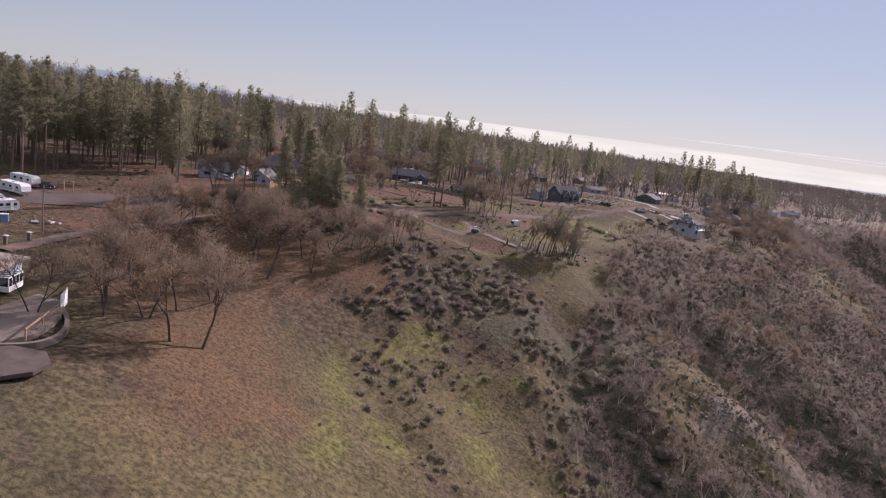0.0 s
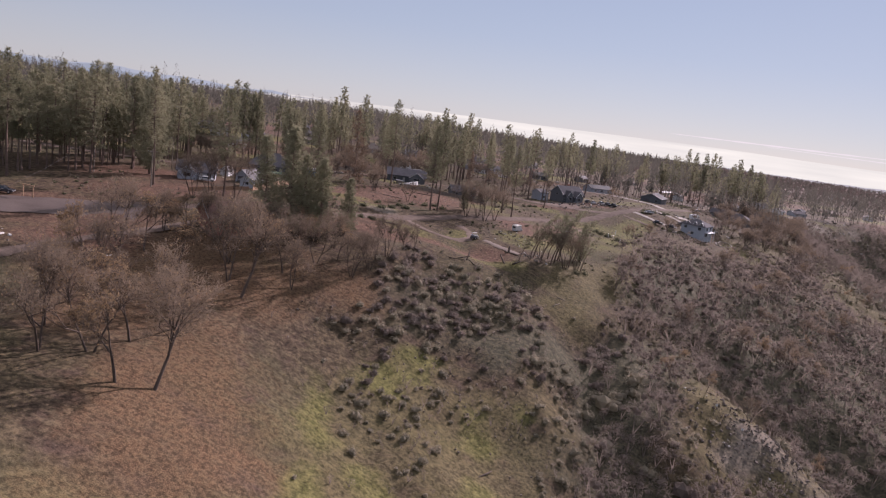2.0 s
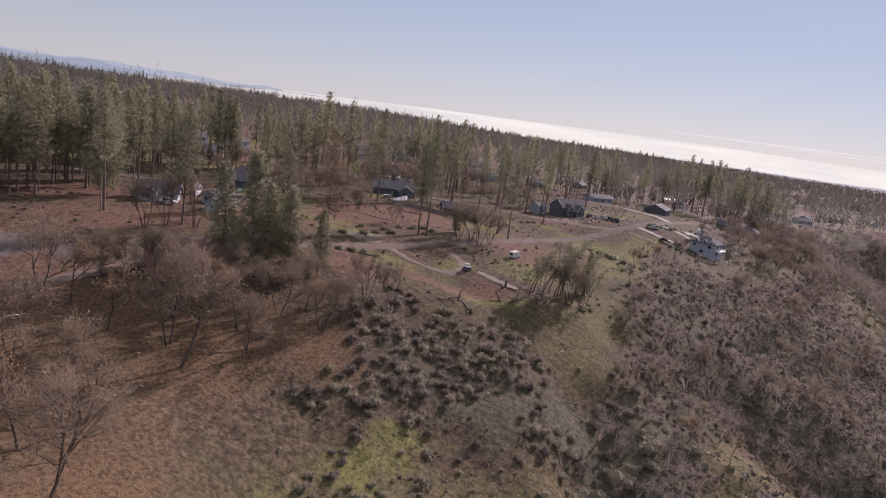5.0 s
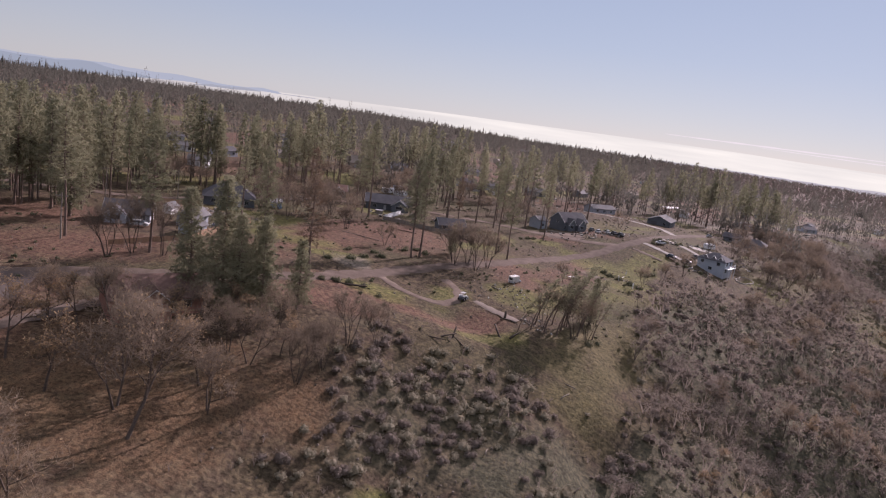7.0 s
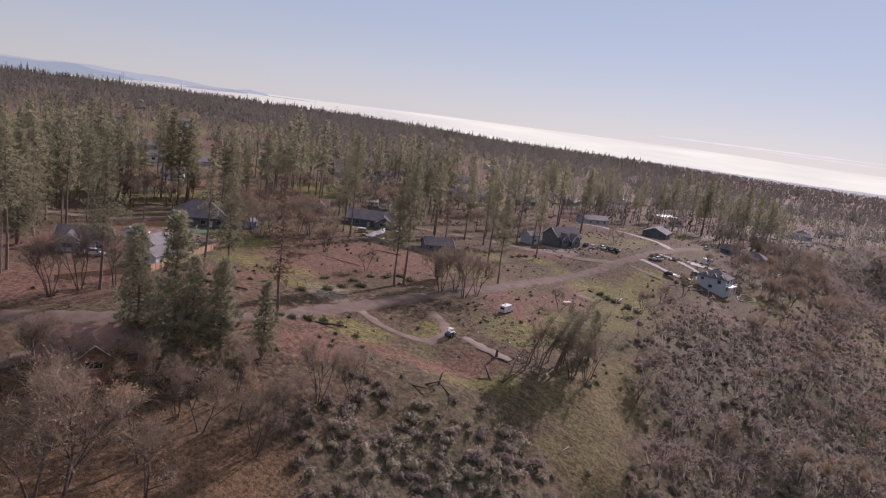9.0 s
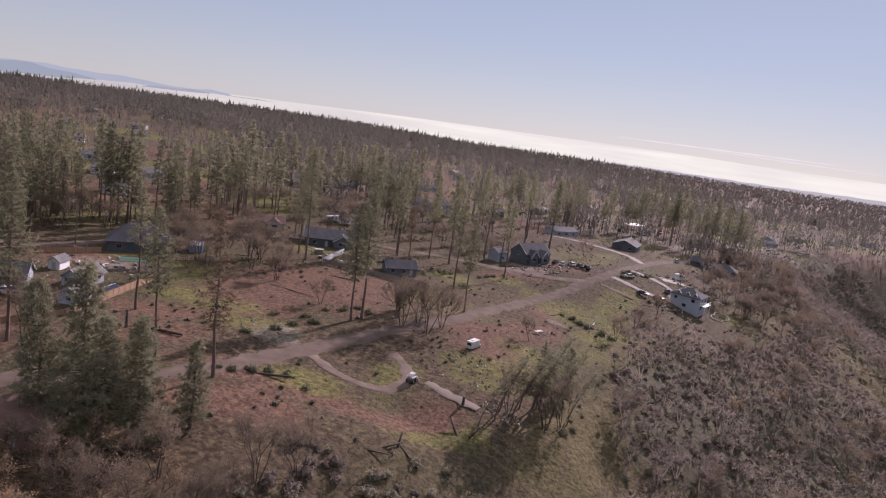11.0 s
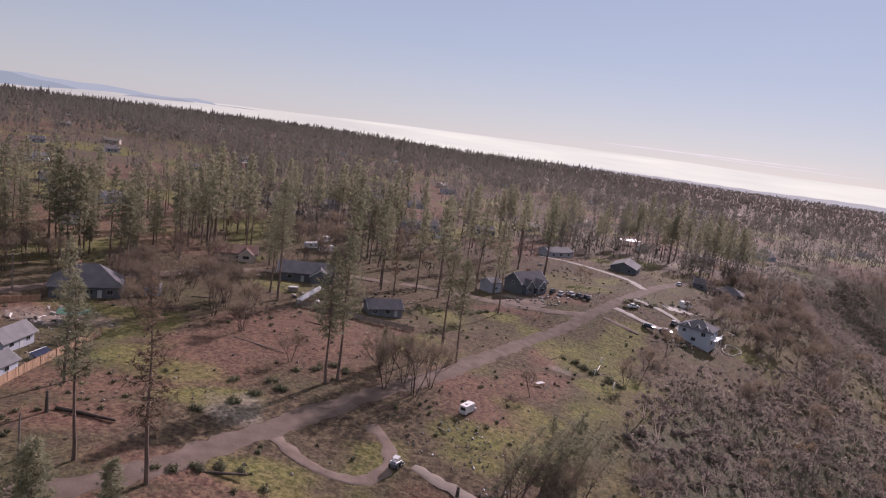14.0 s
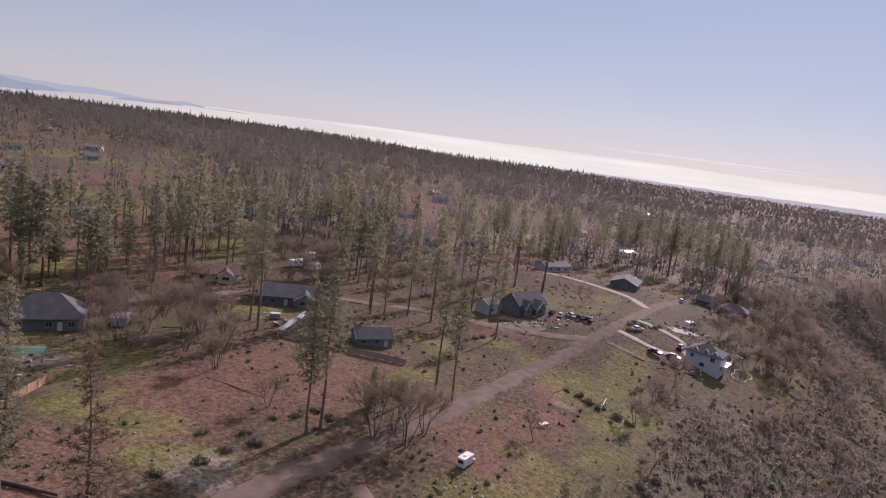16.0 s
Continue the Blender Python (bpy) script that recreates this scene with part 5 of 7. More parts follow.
def solar_material():
    m, n, l, b = shader("solar_cells", 0.12)
    t = noise_node(n, l, 2.0, 2, "Object")
    r = ramp(n, l, t.outputs[0], [(0.3, (0.012, 0.014, 0.03)), (0.7, (0.025, 0.03, 0.055))])
    l.new(r.outputs[0], b.inputs["Base Color"])
    return m


MAT_SOLAR = solar_material()


class Shape:
    """Boxes and prisms of one part."""

    def __init__(self):
        self.v, self.f = [], []

    def box(self, x0, x1, y0, y1, z0, z1, bevel=0.0):
        k = len(self.v)
        b = bevel
        if not b:
            self.v += [(x, y, z) for z in (z0, z1) for x, y in ((x0, y0), (x1, y0), (x1, y1), (x0, y1))]
            self.f += [(k + 3, k + 2, k + 1, k), (k + 4, k + 5, k + 6, k + 7)] + [(k + j, k + (j + 1) % 4, k + 4 + (j + 1) % 4, k + 4 + j) for j in range(4)]
            return self
        rings = ((z0, b), (z0 + b, 0), (z1 - b, 0), (z1, b))
        for z, i in rings:
            self.v += [(x0 + b, y0 + i, z), (x1 - b, y0 + i, z), (x1 - i, y0 + b, z), (x1 - i, y1 - b, z), (x1 - b, y1 - i, z), (x0 + b, y1 - i, z), (x0 + i, y1 - b, z), (x0 + i, y0 + b, z)]
        for r in range(3):
            self.f += [(k + r * 8 + j, k + r * 8 + (j + 1) % 8, k + r * 8 + 8 + (j + 1) % 8, k + r * 8 + 8 + j) for j in range(8)]
        self.f += [tuple(k + 7 - j for j in range(8)), tuple(k + 24 + j for j in range(8))]
        return self

    def prism(self, poly, a0, a1, axis="x"):
        """A polygon of (u, z), drawn out along x or y."""
        k, n = len(self.v), len(poly)
        for a in (a0, a1):
            self.v += [(a, u, z) if axis == "x" else (u, a, z) for u, z in poly]
        self.f += [tuple(k + j for j in range(n))[::-1], tuple(k + n + j for j in range(n))]
        self.f += [(k + j, k + (j + 1) % n, k + n + (j + 1) % n, k + n + j) for j in range(n)]
        return self

    def wheel(self, x, y, z, r, w, sides=12):
        return self.prism([(x + r * math.cos(6.2832 * j / sides), z + r * math.sin(6.2832 * j / sides)) for j in range(sides)], y - w / 2, y + w / 2, "y")


def part(name, shape, material, parent, label="", smooth_=False):
    ob = mesh_object(name, shape.v, shape.f, material, parent, label, flat=not smooth_)
    me = ob.data
    bm = bmesh.new()
    bm.from_mesh(me)
    bmesh.ops.recalc_face_normals(bm, faces=bm.faces)
    bm.to_mesh(me)
    bm.free()
    return ob


def roof_shape(w, d, h, rise, over, kind, cx=0.0, cy=0.0, thick=0.22):
    s = Shape()
    k = rise / (d / 2)
    if kind == "gable":
        for side in (-1, 1):
            e, ez = cy + side * (d / 2 + over), h - over * k
            s.prism([(cy, h + rise), (e, ez), (e, ez + thick), (cy, h + rise + thick)], cx - w / 2 - over, cx + w / 2 + over)
    elif kind == "flat":
        s.box(cx - w / 2 - over, cx + w / 2 + over, cy - d / 2 - over, cy + d / 2 + over, h, h + thick)
    else:
        ez, run = h - over * k, max((w - d) / 2, 0.3)
        a, b = w / 2 + over, d / 2 + over
        base = len(s.v)
        for dz in (0, thick):
            s.v += [(cx - a, cy - b, ez + dz), (cx + a, cy - b, ez + dz), (cx + a, cy + b, ez + dz), (cx - a, cy + b, ez + dz), (cx - run, cy, h + rise + dz), (cx + run, cy, h + rise + dz)]
        q = base + 6
        s.f += [(q, q + 1, q + 5, q + 4), (q + 1, q + 2, q + 5), (q + 2, q + 3, q + 4, q + 5), (q + 3, q, q + 4), (base, base + 3, base + 2, base + 1)]
        s.f += [(base + j, base + (j + 1) % 4, q + (j + 1) % 4, q + j) for j in range(4)]
    return s


def on_wall(w, d, side, u, z, ww, hh, out0, out1):
    """A box on one wall of a house."""
    s = Shape()
    if side in "fb":
        y = -d / 2 if side == "f" else d / 2
        g = -1 if side == "f" else 1
        s.box(u - ww / 2, u + ww / 2, min(y + g * out0, y + g * out1), max(y + g * out0, y + g * out1), z, z + hh)
    else:
        x = -w / 2 if side == "l" else w / 2
        g = -1 if side == "l" else 1
        s.box(min(x + g * out0, x + g * out1), max(x + g * out0, x + g * out1), u - ww / 2, u + ww / 2, z, z + hh)
    return s


def add_window(root, w, d, side, u, z, ww, hh):
    t = 0.06
    ring_ = Shape()
    for a, b, c, e in ((u, z - t, ww + 2 * t, t), (u, z + hh, ww + 2 * t, t), (u - ww / 2 - t / 2, z, t, hh), (u + ww / 2 + t / 2, z, t, hh), (u, z, t * 0.6, hh)):
        p = on_wall(w, d, side, a, b, c, e, -0.02, 0.06)
        k = len(ring_.v)
        ring_.v += p.v
        ring_.f += [tuple(i + k for i in f) for f in p.f]
    win = part("window", ring_, MAT_FRAME, root)
    part("pane", on_wall(w, d, side, u, z, ww, hh, -0.03, 0.02), MAT_GLASS, win)


def house(label, x, y, turn, w, d, h, wall, top, roof="gable", rise=2.0, over=0.5, windows=(), doors=(), garage=(), chimney=None, gables=(), name="house", group="", lift=0.0, category="house"):
    root = new(name)
    z = float(height(x, y)) + lift
    root.matrix_basis = pose(x, y, z, 0, 0, turn)
    s = Shape()
    if roof == "gable":
        s.prism([(-d / 2, -2.0), (d / 2, -2.0), (d / 2, h), (0, h + rise), (-d / 2, h)], -w / 2, w / 2)
    else:
        s.box(-w / 2, w / 2, -d / 2, d / 2, -2.0, h)
    part("wall", s, wall, root)
    part("roof", roof_shape(w, d, h, rise, over, roof), top, root)
    for cx, gw, out, gh, gr in gables:
        g = Shape().prism([(cx - gw / 2, -2.0), (cx + gw / 2, -2.0), (cx + gw / 2, gh), (cx, gh + gr), (cx - gw / 2, gh)], -d / 2 - out, 0, "y")
        part("gable", g, wall, root)
        k = gr / (gw / 2)
        r = Shape()
        for q in (-1, 1):
            e, ez = cx + q * (gw / 2 + 0.35), gh - 0.35 * k
            r.prism([(cx, gh + gr + 0.02), (e, ez + 0.02), (e, ez + 0.2), (cx, gh + gr + 0.2)], -d / 2 - out - 0.35, 0.2, "y")
        part("gable_roof", r, top, root)
        t = Shape()
        for q in (-1, 1):
            e, ez = cx + q * (gw / 2 + 0.38), gh - 0.38 * k
            t.prism([(cx, gh + gr - 0.16), (e, ez - 0.16), (e, ez + 0.06), (cx, gh + gr + 0.06)], -d / 2 - out - 0.42, -d / 2 - out - 0.355, "y")
        part("bargeboard", t, MAT_TRIM, root, "white painted bargeboard")
        add_window(root, w, d + 2 * out, "f", cx, gh * 0.45, gw * 0.42, min(1.4, gh * 0.4))
    if roof == "gable":
        k = rise / (d / 2)
        for xx in (-w / 2 - over - 0.06, w / 2 + over):
            t = Shape()
            for q in (-1, 1):
                e, ez = q * (d / 2 + over), h - over * k
                t.prism([(0, h + rise - 0.04), (e, ez - 0.04), (e, ez + 0.24), (0, h + rise + 0.24)], xx, xx + 0.06)
            part("bargeboard", t, MAT_FRAME, root, "pale painted bargeboard")
    for q in windows:
        add_window(root, w, d, *q)
    for side, u, ww, hh in doors:
        part("door", on_wall(w, d, side, u, 0.05, ww, hh, -0.02, 0.05), MAT_FRAME, root)
    # solid dark panel on the wall paints the shade of an open doorway
    for side, u, ww, hh in garage:
        part("garage_door", on_wall(w, d, side, u, 0.02, ww, hh, -0.02, 0.04), MAT_SH_DARK, root, "dark panel painted as the shade inside an open garage doorway")
    if chimney:
        cx, cy, ch = chimney
        part("chimney", Shape().box(cx - 0.45, cx + 0.45, cy - 0.35, cy + 0.35, h, h + rise + ch), MAT_BRICK, root)
    return tagged(root, label, category, group)


white = house("two-storey white house with dark hip roof above the canyon", 122.0, 323.0, -42, 11, 9.0, 4.9, MAT_PALEBLUE, MAT_SH_DARK, "hip", 2.2, 0.5,
              windows=[("f", -3.5, 3.0, 1.1, 1.1), ("f", 3.0, 2.9, 1.3, 1.3), ("f", 0, 0.6, 1.4, 1.2), ("r", -2, 3.0, 1.6, 1.4), ("r", 2, 3.0, 1.4, 1.4), ("r", -2, 0.4, 2.0, 1.9), ("l", 0, 3.2, 1.2, 1.2)],
              doors=[("l", 2.5, 1.0, 2.1)], lift=0.6)
for dx in (-2.8, 0.6, 3.4):
    g_ = Shape().prism([(dx - 1.5, 4.6), (dx + 1.5, 4.6), (dx, 6.3)], -4.0, 0.0, "y")
    part("dormer", g_, MAT_SH_GREY, white)
    r_ = Shape()
    for q in (-1, 1):
        r_.prism([(dx, 6.35), (dx + q * 1.75, 4.35), (dx + q * 1.75, 4.5), (dx, 6.5)], -4.25, -4.0, "y")
    part("dormer_trim", r_, MAT_TRIM, white, "bright white roof edge")
dk = Shape().box(5.5, 7.6, -4.2, 3.0, 2.2, 2.4)
for px_, py_ in ((7.4, -4.0), (7.4, 2.8), (7.4, -0.8)):
    dk.box(px_ - 0.08, px_ + 0.08, py_ - 0.08, py_ + 0.08, -2, 3.6)
dk.box(7.42, 7.5, -4.2, 3.0, 3.3, 3.4)
part("balcony", dk, MAT_WHITE, white, "white timber deck on posts")

dark_house = house("dark blue two-storey house with steep gabled roof", 65.5, 349.5, 35, 14, 8.8, 4.0, MAT_SLATE, MAT_SH_DARK, "gable", 3.4, 0.45,
                   windows=[("f", -6.2, 1.0, 0.9, 1.2), ("r", -2, 1.0, 1.4, 1.3), ("r", 1.3, 3.2, 1.1, 1.1), ("f", 6, 1.0, 1.1, 1.3), ("l", 0, 3.0, 1.1, 1.1)],
                   doors=[("f", 4.9, 0.9, 2.1)], gables=[(-3.6, 4.2, 1.4, 3.2, 2.3), (1.9, 4.6, 2.2, 2.9, 2.5)], chimney=(1.0, 1.0, 1.0))
house("small tall grey shed with grey shingle roof", 51.5, 345, 35, 5.0, 6.0, 3.6, MAT_GREY, MAT_SH_GREY, "gable", 1.4, 0.3, windows=[("f", 0, 1.2, 1.0, 1.0)], doors=[("f", 1.6, 0.9, 2.0)], name="shed", category="shed")
house("low grey-roofed house with a dark gable end", 131, 420, 60, 15, 12, 3.0, MAT_SLATE, MAT_SH_GREY, "gable", 2.4, 0.6, windows=[("f", -3, 1, 1.4, 1.2), ("f", 3, 1, 1.4, 1.2), ("l", -3, 1, 1.2, 1.2)], garage=[("l", 2.5, 3.2, 2.2)])
house("grey ranch house on a dry lot", 103, 447, 25, 16, 9, 2.8, MAT_GREY, MAT_SH_GREY, "gable", 1.8, 0.5, windows=[("f", -5, 1, 1.4, 1.1), ("f", 0, 1, 1.6, 1.1), ("f", 5, 1, 1.2, 1.1)], doors=[("f", 2.4, 1.0, 2.0)])
house("dark hip-roofed house at the end of the road", 176, 402, -35, 12, 9, 3.2, MAT_SLATE, MAT_SH_DARK, "hip", 2.4, 0.6, windows=[("f", -4, 1, 1.4, 1.3), ("f", 0, 1, 1.8, 1.3), ("f", 4, 1, 1.4, 1.3)])
house("dark low house half hidden by trees", 168, 412, -35, 8, 8, 2.8, MAT_SLATE, MAT_SH_DARK, "gable", 2.0, 0.5, windows=[("f", 0, 1, 1.6, 1.1)])
house("dark-roofed grey house beside a white fence", -13.5, 324, 5, 17, 9.5, 3.0, MAT_SLATE, MAT_SH_DARK, "gable", 2.6, 0.6, windows=[("f", -5, 1, 1.3, 1.2), ("f", 2, 1, 1.3, 1.2), ("r", 0, 1, 2.0, 1.3)], doors=[("f", -1, 1, 2.1)], gables=[(4.5, 6.0, 2.0, 2.8, 2.0)])
house("dark-roofed house with white gable end behind pines", 11.5, 292, 16, 9.5, 6.2, 2.3, MAT_SLATE, MAT_SH_DARK, "gable", 1.9, 0.5, windows=[("f", -3, 0.9, 1.2, 1.0), ("f", 0.6, 0.9, 1.2, 1.0), ("r", 0, 0.9, 1.5, 1.1)], doors=[("f", 3, 0.9, 2.0)])
house("big dark-blue house with steep roof", -64, 281, 18, 16, 11, 3.2, MAT_SLATE, MAT_SH_DARK, "hip", 4.2, 0.6, windows=[("f", -5, 1, 1.3, 1.2), ("f", 1, 1, 1.3, 1.2), ("f", 5.5, 1, 1.3, 1.2)], doors=[("f", 3.2, 1, 2.1)], chimney=(-2, 0.5, 0.6))
house("pale blue garden shed", -49, 285, 10, 3.6, 3.0, 2.2, MAT_BLUEBIN, MAT_METAL, "gable", 0.9, 0.2, doors=[("f", 0, 1.0, 1.9)], name="shed", category="shed")
house("small grey garage building with open door", -60.4, 237.0, 79, 8.2, 4.6, 2.3, MAT_GREY, MAT_SH_GREY, "gable", 1.7, 0.5, windows=[("f", -2, 0.9, 1.0, 0.9), ("f", 2.4, 0.9, 1.0, 0.9)], garage=[("l", 0, 3.0, 2.0)], doors=[("f", 0.5, 0.9, 1.95)])
house("white shed with a small gable", -71.0, 248.5, 85, 4.2, 2.8, 2.0, MAT_WHITE, MAT_SH_GREY, "gable", 1.1, 0.3, doors=[("l", 0, 1.0, 1.9)], name="shed", category="shed")
house("pale grey cottage with white gable behind the fence", -55.2, 222.5, 78, 5.4, 4.6, 2.2, MAT_PALEBLUE, MAT_SH_GREY, "gable", 1.4, 0.35, windows=[("f", 0, 1.0, 1.0, 0.8), ("l", 0, 1.0, 1.0, 0.8)])
house("blue-grey house with white garage gable", -74.5, 230, 15, 11, 7.5, 2.6, MAT_GREY, MAT_SH_DARK, "gable", 2.6, 0.5, windows=[("f", 3.8, 1, 1.3, 1.1)], gables=[(-2.5, 5.0, 2.0, 2.5, 1.9)], doors=[("f", 1.4, 1, 2.0)])
house("brick house with rose shingle roof under oaks", -43, 169, 35, 15, 10, 2.9, MAT_BRICK, MAT_SH_ROSE, "gable", 2.6, 0.6, windows=[("f", -4, 1, 1.4, 1.2), ("f", 4.6, 1, 1.6, 1.3), ("r", 0, 1, 1.6, 1.3)], doors=[("f", 2.4, 1, 2.1)], gables=[(-1.0, 5.5, 2.0, 2.7, 2.2)], lift=0.2)
house("brown ranch house with pale gable", -40, 344, 10, 14, 9, 2.7, MAT_TAN, MAT_SH_ROSE, "gable", 2.0, 0.5, windows=[("f", -4, 1, 1.3, 1.1), ("f", 1, 1, 1.3, 1.1)], gables=[(3.5, 5.0, 1.5, 2.6, 1.8)])

bungalow = house("tan-roofed white bungalow above the canyon", -68.3, 95.5, 97, 24, 10.5, 2.7, MAT_PALEBLUE, MAT_SH_TAN, "hip", 1.9, 0.9,
                 windows=[("f", -9, 0.9, 1.8, 1.3), ("f", -5.5, 0.9, 1.8, 1.3), ("f", -2, 0.9, 1.8, 1.3), ("f", 6, 0.9, 2.0, 1.3), ("r", 0, 0.9, 1.6, 1.2)], doors=[("f", 9, 1.0, 2.1)])
for u_ in (-8.5, -5.3, -2.1):
    s_ = Shape()
    s_.v = [(u_ - 1.5, -4.9, 3.12), (u_ + 1.5, -4.9, 3.12), (u_ + 1.5, -2.6, 3.92), (u_ - 1.5, -2.6, 3.92), (u_ - 1.5, -4.9, 3.2), (u_ + 1.5, -4.9, 3.2), (u_ + 1.5, -2.6, 4.0), (u_ - 1.5, -2.6, 4.0)]
    s_.f = [(3, 2, 1, 0), (4, 5, 6, 7), (0, 1, 5, 4), (1, 2, 6, 5), (2, 3, 7, 6), (3, 0, 4, 7)]
    part("solar_panel", s_, MAT_SOLAR, bungalow, "dark solar panel")
sun_ = Shape()
for k_ in range(5):
    sun_.box(1.0 + k_ * 1.05, 1.1 + k_ * 1.05, -8.5, -8.4, 0, 2.2)
    sun_.box(1.0 + k_ * 1.05, 1.1 + k_ * 1.05, -8.5, -5.5, 2.2, 2.3)
sun_.box(1.0, 5.3, -8.52, -8.38, 2.1, 2.25).box(1.0, 5.3, -8.52, -8.38, 0, 0.8).box(1.0, 1.12, -8.4, -5.5, 0, 0.8).box(5.2, 5.3, -8.4, -5.5, 0, 0.8)
room = part("sunroom", sun_, MAT_TRIM, bungalow, "white-framed glazed sunroom")
part("glazing", Shape().box(1.1, 5.2, -8.46, -5.6, 0.8, 2.16), MAT_GLASS, room)

# far houses, a few metres of wall each
LOOKS = [(MAT_WHITE, MAT_SH_GREY, "white house with grey roof among far pines"), (MAT_GREY, MAT_SH_DARK, "grey house with dark roof among far pines"), (MAT_TAN, MAT_SH_TAN, "small tan outbuilding on a far lot"),
         (MAT_TAN, MAT_SH_TAN, "long low building with pale tan roof"), (MAT_WHITE, MAT_METAL, "far building with bright white metal roof"), (MAT_SLATE, MAT_SH_GREY, "dark house with grey roof on a far lot")]
for fx, fy, fw, fd, ft, fk in FAR:
    wall_, roof_, lab_ = LOOKS[fk]
    house(lab_, fx, fy, ft, fw, fd, 2.8, wall_, roof_, "gable" if fw < 20 else "flat", 2.0, 0.4, windows=[("f", -fw * 0.25, 0.9, 1.4, 1.2), ("f", fw * 0.25, 0.9, 1.4, 1.2)] if fw > 8 else (), doors=[("f", 0, 1.0, 2.0)], group="far houses")

carport = new("carport")
carport.matrix_basis = pose(185, 556, float(height(185, 556)), 0, 0, 22)
part("roof", Shape().prism([(-3, 3.2), (3, 3.9), (3, 4.1), (-3, 3.4)], -8, 8), MAT_METAL, carport)
for px_ in (-7.5, -2.5, 2.5, 7.5):
    for py_ in (-2.7, 2.7):
        part("post", Shape().box(px_ - 0.1, px_ + 0.1, py_ - 0.1, py_ + 0.1, -1, 3.3 if py_ < 0 else 3.8), MAT_STEEL, carport)
tagged(carport, "open carport with bright white metal roof", "carport")

# ---- vehicles ----


def car(label, x, y, turn, colour, tall=1.45, length=4.5):
    root = new("car")
    root.matrix_basis = pose(x, y, float(height(x, y)) + 0.2, 0, 0, turn)
    L = length / 2
    b = part("body", Shape().prism([(-L, 0.35), (-L + 0.1, 0.28), (L - 0.1, 0.28), (L, 0.45), (L - 0.05, 0.72), (L - 1.1, 0.9), (-L + 0.5, 0.92), (-L, 0.8)], -0.86, 0.86, "y"), colour, root)
    c = Shape()
    k = [(-L + 0.55, -0.78, 0.9), (L - 1.15, -0.78, 0.9), (L - 1.15, 0.78, 0.9), (-L + 0.55, 0.78, 0.9), (-L + 1.0, -0.62, tall), (L - 2.0, -0.62, tall), (L - 2.0, 0.62, tall), (-L + 1.0, 0.62, tall)]
    c.v, c.f = k, [(0, 1, 5, 4), (1, 2, 6, 5), (2, 3, 7, 6), (3, 0, 4, 7), (4, 5, 6, 7)]
    part("cabin_glass", c, MAT_GLASS, root)
    part("roof", Shape().box(-L + 0.95, L - 1.95, -0.64, 0.64, tall, tall + 0.05), colour, root)
    for wx in (-L + 0.85, L - 0.85):
        for wy in (-0.8, 0.8):
            t = part("wheel", Shape().wheel(wx, wy, 0.32, 0.33, 0.22), MAT_RUBBER, root)
            part("rim", Shape().wheel(wx, wy * 1.02, 0.32, 0.2, 0.22, 8), MAT_STEEL, t)
    for wy in (-0.62, 0.62):
        part("headlight", Shape().box(L - 0.12, L + 0.01, wy - 0.18, wy + 0.18, 0.55, 0.68), MAT_TRIM, root)
    return tagged(root, label, "car")


for lab_, cx_, cy_, ct_, cc_, tall_ in [("dark parked car on the concrete driveway", 103.4, 321.5, -40, 1, 1.5), ("dark parked car beside the white house", 110, 321.5, -40, 1, 1.45), ("dark parked pickup on the loop driveway", 116.8, 331, 50, 1, 1.7),
                                       ("white parked car near the road", 104, 338.5, 20, 0, 1.4), ("silver car on the gravel road", 152, 404.5, 50, 2, 1.5), ("dark car parked beside the dark house", 76, 348.5, 60, 1, 1.5), ("silver car parked beside the dark house", 78, 344.5, 60, 2, 1.5),
                                       ("white car parked on the dry lot", 82, 345.5, 100, 0, 1.4), ("dark car parked on the dry lot", 84.5, 343.5, 100, 1, 1.5), ("dark car parked in a row on the lot", 87, 341.8, 100, 1, 1.5),
                                       ("dark car parked beside the trailers", -98.5, 172.5, 10, 1, 1.5), ("white car beside the blue-grey house", -69, 223.5, 10, 0, 1.4), ("white vehicle parked on a far lot", -32.6, 465, 20, 0, 1.8)]:
    car(lab_, cx_, cy_, ct_, PAINTS[cc_], tall_)


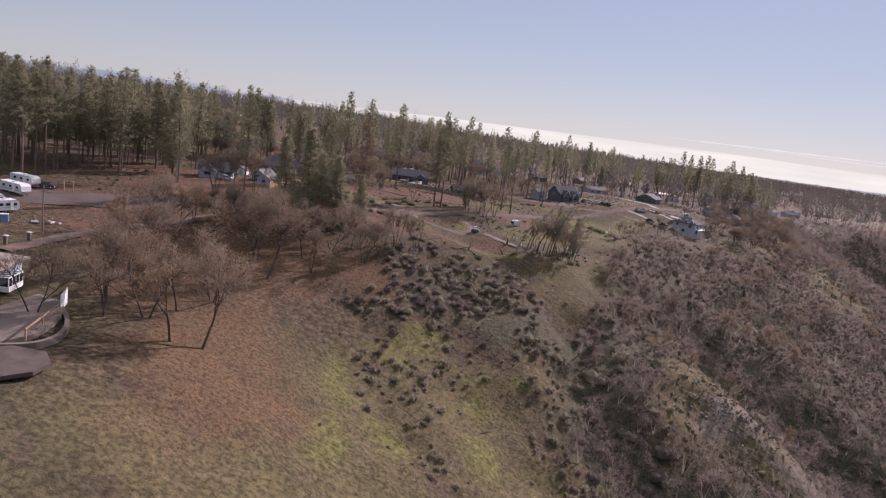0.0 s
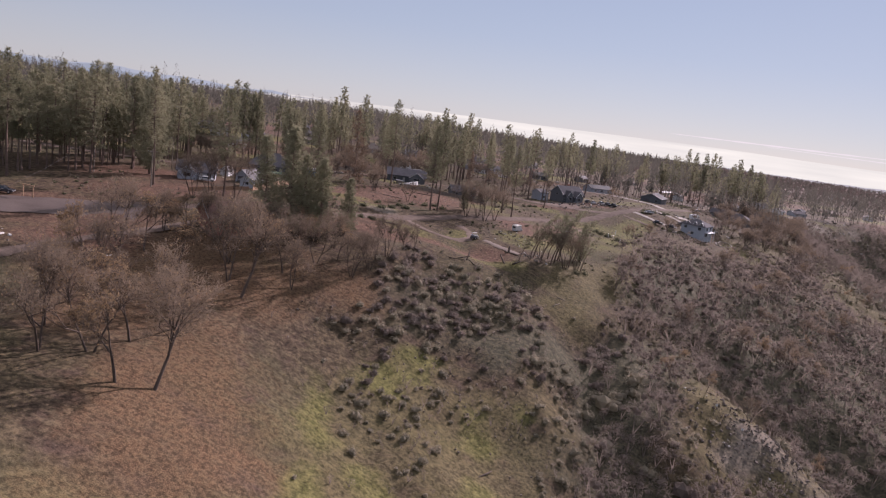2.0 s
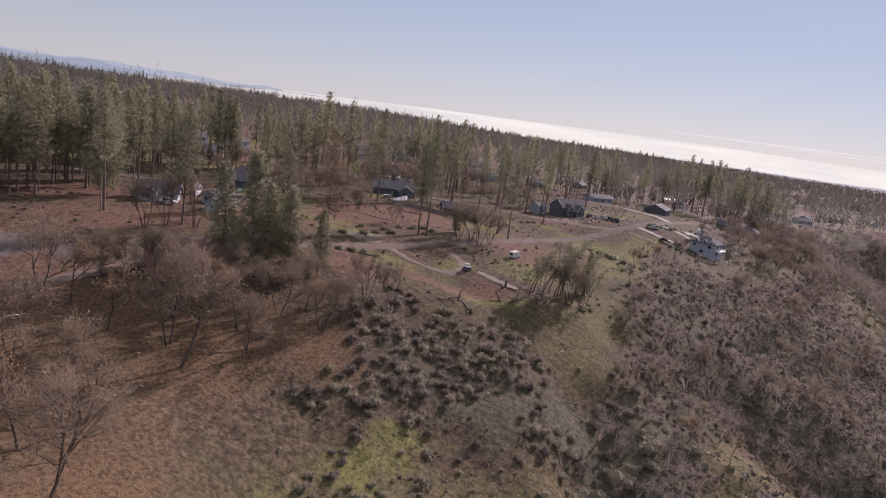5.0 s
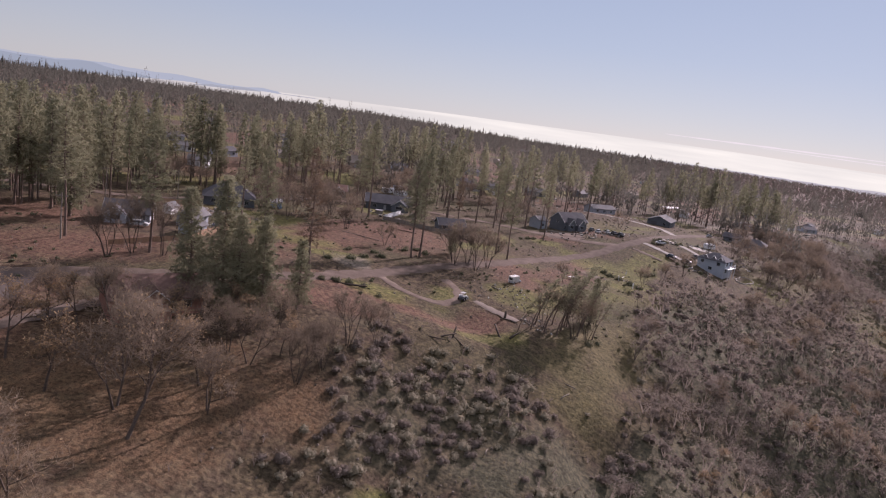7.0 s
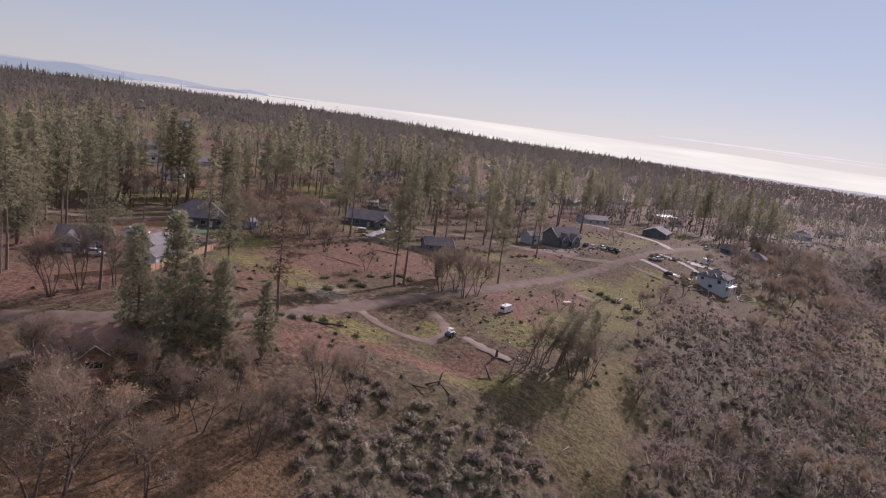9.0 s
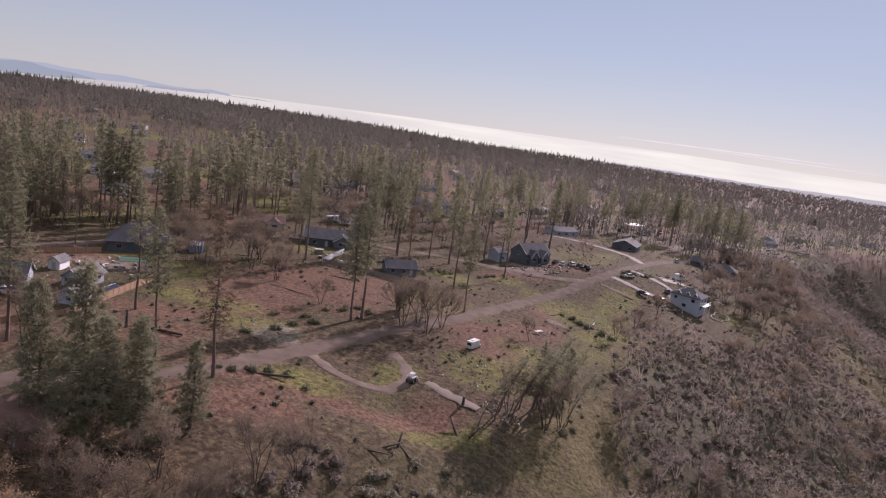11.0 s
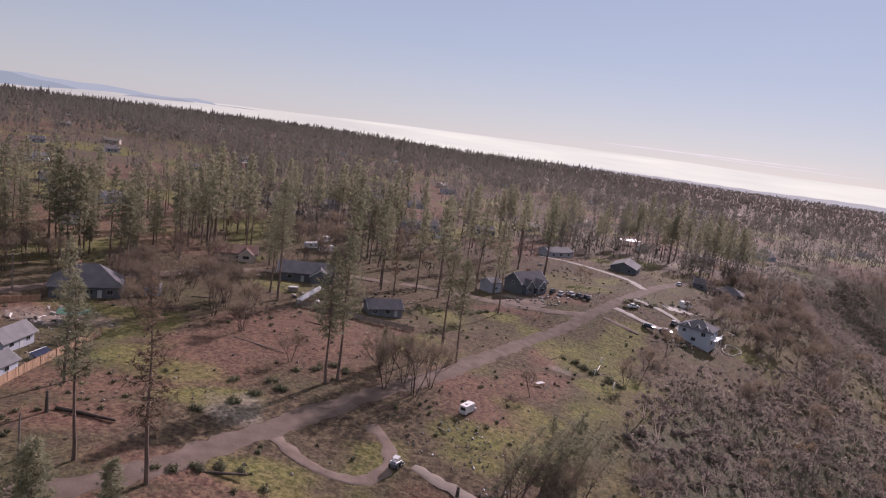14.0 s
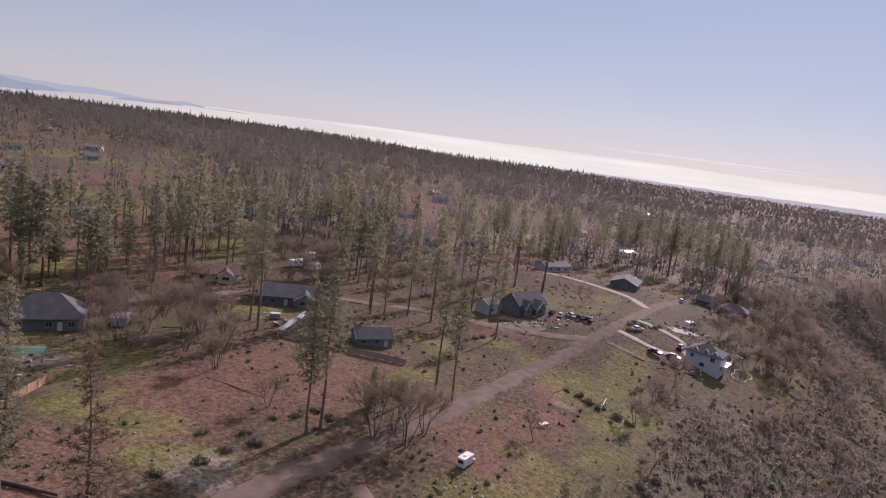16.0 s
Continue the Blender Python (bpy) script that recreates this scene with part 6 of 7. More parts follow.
def trailer(label, x, y, turn, length=7.0, tall=2.7, name="travel_trailer"):
    root = new(name)
    root.matrix_basis = pose(x, y, float(height(x, y)) + 0.22, 0, 0, turn)
    L, W = length / 2, 1.2
    part("body", Shape().prism([(-L, 0.7), (-L + 0.25, 0.5), (L - 0.5, 0.5), (L, 1.0), (L - 0.15, tall - 0.5), (L - 0.7, tall), (-L + 0.2, tall), (-L, tall - 0.25)], -W, W, "y"), MAT_WHITE, root)
    for g in (-1, 1):
        for wx, ww in ((-L * 0.55, 1.0), (0.1, 0.8), (L * 0.62, 0.7)):
            part("window", Shape().box(wx - ww / 2, wx + ww / 2, min(g * W, g * (W + 0.03)), max(g * W, g * (W + 0.03)), 1.5, 2.05), MAT_GLASS, root)
        part("stripe", Shape().box(-L + 0.3, L - 0.8, min(g * W, g * (W + 0.015)), max(g * W, g * (W + 0.015)), 1.0, 1.16), MAT_GREY, root)
    part("door", Shape().box(L * 0.22, L * 0.22 + 0.7, -W - 0.03, -W, 0.6, 2.4), MAT_TRIM, root)
    part("roof_vent", Shape().box(-0.4, 0.4, -0.35, 0.35, tall, tall + 0.25), MAT_TRIM, root)
    for g in (-1, 1):
        t = part("wheel", Shape().wheel(-0.3, g * 1.02, 0.28, 0.34, 0.22), MAT_RUBBER, root)
        part("rim", Shape().wheel(-0.3, g * 1.045, 0.28, 0.2, 0.2, 8), MAT_STEEL, t)
    part("drawbar", Shape().box(L - 0.3, L + 1.0, -0.08, 0.08, 0.4, 0.52), MAT_STEEL, root)
    return tagged(root, label, "trailer", "parked trailers")


for lab_, tx_, ty_, tt_, tl_ in [("white travel trailer with a slanted nose on the paved yard", -99.5, 161.5, -25, 8.5), ("white travel trailer parked beside pines", -103.5, 172, -22, 8.0), ("white box trailer behind the fence", -90, 143, 60, 5.0), ("white box trailer beside another", -95, 146, 60, 5.0),
                                 ("white camp trailer on a burnt lot", 133, 357, 15, 4.6), ("white motorhome on a far lot", -16.5, 380, 40, 8.0), ("white travel trailer on a far lot", -11, 377, 40, 6.5), ("tan camp trailer on a far lot", -13.5, 397, 30, 4.5)]:
    trailer(lab_, tx_, ty_, tt_, tl_)

truck = new("camper_truck")
truck.matrix_basis = pose(29.2, 234.2, float(height(29.2, 234.2)) + 0.15, 0, 0, 52) @ Matrix.Scale(0.76, 4)
part("body", Shape().prism([(-2.9, 0.45), (2.9, 0.45), (2.9, 0.95), (1.8, 1.1), (1.3, 1.75), (0.3, 1.8), (0.3, 1.1), (-2.9, 1.1)], -0.95, 0.95, "y"), PAINTS[0], truck)
part("camper_box", Shape().prism([(-3.0, 1.1), (0.4, 1.1), (0.4, 1.8), (1.4, 1.9), (1.5, 2.7), (-3.0, 2.75)], -1.05, 1.05, "y"), MAT_PALE, truck, "white camper box on the truck bed")
part("rear_window", Shape().box(-3.04, -3.0, -0.7, 0.7, 1.5, 2.3), MAT_GLASS, truck)
part("windscreen", Shape().prism([(1.32, 1.72), (1.82, 1.13), (1.86, 1.16), (1.36, 1.75)], -0.8, 0.8, "y"), MAT_GLASS, truck)
part("roof_vent", Shape().box(-1.4, -0.7, -0.35, 0.35, 2.73, 3.05), MAT_TRIM, truck)
for wx in (-1.7, 1.9):
    for wy in (-0.85, 0.85):
        t_ = part("wheel", Shape().wheel(wx, wy, 0.38, 0.4, 0.26), MAT_RUBBER, truck)
        part("rim", Shape().wheel(wx, wy * 1.02, 0.38, 0.23, 0.26, 8), MAT_STEEL, t_)
tagged(truck, "white camper truck parked on rough red ground", "truck")

loader = new("skid_steer_loader")
loader.matrix_basis = pose(14.0, 210.0, float(height(14, 210)) + 0.22, 0, 0, 60) @ Matrix.Scale(0.85, 4)
part("body", Shape().prism([(-1.4, 0.4), (0.8, 0.4), (0.9, 0.9), (0.5, 1.1), (-1.0, 1.3), (-1.5, 1.1)], -0.55, 0.55, "y"), MAT_SLATE, loader)
cage = Shape()
for cx_ in (-0.6, 0.55):
    for cy_ in (-0.5, 0.5):
        cage.box(cx_ - 0.05, cx_ + 0.05, cy_ - 0.05, cy_ + 0.05, 1.0, 2.0)
part("cab_roof", cage.box(-0.75, 0.7, -0.6, 0.6, 2.0, 2.1), MAT_FRAME, loader, "pale cab frame with flat roof")
for g in (-1, 1):
    part("lift_arm", Shape().prism([(-1.4, 1.3), (-1.3, 1.55), (1.0, 1.3), (1.7, 0.4), (1.55, 0.35), (0.9, 1.1)], g * 0.68 - 0.07, g * 0.68 + 0.07, "y"), MAT_TRIM, loader)
    for wx in (-0.85, 0.55):
        t_ = part("wheel", Shape().wheel(wx, g * 0.78, 0.4, 0.42, 0.3), MAT_RUBBER, loader)
        part("rim", Shape().wheel(wx, g * 0.8, 0.4, 0.22, 0.3, 8), MAT_STEEL, t_)
part("bucket", Shape().prism([(1.5, 0.1), (2.2, 0.05), (2.25, 0.1), (1.7, 0.3), (1.65, 0.75), (1.5, 0.75)], -0.95, 0.95, "y"), MAT_STEEL, loader)
tagged(loader, "small skid-steer loader with pale frame on the gravel loop", "loader")

# ---- fences, walls, poles ----


def fence(label, line, tall, material, gap=2.4, category="fence"):
    """Posts, two rails a bay and single boards, each one a part."""
    root = new("fence")
    ox, oy, oz = line[0][0], line[0][1], float(height(*line[0]))
    root.matrix_basis = pose(ox, oy, oz)
    post = part("post", Shape().box(-0.07, 0.07, -0.07, 0.07, -0.3, tall + 0.12), material, root)
    board = part("board", Shape().box(-0.14, 0.14, -0.015, 0.015, 0.08, tall), material, root)
    fresh = {"post": post, "board": board}

    def put(name, mesh, m):
        ob = fresh.pop(name, None) or new(name, mesh)
        ob.parent, ob.matrix_basis = root, m

    for (ax, ay), (bx, by) in zip(line[:-1], line[1:]):
        k = max(1, round(math.hypot(bx - ax, by - ay) / gap))
        turn = math.degrees(math.atan2(by - ay, bx - ax))
        step = math.hypot(bx - ax, by - ay) / k
        for j in range(k):
            x, y = ax + (bx - ax) * j / k, ay + (by - ay) * j / k
            z, z2 = float(height(x, y)), float(height(ax + (bx - ax) * (j + 1) / k, ay + (by - ay) * (j + 1) / k))
            tilt = math.degrees(math.atan2(z2 - z, step))
            put("post", post.data, pose(x - ox, y - oy, z - oz, 0, 0, turn))
            n = max(4, int(step / 0.3))
            for b in range(n):
                u = (b + 0.5) / n
                put("board", board.data, pose(x + (bx - ax) * u / k - ox, y + (by - ay) * u / k - oy, z + (z2 - z) * u - oz + random.uniform(-0.03, 0.03), random.gauss(0, 0.6), random.gauss(0, 0.5), turn))
            for rz in (0.3, tall - 0.4):
                r = part("rail", Shape().box(0.07, step - 0.07, 0.016, 0.06, rz, rz + 0.1), material, root)
                r.matrix_basis = pose(x - ox, y - oy, z - oz, 0, -tilt, turn)
    return tagged(root, label, category)


random.seed(3)
fence("new tan wooden board fence round the cottages", [(-52, 213), (-51.6, 217), (-50.7, 226), (-48.8, 240), (-47.5, 248)], 1.8, MAT_WOOD)
fence("low tan board fence along the lane", [(-66, 201), (-53, 213)], 1.2, MAT_WOOD)
fence("white vinyl fence beside the dark-roofed house", [(-12.2, 288), (-7.3, 310)], 1.7, MAT_WHITE)
fence("grey board fence behind the red field", [(-12.2, 288), (-2, 284), (6, 281), (20, 279)], 1.5, MAT_GREYWOOD)
fence("orange-brown board fence on the far side of the yard", [(-82, 262), (-74, 266), (-70, 270)], 1.6, MAT_WOOD)


def pole(label, x, y, tall, turn=0, arms=True):
    root = new("utility_pole")
    root.matrix_basis = pose(x, y, float(height(x, y)), 0, 0, turn)
    p = Soup()
    p.tube([Vector((0, 0, -0.5)), Vector((0, 0, tall * 0.5)), Vector((0.05, 0, tall))], [0.19, 0.16, 0.12], 8)
    part("pole", p, MAT_GREYWOOD, root)
    if arms:
        part("crossarm", Shape().box(-1.2, 1.2, -0.06, 0.06, tall - 0.9, tall - 0.76), MAT_GREYWOOD, root)
        for k in (-1.1, -0.4, 1.1):
            part("insulator", Shape().box(k - 0.05, k + 0.05, -0.05, 0.05, tall - 0.76, tall - 0.55), MAT_STEEL, root)
    return tagged(root, label, "utility pole", "utility poles")


POLES = [(-76, 133, 9.5, 40, True), (-100, 216, 11, 30, True), (-90.5, 250, 11, 30, True), (-37, 194, 6.5, 0, False), (-77, 202, 10.5, 20, True), (-79, 275, 10, 30, True), (-111, 310, 11, 20, True)]
for x_, y_, t_, r_, a_ in POLES:
    pole("weathered wooden utility pole with crossarm" if a_ else "cut-off wooden pole beside the road", x_, y_, t_, r_, a_)


MAT_DARKWIRE = surface("weathered_cable", (0.06, 0.055, 0.05), (0.10, 0.09, 0.085), 1.0, 0.8)


def wire(a, b, sag=1.2):
    s = Soup()
    za, zb = float(height(a[0], a[1])) + a[2], float(height(b[0], b[1])) + b[2]
    pts = [Vector((a[0] + (b[0] - a[0]) * k / 12, a[1] + (b[1] - a[1]) * k / 12, za + (zb - za) * k / 12 - sag * 4 * (k / 12) * (1 - k / 12))) for k in range(13)]
    s.tube(pts, [0.02] * 13, 3)
    tagged(mesh_object("power_line", s.v, s.f, MAT_DARKWIRE), "thin sagging power line between poles", "power line")


for a_, b_ in (((-76, 133, 9.2), (-100, 216, 10.4)), ((-100, 216, 10.4), (-90.5, 250, 10.4)), ((-90.5, 250, 10.4), (-79, 275, 9.4)), ((-77, 202, 9.8), (-100, 216, 10.4)), ((-150, 190, 11), (-100, 216, 10.4)), ((-79, 275, 9.4), (-40, 312, 10))):
    wire(a_, b_)

# patio of the bungalow
def slab(name, label, pts, thick, material, lift=0.15, category="terrace"):
    cx, cy = sum(p[0] for p in pts) / len(pts), sum(p[1] for p in pts) / len(pts)
    z = max(float(height(*p)) for p in pts) + lift
    s = Shape()
    n = len(pts)
    s.v = [(x, y, z - thick) for x, y in pts] + [(x, y, z) for x, y in pts]
    s.f = [tuple(range(n))[::-1], tuple(range(n, 2 * n))] + [(j, (j + 1) % n, n + (j + 1) % n, n + j) for j in range(n)]
    return tagged(part(name, s, material, None, label), label, category)


slab("patio", "pale paved patio in front of the bungalow", [(-59, 86), (-56, 82), (-50, 80), (-48, 84), (-49, 92), (-52, 98), (-57, 100)], 1.2, MAT_PAD)
slab("deck", "round-cornered wooden deck below the patio", [(-52, 69), (-44, 70.5), (-41.5, 73), (-41.2, 76), (-43.5, 79), (-48, 79.5), (-54, 77)], 0.5, MAT_DECK, 0.4, "deck")
slab("firepit_terrace", "round paved spot on the deck", [(-46 + 1.9 * math.cos(k * 0.5236), 74.5 + 1.9 * math.sin(k * 0.5236)) for k in range(12)], 0.3, MAT_STONE, 0.55)


def curved_wall(label, pts, tall, thick, material):
    P = np.array(pts, float)
    for _ in range(3):
        Q = [P[0]]
        for a, b in zip(P[:-1], P[1:]):
            Q += [a * 0.75 + b * 0.25, a * 0.25 + b * 0.75]
        P = np.array(Q + [P[-1]])
    T = np.gradient(P, axis=0)
    T /= np.linalg.norm(T, axis=1)[:, None]
    N = np.stack([-T[:, 1], T[:, 0]], 1) * thick / 2
    V, F = [], []
    for p, n in zip(P, N):
        z = float(height(*p))
        V += [(*(p + n), z - 0.8), (*(p + n), z + tall), (*(p - n), z + tall), (*(p - n), z - 0.8)]
    for k in range(len(P) - 1):
        F += [(k * 4 + j, k * 4 + j + 1, k * 4 + 5 + j, k * 4 + 4 + j) for j in range(3)]
    F += [(0, 1, 2, 3), tuple(4 * len(P) - 4 + j for j in range(4))]
    s = Shape()
    s.v, s.f = V, F
    return tagged(part("garden_wall", s, material, None), label, "wall")


curved_wall("curved pale stone retaining wall below the patio", [(-56, 76), (-50, 78.5), (-46.5, 81), (-45.6, 84), (-46, 87.5), (-47.8, 91.5), (-51, 95.6)], 0.9, 0.6, MAT_PAD)
curved_wall("low white pool edge in the garden", [(131.6, 320.5), (132.2, 324), (134.6, 325.2), (136, 328.6), (139.5, 329.6), (141.6, 327.4), (140.4, 324.2), (137, 322.4), (134.8, 319.6), (131.6, 320.5)], 0.25, 0.3, MAT_CONCRETE)
screen = new("garden_screen")
screen.matrix_basis = pose(-51.6, 97.2, float(height(-51.6, 97.2)), 0, 0, 108)
part("panel", Shape().box(-1.9, 1.9, -0.05, 0.05, 0.2, 2.6), MAT_WHITE, screen)
for k_ in (-1.95, 0, 1.95):
    part("post", Shape().box(k_ - 0.08, k_ + 0.08, -0.08, 0.08, -0.4, 2.7), MAT_TRIM, screen)
tagged(screen, "pale board garden screen at the patio's end", "screen")
perg = new("pergola")
perg.matrix_basis = pose(-49, 87.5, float(height(-49, 87.5)), 0, 0, 100)
part("beam", Shape().box(-5.4, 5.4, -0.08, 0.08, 2.0, 2.2), MAT_WOOD, perg)
for k_ in (-5.3, 0.0, 5.3):
    part("post", Shape().box(k_ - 0.08, k_ + 0.08, -0.08, 0.08, -0.6, 2.0), MAT_WOOD, perg)
tagged(perg, "open timber pergola over the patio wall", "pergola")
swing = new("gateway")
swing.matrix_basis = pose(-92.5, 172, float(height(-92.5, 172)) + 0.15, 0, 0, -15)
for k_ in (-1.4, 1.4):
    part("post", Shape().box(k_ - 0.1, k_ + 0.1, -0.1, 0.1, -0.3, 2.5), MAT_WOOD, swing)
part("beam", Shape().box(-1.7, 1.7, -0.12, 0.12, 2.5, 2.75), MAT_WOOD, swing)
tagged(swing, "bare wooden gateway on red ground", "gateway")
bin_ = new("waste_bin")
bin_.matrix_basis = pose(-85.5, 136, float(height(-85.5, 136)), 0, 0, 30)
part("body", Shape().box(-0.7, 0.7, -0.6, 0.6, 0, 1.6, 0.08), MAT_BLUEBIN, bin_)
part("lid", Shape().box(-0.75, 0.75, -0.65, 0.65, 1.6, 1.7), MAT_WHITE, bin_)
tagged(bin_, "blue bin with a white lid beside the yard", "bin")
for k_, (gx, gy) in enumerate(((-75.7, 121.2), (-74.2, 125.8))):
    g = new("gate_post")
    g.matrix_basis = pose(gx, gy, float(height(gx, gy)))
    part("post", Shape().box(-0.3, 0.3, -0.3, 0.3, -0.3, 1.7, 0.04), MAT_STONE, g)
    part("cap", Shape().box(-0.38, 0.38, -0.38, 0.38, 1.7, 1.85), MAT_PALE, g)
    tagged(g, "short stone gate post beside the drive", "post", "gate posts")

# fallen logs and stumps


def log(x, y, turn, length, r, material=None, tilt=0, label="fallen charred log on the ground"):
    s = Soup()
    s.tube([Vector((-length / 2, 0, 0)), Vector((-length * 0.1, 0.1, 0.05)), Vector((length / 2, 0, 0))], [r, r * 0.85, r * 0.6], 7)
    k = len(s.v)
    s.f += [tuple(range(7))[::-1], tuple(range(k - 7, k))]
    ob = tagged(part("log", s, material or MAT_LOG, None, "", True), label, "log", "fallen logs")
    ob.matrix_basis = pose(x, y, float(rough_height(x, y)) + r * 0.6, 0, tilt, turn)


random.seed(17)
log(-34.5, 208.5, -14, 10, 0.35)
log(-12, 198, 5, 8, 0.3)
log(26, 197, 60, 7, 0.25)
log(22, 196, 110, 6, 0.3, tilt=-30)
log(66, 213, -55, 9, 0.2, MAT_GREYWOOD, label="grey fallen trunk on the grassy slope")
log(63, 206, -40, 7, 0.15, MAT_GREYWOOD, label="grey fallen trunk on the grassy slope")
log(15, 117, 50, 5, 0.18)
log(-4, 272, 160, 9, 0.15)
log(-16, 252, -30, 14, 0.15, MAT_GREYWOOD, label="grey fallen trunk across the red field")
log(-58.5, 138, 30, 4, 0.1, MAT_WHITE, tilt=-8, label="pale plank leaning on the ground")
for k_ in range(26):
    lx, ly = random.uniform(-40, 150), random.uniform(195, 440)
    if float(rim_distance(np.array(lx), np.array(ly))) < -4 and clear_of_roads(lx, ly, 4):
        log(lx, ly, random.uniform(0, 180), random.uniform(2.5, 7), random.uniform(0.12, 0.3), random.choice((MAT_LOG, MAT_GREYWOOD)))
for sx, sy, st in [(-40.2, 208.5, 3.4), (-14, 262, 0.5), (-22, 270, 0.5), (-6, 258, 0.6), (-2, 276, 0.4), (24, 205, 1.8), (55, 262, 0.7), (90, 300, 0.6)]:
    s_ = Soup()
    s_.tube([Vector((0, 0, -0.3)), Vector((0, 0, 0.15)), Vector((0.03, 0.02, st))], [0.42, 0.32, 0.24], 8)
    s_.f.append(tuple(range(16, 24)))
    o_ = tagged(part("stump", s_, MAT_LOG, None, "", True), "charred tree stump standing in the open lot", "stump", "tree stumps")
    o_.matrix_basis = pose(sx, sy, float(rough_height(sx, sy)))


# loose stones, rubble and dead stalks
def pebble(s, c, r):
    k = len(s.v)
    rot = Euler((random.uniform(0, 6), random.uniform(0, 6), random.uniform(0, 6))).to_matrix()
    for d in ((1, 0, 0), (-1, 0, 0), (0, 1, 0), (0, -1, 0), (0, 0, 1), (0, 0, -1)):
        s.v.append(tuple(c + rot @ Vector(d) * r * random.uniform(0.6, 1.25)))
    s.f += [(k, k + 2, k + 4), (k + 2, k + 1, k + 4), (k + 1, k + 3, k + 4), (k + 3, k, k + 4), (k + 2, k, k + 5), (k + 1, k + 2, k + 5), (k + 3, k + 1, k + 5), (k, k + 3, k + 5)]


def scatter_stones():
    random.seed(51)
    s, w, rub = Soup(), Soup(), Soup()
    for _ in range(900):
        x, y = 80 + random.gauss(0, 11), 153 + random.gauss(0, 8)
        pebble(s if random.random() < 0.96 else w, Vector((x, y, float(rough_height(x, y)) + 0.1)), random.choice((0.12, 0.18, 0.28, 0.5)) * random.uniform(0.6, 1.2))
    for _ in range(260):
        x, y = random.gauss(12, 14), random.gauss(140, 10)
        pebble(s, Vector((x, y, float(rough_height(x, y)) + 0.05)), random.uniform(0.1, 0.3))
    for _ in range(1800):
        x, y = random.uniform(-60, 190), random.uniform(185, 470)
        if float(rim_distance(np.array(x), np.array(y))) < -3 and clear_of_roads(x, y, 3):
            pebble(s if random.random() < 0.8 else rub, Vector((x, y, float(rough_height(x, y)) + 0.05)), random.uniform(0.12, 0.45))
    for cx, cy, a, n in ((112, 315, 6, 40), (136, 350, 8, 50), (90, 348, 8, 40), (70, 338, 8, 60), (185, 386, 7, 60), (30, 205, 4, 60), (-77, 252, 7, 50), (-62, 255, 10, 70), (-84, 140, 6, 50), (200, 500, 40, 200), (270, 560, 60, 260), (120, 440, 20, 60), (-5, 380, 15, 50), (28, 222, 8, 80), (330, 620, 60, 160), (75, 275, 3, 16)):
        for _ in range(n):
            x, y = cx + random.gauss(0, a * 0.6), cy + random.gauss(0, a * 0.6)
            pebble(random.choice((rub, w, s, rub)), Vector((x, y, float(rough_height(x, y)) + 0.05)), random.uniform(0.12, 0.4) * (1.8 if y > 480 else 1))
    tagged(mesh_object("stones", s.v, s.f, MAT_STONE), "loose brown stones strewn on bare slopes and lots", "stones", kind="stuff")
    tagged(mesh_object("pale_stones", w.v, w.f, MAT_PALE), "pale broken rocks and rubble", "stones", kind="stuff")
    tagged(mesh_object("rubble", rub.v, rub.f, MAT_GREYWOOD), "scattered building rubble and debris", "rubble", kind="stuff")


scatter_stones()

# ---- small things on the lots ----
random.seed(29)
log(11.5, 185.5, 70, 4.5, 0.28, tilt=-58, label="leaning burnt snag on the slope edge")
log(9.5, 184, 20, 5.5, 0.2, tilt=-14, label="fallen charred trunk at the slope edge")
log(13, 184, 120, 5, 0.16, tilt=-10, label="fallen charred trunk at the slope edge")
log(72.9, 281.4, 62, 9.5, 0.12, MAT_PALE, label="long pale plank beside the hedge")
log(7, 182, -10, 6, 0.15)
for k_ in range(14):
    lx, ly = random.uniform(-5, 40), random.uniform(150, 186)
    log(lx, ly, random.uniform(0, 180), random.uniform(1.5, 4.0), random.uniform(0.06, 0.14), random.choice((MAT_LOG, MAT_GREYWOOD)), random.uniform(-12, 12), "dead branch lying in the brush")

table = new("garden_table")
table.matrix_basis = pose(50.2, 258.6, float(height(50.2, 258.6)), 0, 0, 30)
part("top", Shape().box(-1.3, 1.3, -0.55, 0.55, 0.78, 0.86), MAT_PALE, table)
for kx in (-1.1, 1.1):
    for ky in (-0.4, 0.4):
        part("leg", Shape().box(kx - 0.06, kx + 0.06, ky - 0.06, ky + 0.06, -0.2, 0.78), MAT_GREYWOOD, table)
tagged(table, "pale table standing on the red lot", "table")
for kx, ky in ((48.6, 260.2), (52.6, 259.4), (51.4, 256.6)):
    p_ = new("marker_post")
    p_.matrix_basis = pose(kx, ky, float(height(kx, ky)))
    part("post", Shape().box(-0.07, 0.07, -0.07, 0.07, -0.3, 1.5), MAT_PALE, p_)
    tagged(p_, "short pale marker post on the lot", "post", "marker posts")
for kx, ky in ((72.8, 268.4), (75.6, 287.0), (70.0, 276.0)):
    p_ = new("marker_post")
    p_.matrix_basis = pose(kx, ky, float(height(kx, ky)))
    part("post", Shape().box(-0.12, 0.12, -0.12, 0.12, -0.3, 1.6), MAT_TRIM, p_)
    tagged(p_, "white post at the edge of the slope", "post", "marker posts")

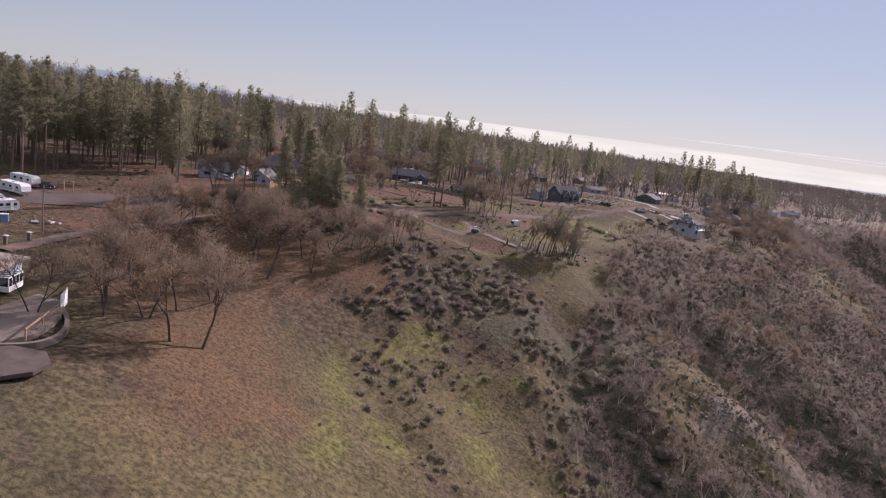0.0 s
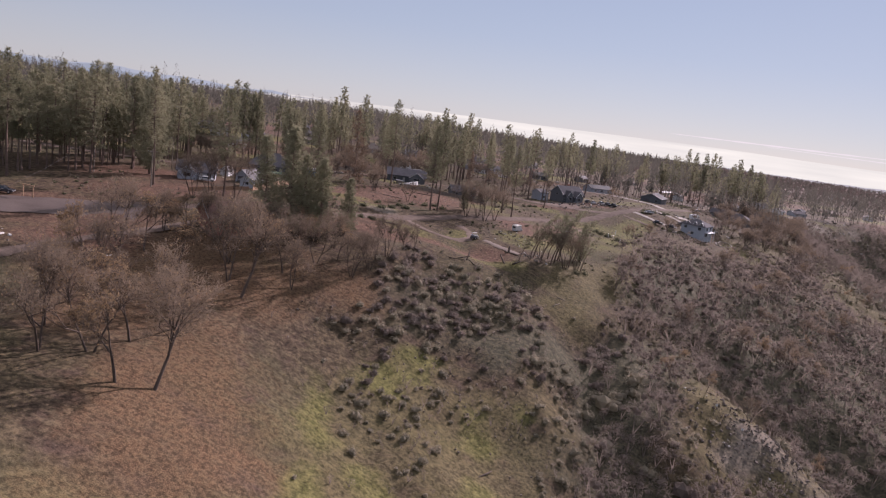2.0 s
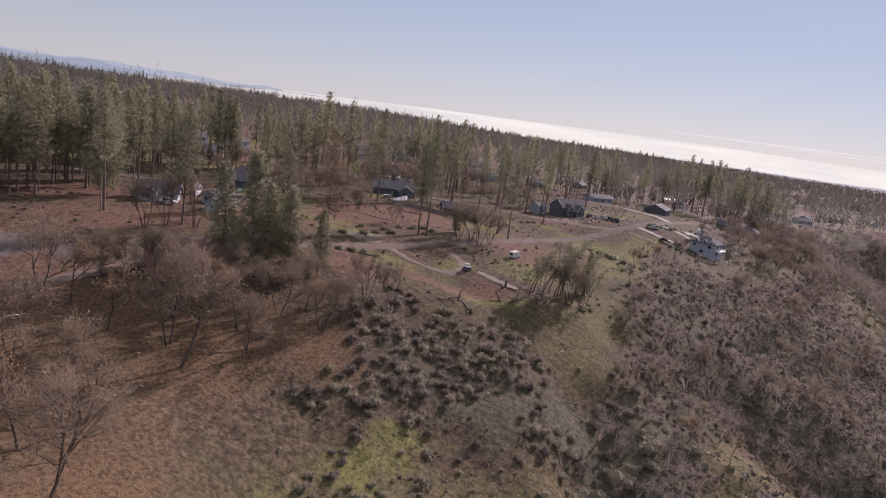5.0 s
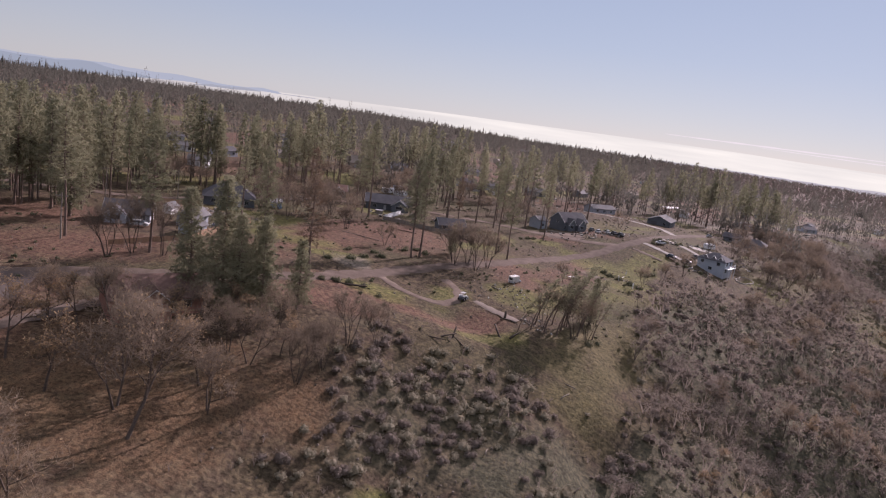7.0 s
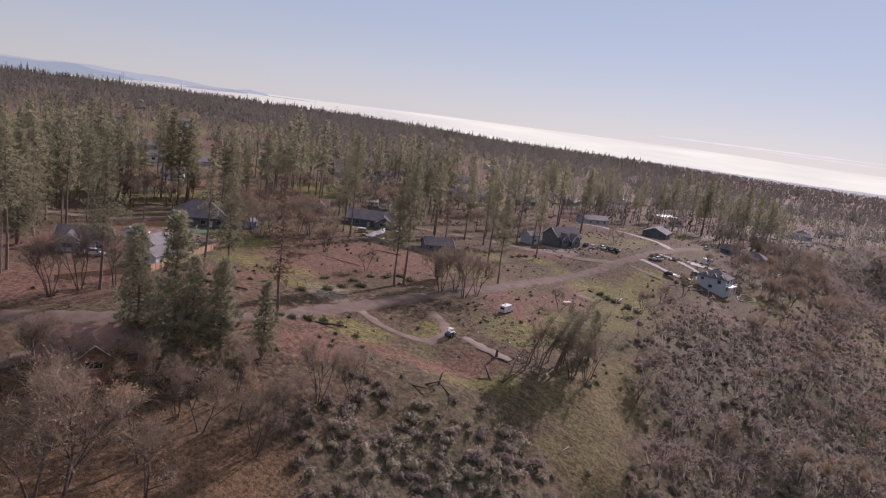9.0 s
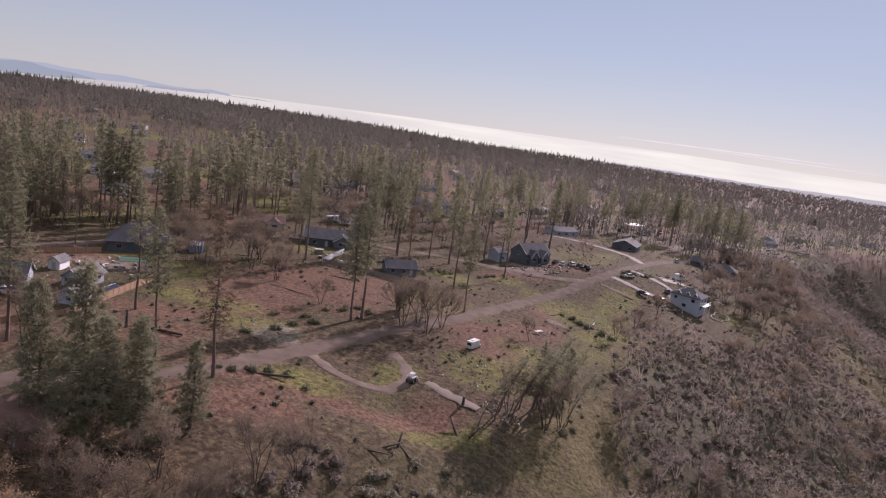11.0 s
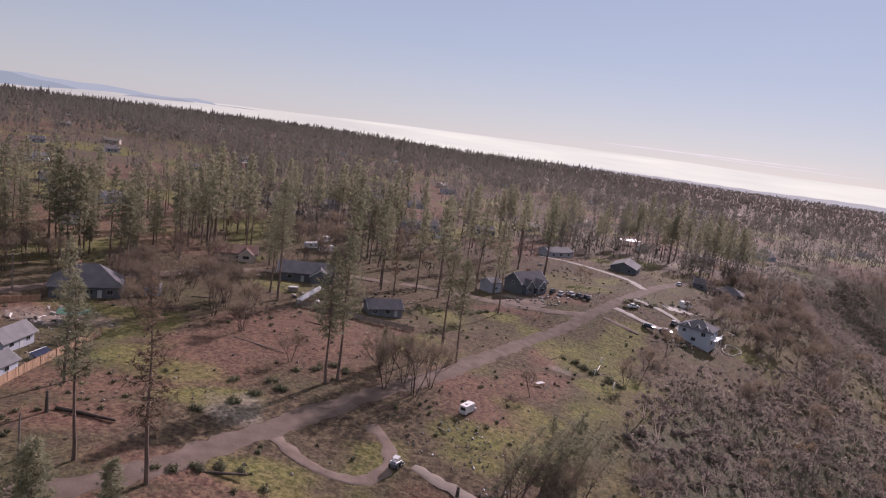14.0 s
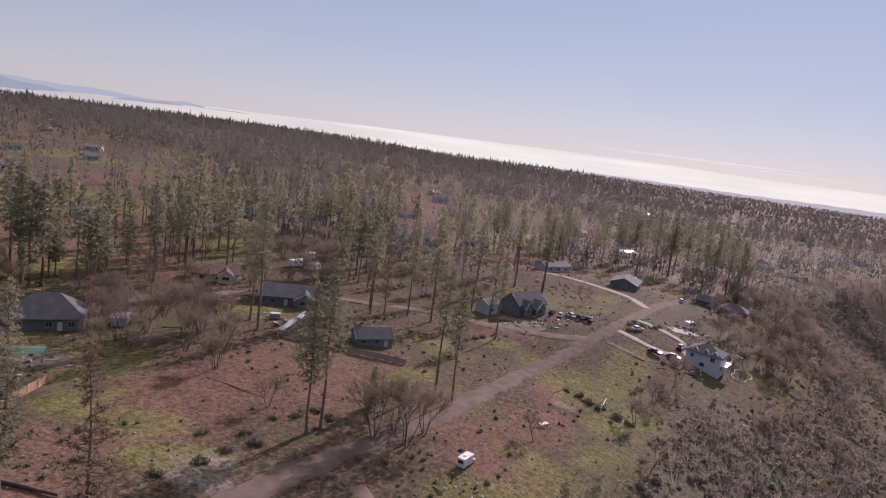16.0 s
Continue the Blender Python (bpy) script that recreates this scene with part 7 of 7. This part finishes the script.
shade_sail = new("shade_canopy")
shade_sail.matrix_basis = pose(-56.5, 256, float(height(-56.5, 256)), 0, 0, 15)
part("cloth", Shape().prism([(-2.2, 2.3), (0, 2.7), (2.2, 2.3), (2.2, 2.36), (0, 2.76), (-2.2, 2.36)], -3.2, 3.2), MAT_GREENCLOTH, shade_sail)
for kx in (-3.0, 3.0):
    for ky in (-2.1, 2.1):
        part("post", Shape().box(kx - 0.05, kx + 0.05, ky - 0.05, ky + 0.05, -0.2, 2.3), MAT_STEEL, shade_sail)
tagged(shade_sail, "green cloth canopy on thin posts in the yard", "canopy")

solar = new("solar_array")
solar.matrix_basis = pose(-52.2, 232.5, float(height(-52.2, 232.5)), 0, 0, 75)
for k_ in range(4):
    s_ = Shape()
    x0, x1 = -2.0 + k_ * 1.02, -1.04 + k_ * 1.02
    s_.v = [(x0, -0.9, 0.5), (x1, -0.9, 0.5), (x1, 0.8, 1.3), (x0, 0.8, 1.3), (x0, -0.9, 0.56), (x1, -0.9, 0.56), (x1, 0.8, 1.36), (x0, 0.8, 1.36)]
    s_.f = [(3, 2, 1, 0), (4, 5, 6, 7), (0, 1, 5, 4), (1, 2, 6, 5), (2, 3, 7, 6), (3, 0, 4, 7)]
    part("panel", s_, MAT_SOLAR, solar)
part("frame", Shape().box(-2.1, 2.1, -0.95, -0.88, -0.1, 0.58).box(-2.1, 2.1, 0.76, 0.84, -0.1, 1.38), MAT_TRIM, solar)
tagged(solar, "small white-framed solar array beside the fence", "solar array")

# planks, pallets and crates round the yards
for kx, ky, kt, kl in ((-66, 254, 20, 3.0), (-64, 257, 70, 2.4), (-70, 256, 110, 3.2), (-60, 252, 40, 2.0), (112.5, 313.5, 30, 2.5), (114, 316, 80, 2.0), (88, 345, 20, 2.6), (76, 341, 60, 2.2), (-81, 139, 30, 1.6), (-79, 141, 90, 1.4), (138, 353, 15, 3.6), (183, 388, 60, 3.4), (180, 391, 10, 2.6)):
    c_ = new("plank_stack")
    c_.matrix_basis = pose(kx, ky, float(height(kx, ky)), 0, 0, kt)
    for q in range(3):
        part("plank", Shape().box(-kl / 2, kl / 2 - 0.2 * q, -0.5 + 0.35 * q, -0.2 + 0.35 * q, 0, 0.25 + 0.1 * q), random.choice((MAT_PALE, MAT_GREYWOOD, MAT_WOOD)), c_)
    tagged(c_, "small stack of pale planks and boards in the yard", "planks", "plank stacks")
for kx, ky, kt in ((-15, 303.5, 15),):
    c_ = new("crate")
    c_.matrix_basis = pose(kx, ky, float(height(kx, ky)), 0, 0, kt)
    part("body", Shape().box(-1.3, 1.3, -0.7, 0.7, 0, 1.4, 0.05), MAT_GREYWOOD, c_)
    part("lid", Shape().box(-1.35, 1.35, -0.75, 0.75, 1.4, 1.5), MAT_FRAME, c_)
    tagged(c_, "grey wooden crate standing in the open lot", "crate")


def yard_debris():
    """Loose boards, boxes and scrap strewn round the yards."""
    random.seed(53)
    s = Shape()
    faces = [(3, 2, 1, 0), (4, 5, 6, 7), (0, 1, 5, 4), (1, 2, 6, 5), (2, 3, 7, 6), (3, 0, 4, 7)]
    for cx, cy, spread, count in ((72, 338, 7, 34), (84, 344, 5, 18), (112, 348, 6, 22), (128, 352, 6, 26), (112, 316, 5, 22), (140, 345, 7, 20), (180, 388, 7, 30), (190, 380, 6, 18), (95, 375, 12, 16),
                                  (60, 332, 6, 16), (-62, 256, 8, 30), (-10, 300, 8, 16), (2, 312, 8, 14), (-45, 318, 10, 20), (260, 556, 40, 60), (330, 566, 40, 50), (60, 470, 40, 40), (0, 520, 60, 50), (150, 560, 50, 40)):
        for _ in range(count):
            x, y = random.gauss(cx, spread * 0.6), random.gauss(cy, spread * 0.6)
            z, a = float(height(x, y)), random.uniform(0, 3.14)
            grow = 1.0 if cy < 430 else 1.8
            l, w, h = random.uniform(0.4, 1.6) * grow, random.uniform(0.15, 0.7) * grow, random.uniform(0.1, 0.6) * grow
            c, d, k = math.cos(a), math.sin(a), len(s.v)
            s.v += [(x + c * p * l / 2 - d * q * w / 2, y + d * p * l / 2 + c * q * w / 2, z + r) for r in (0.0, h) for p, q in ((-1, -1), (1, -1), (1, 1), (-1, 1))]
            s.f += [tuple(k + i for i in f) for f in faces]
    ob = tagged(part("yard_debris", s, MAT_DEBRIS, None), "loose boards, boxes and scrap strewn round the yards", "debris", kind="stuff")
    return ob


MAT_DEBRIS = foliage("mixed_scrap", (0.07, 0.06, 0.052), (0.20, 0.18, 0.16), (0.40, 0.375, 0.345), 0.9, 0.0, 1.0)
yard_debris()
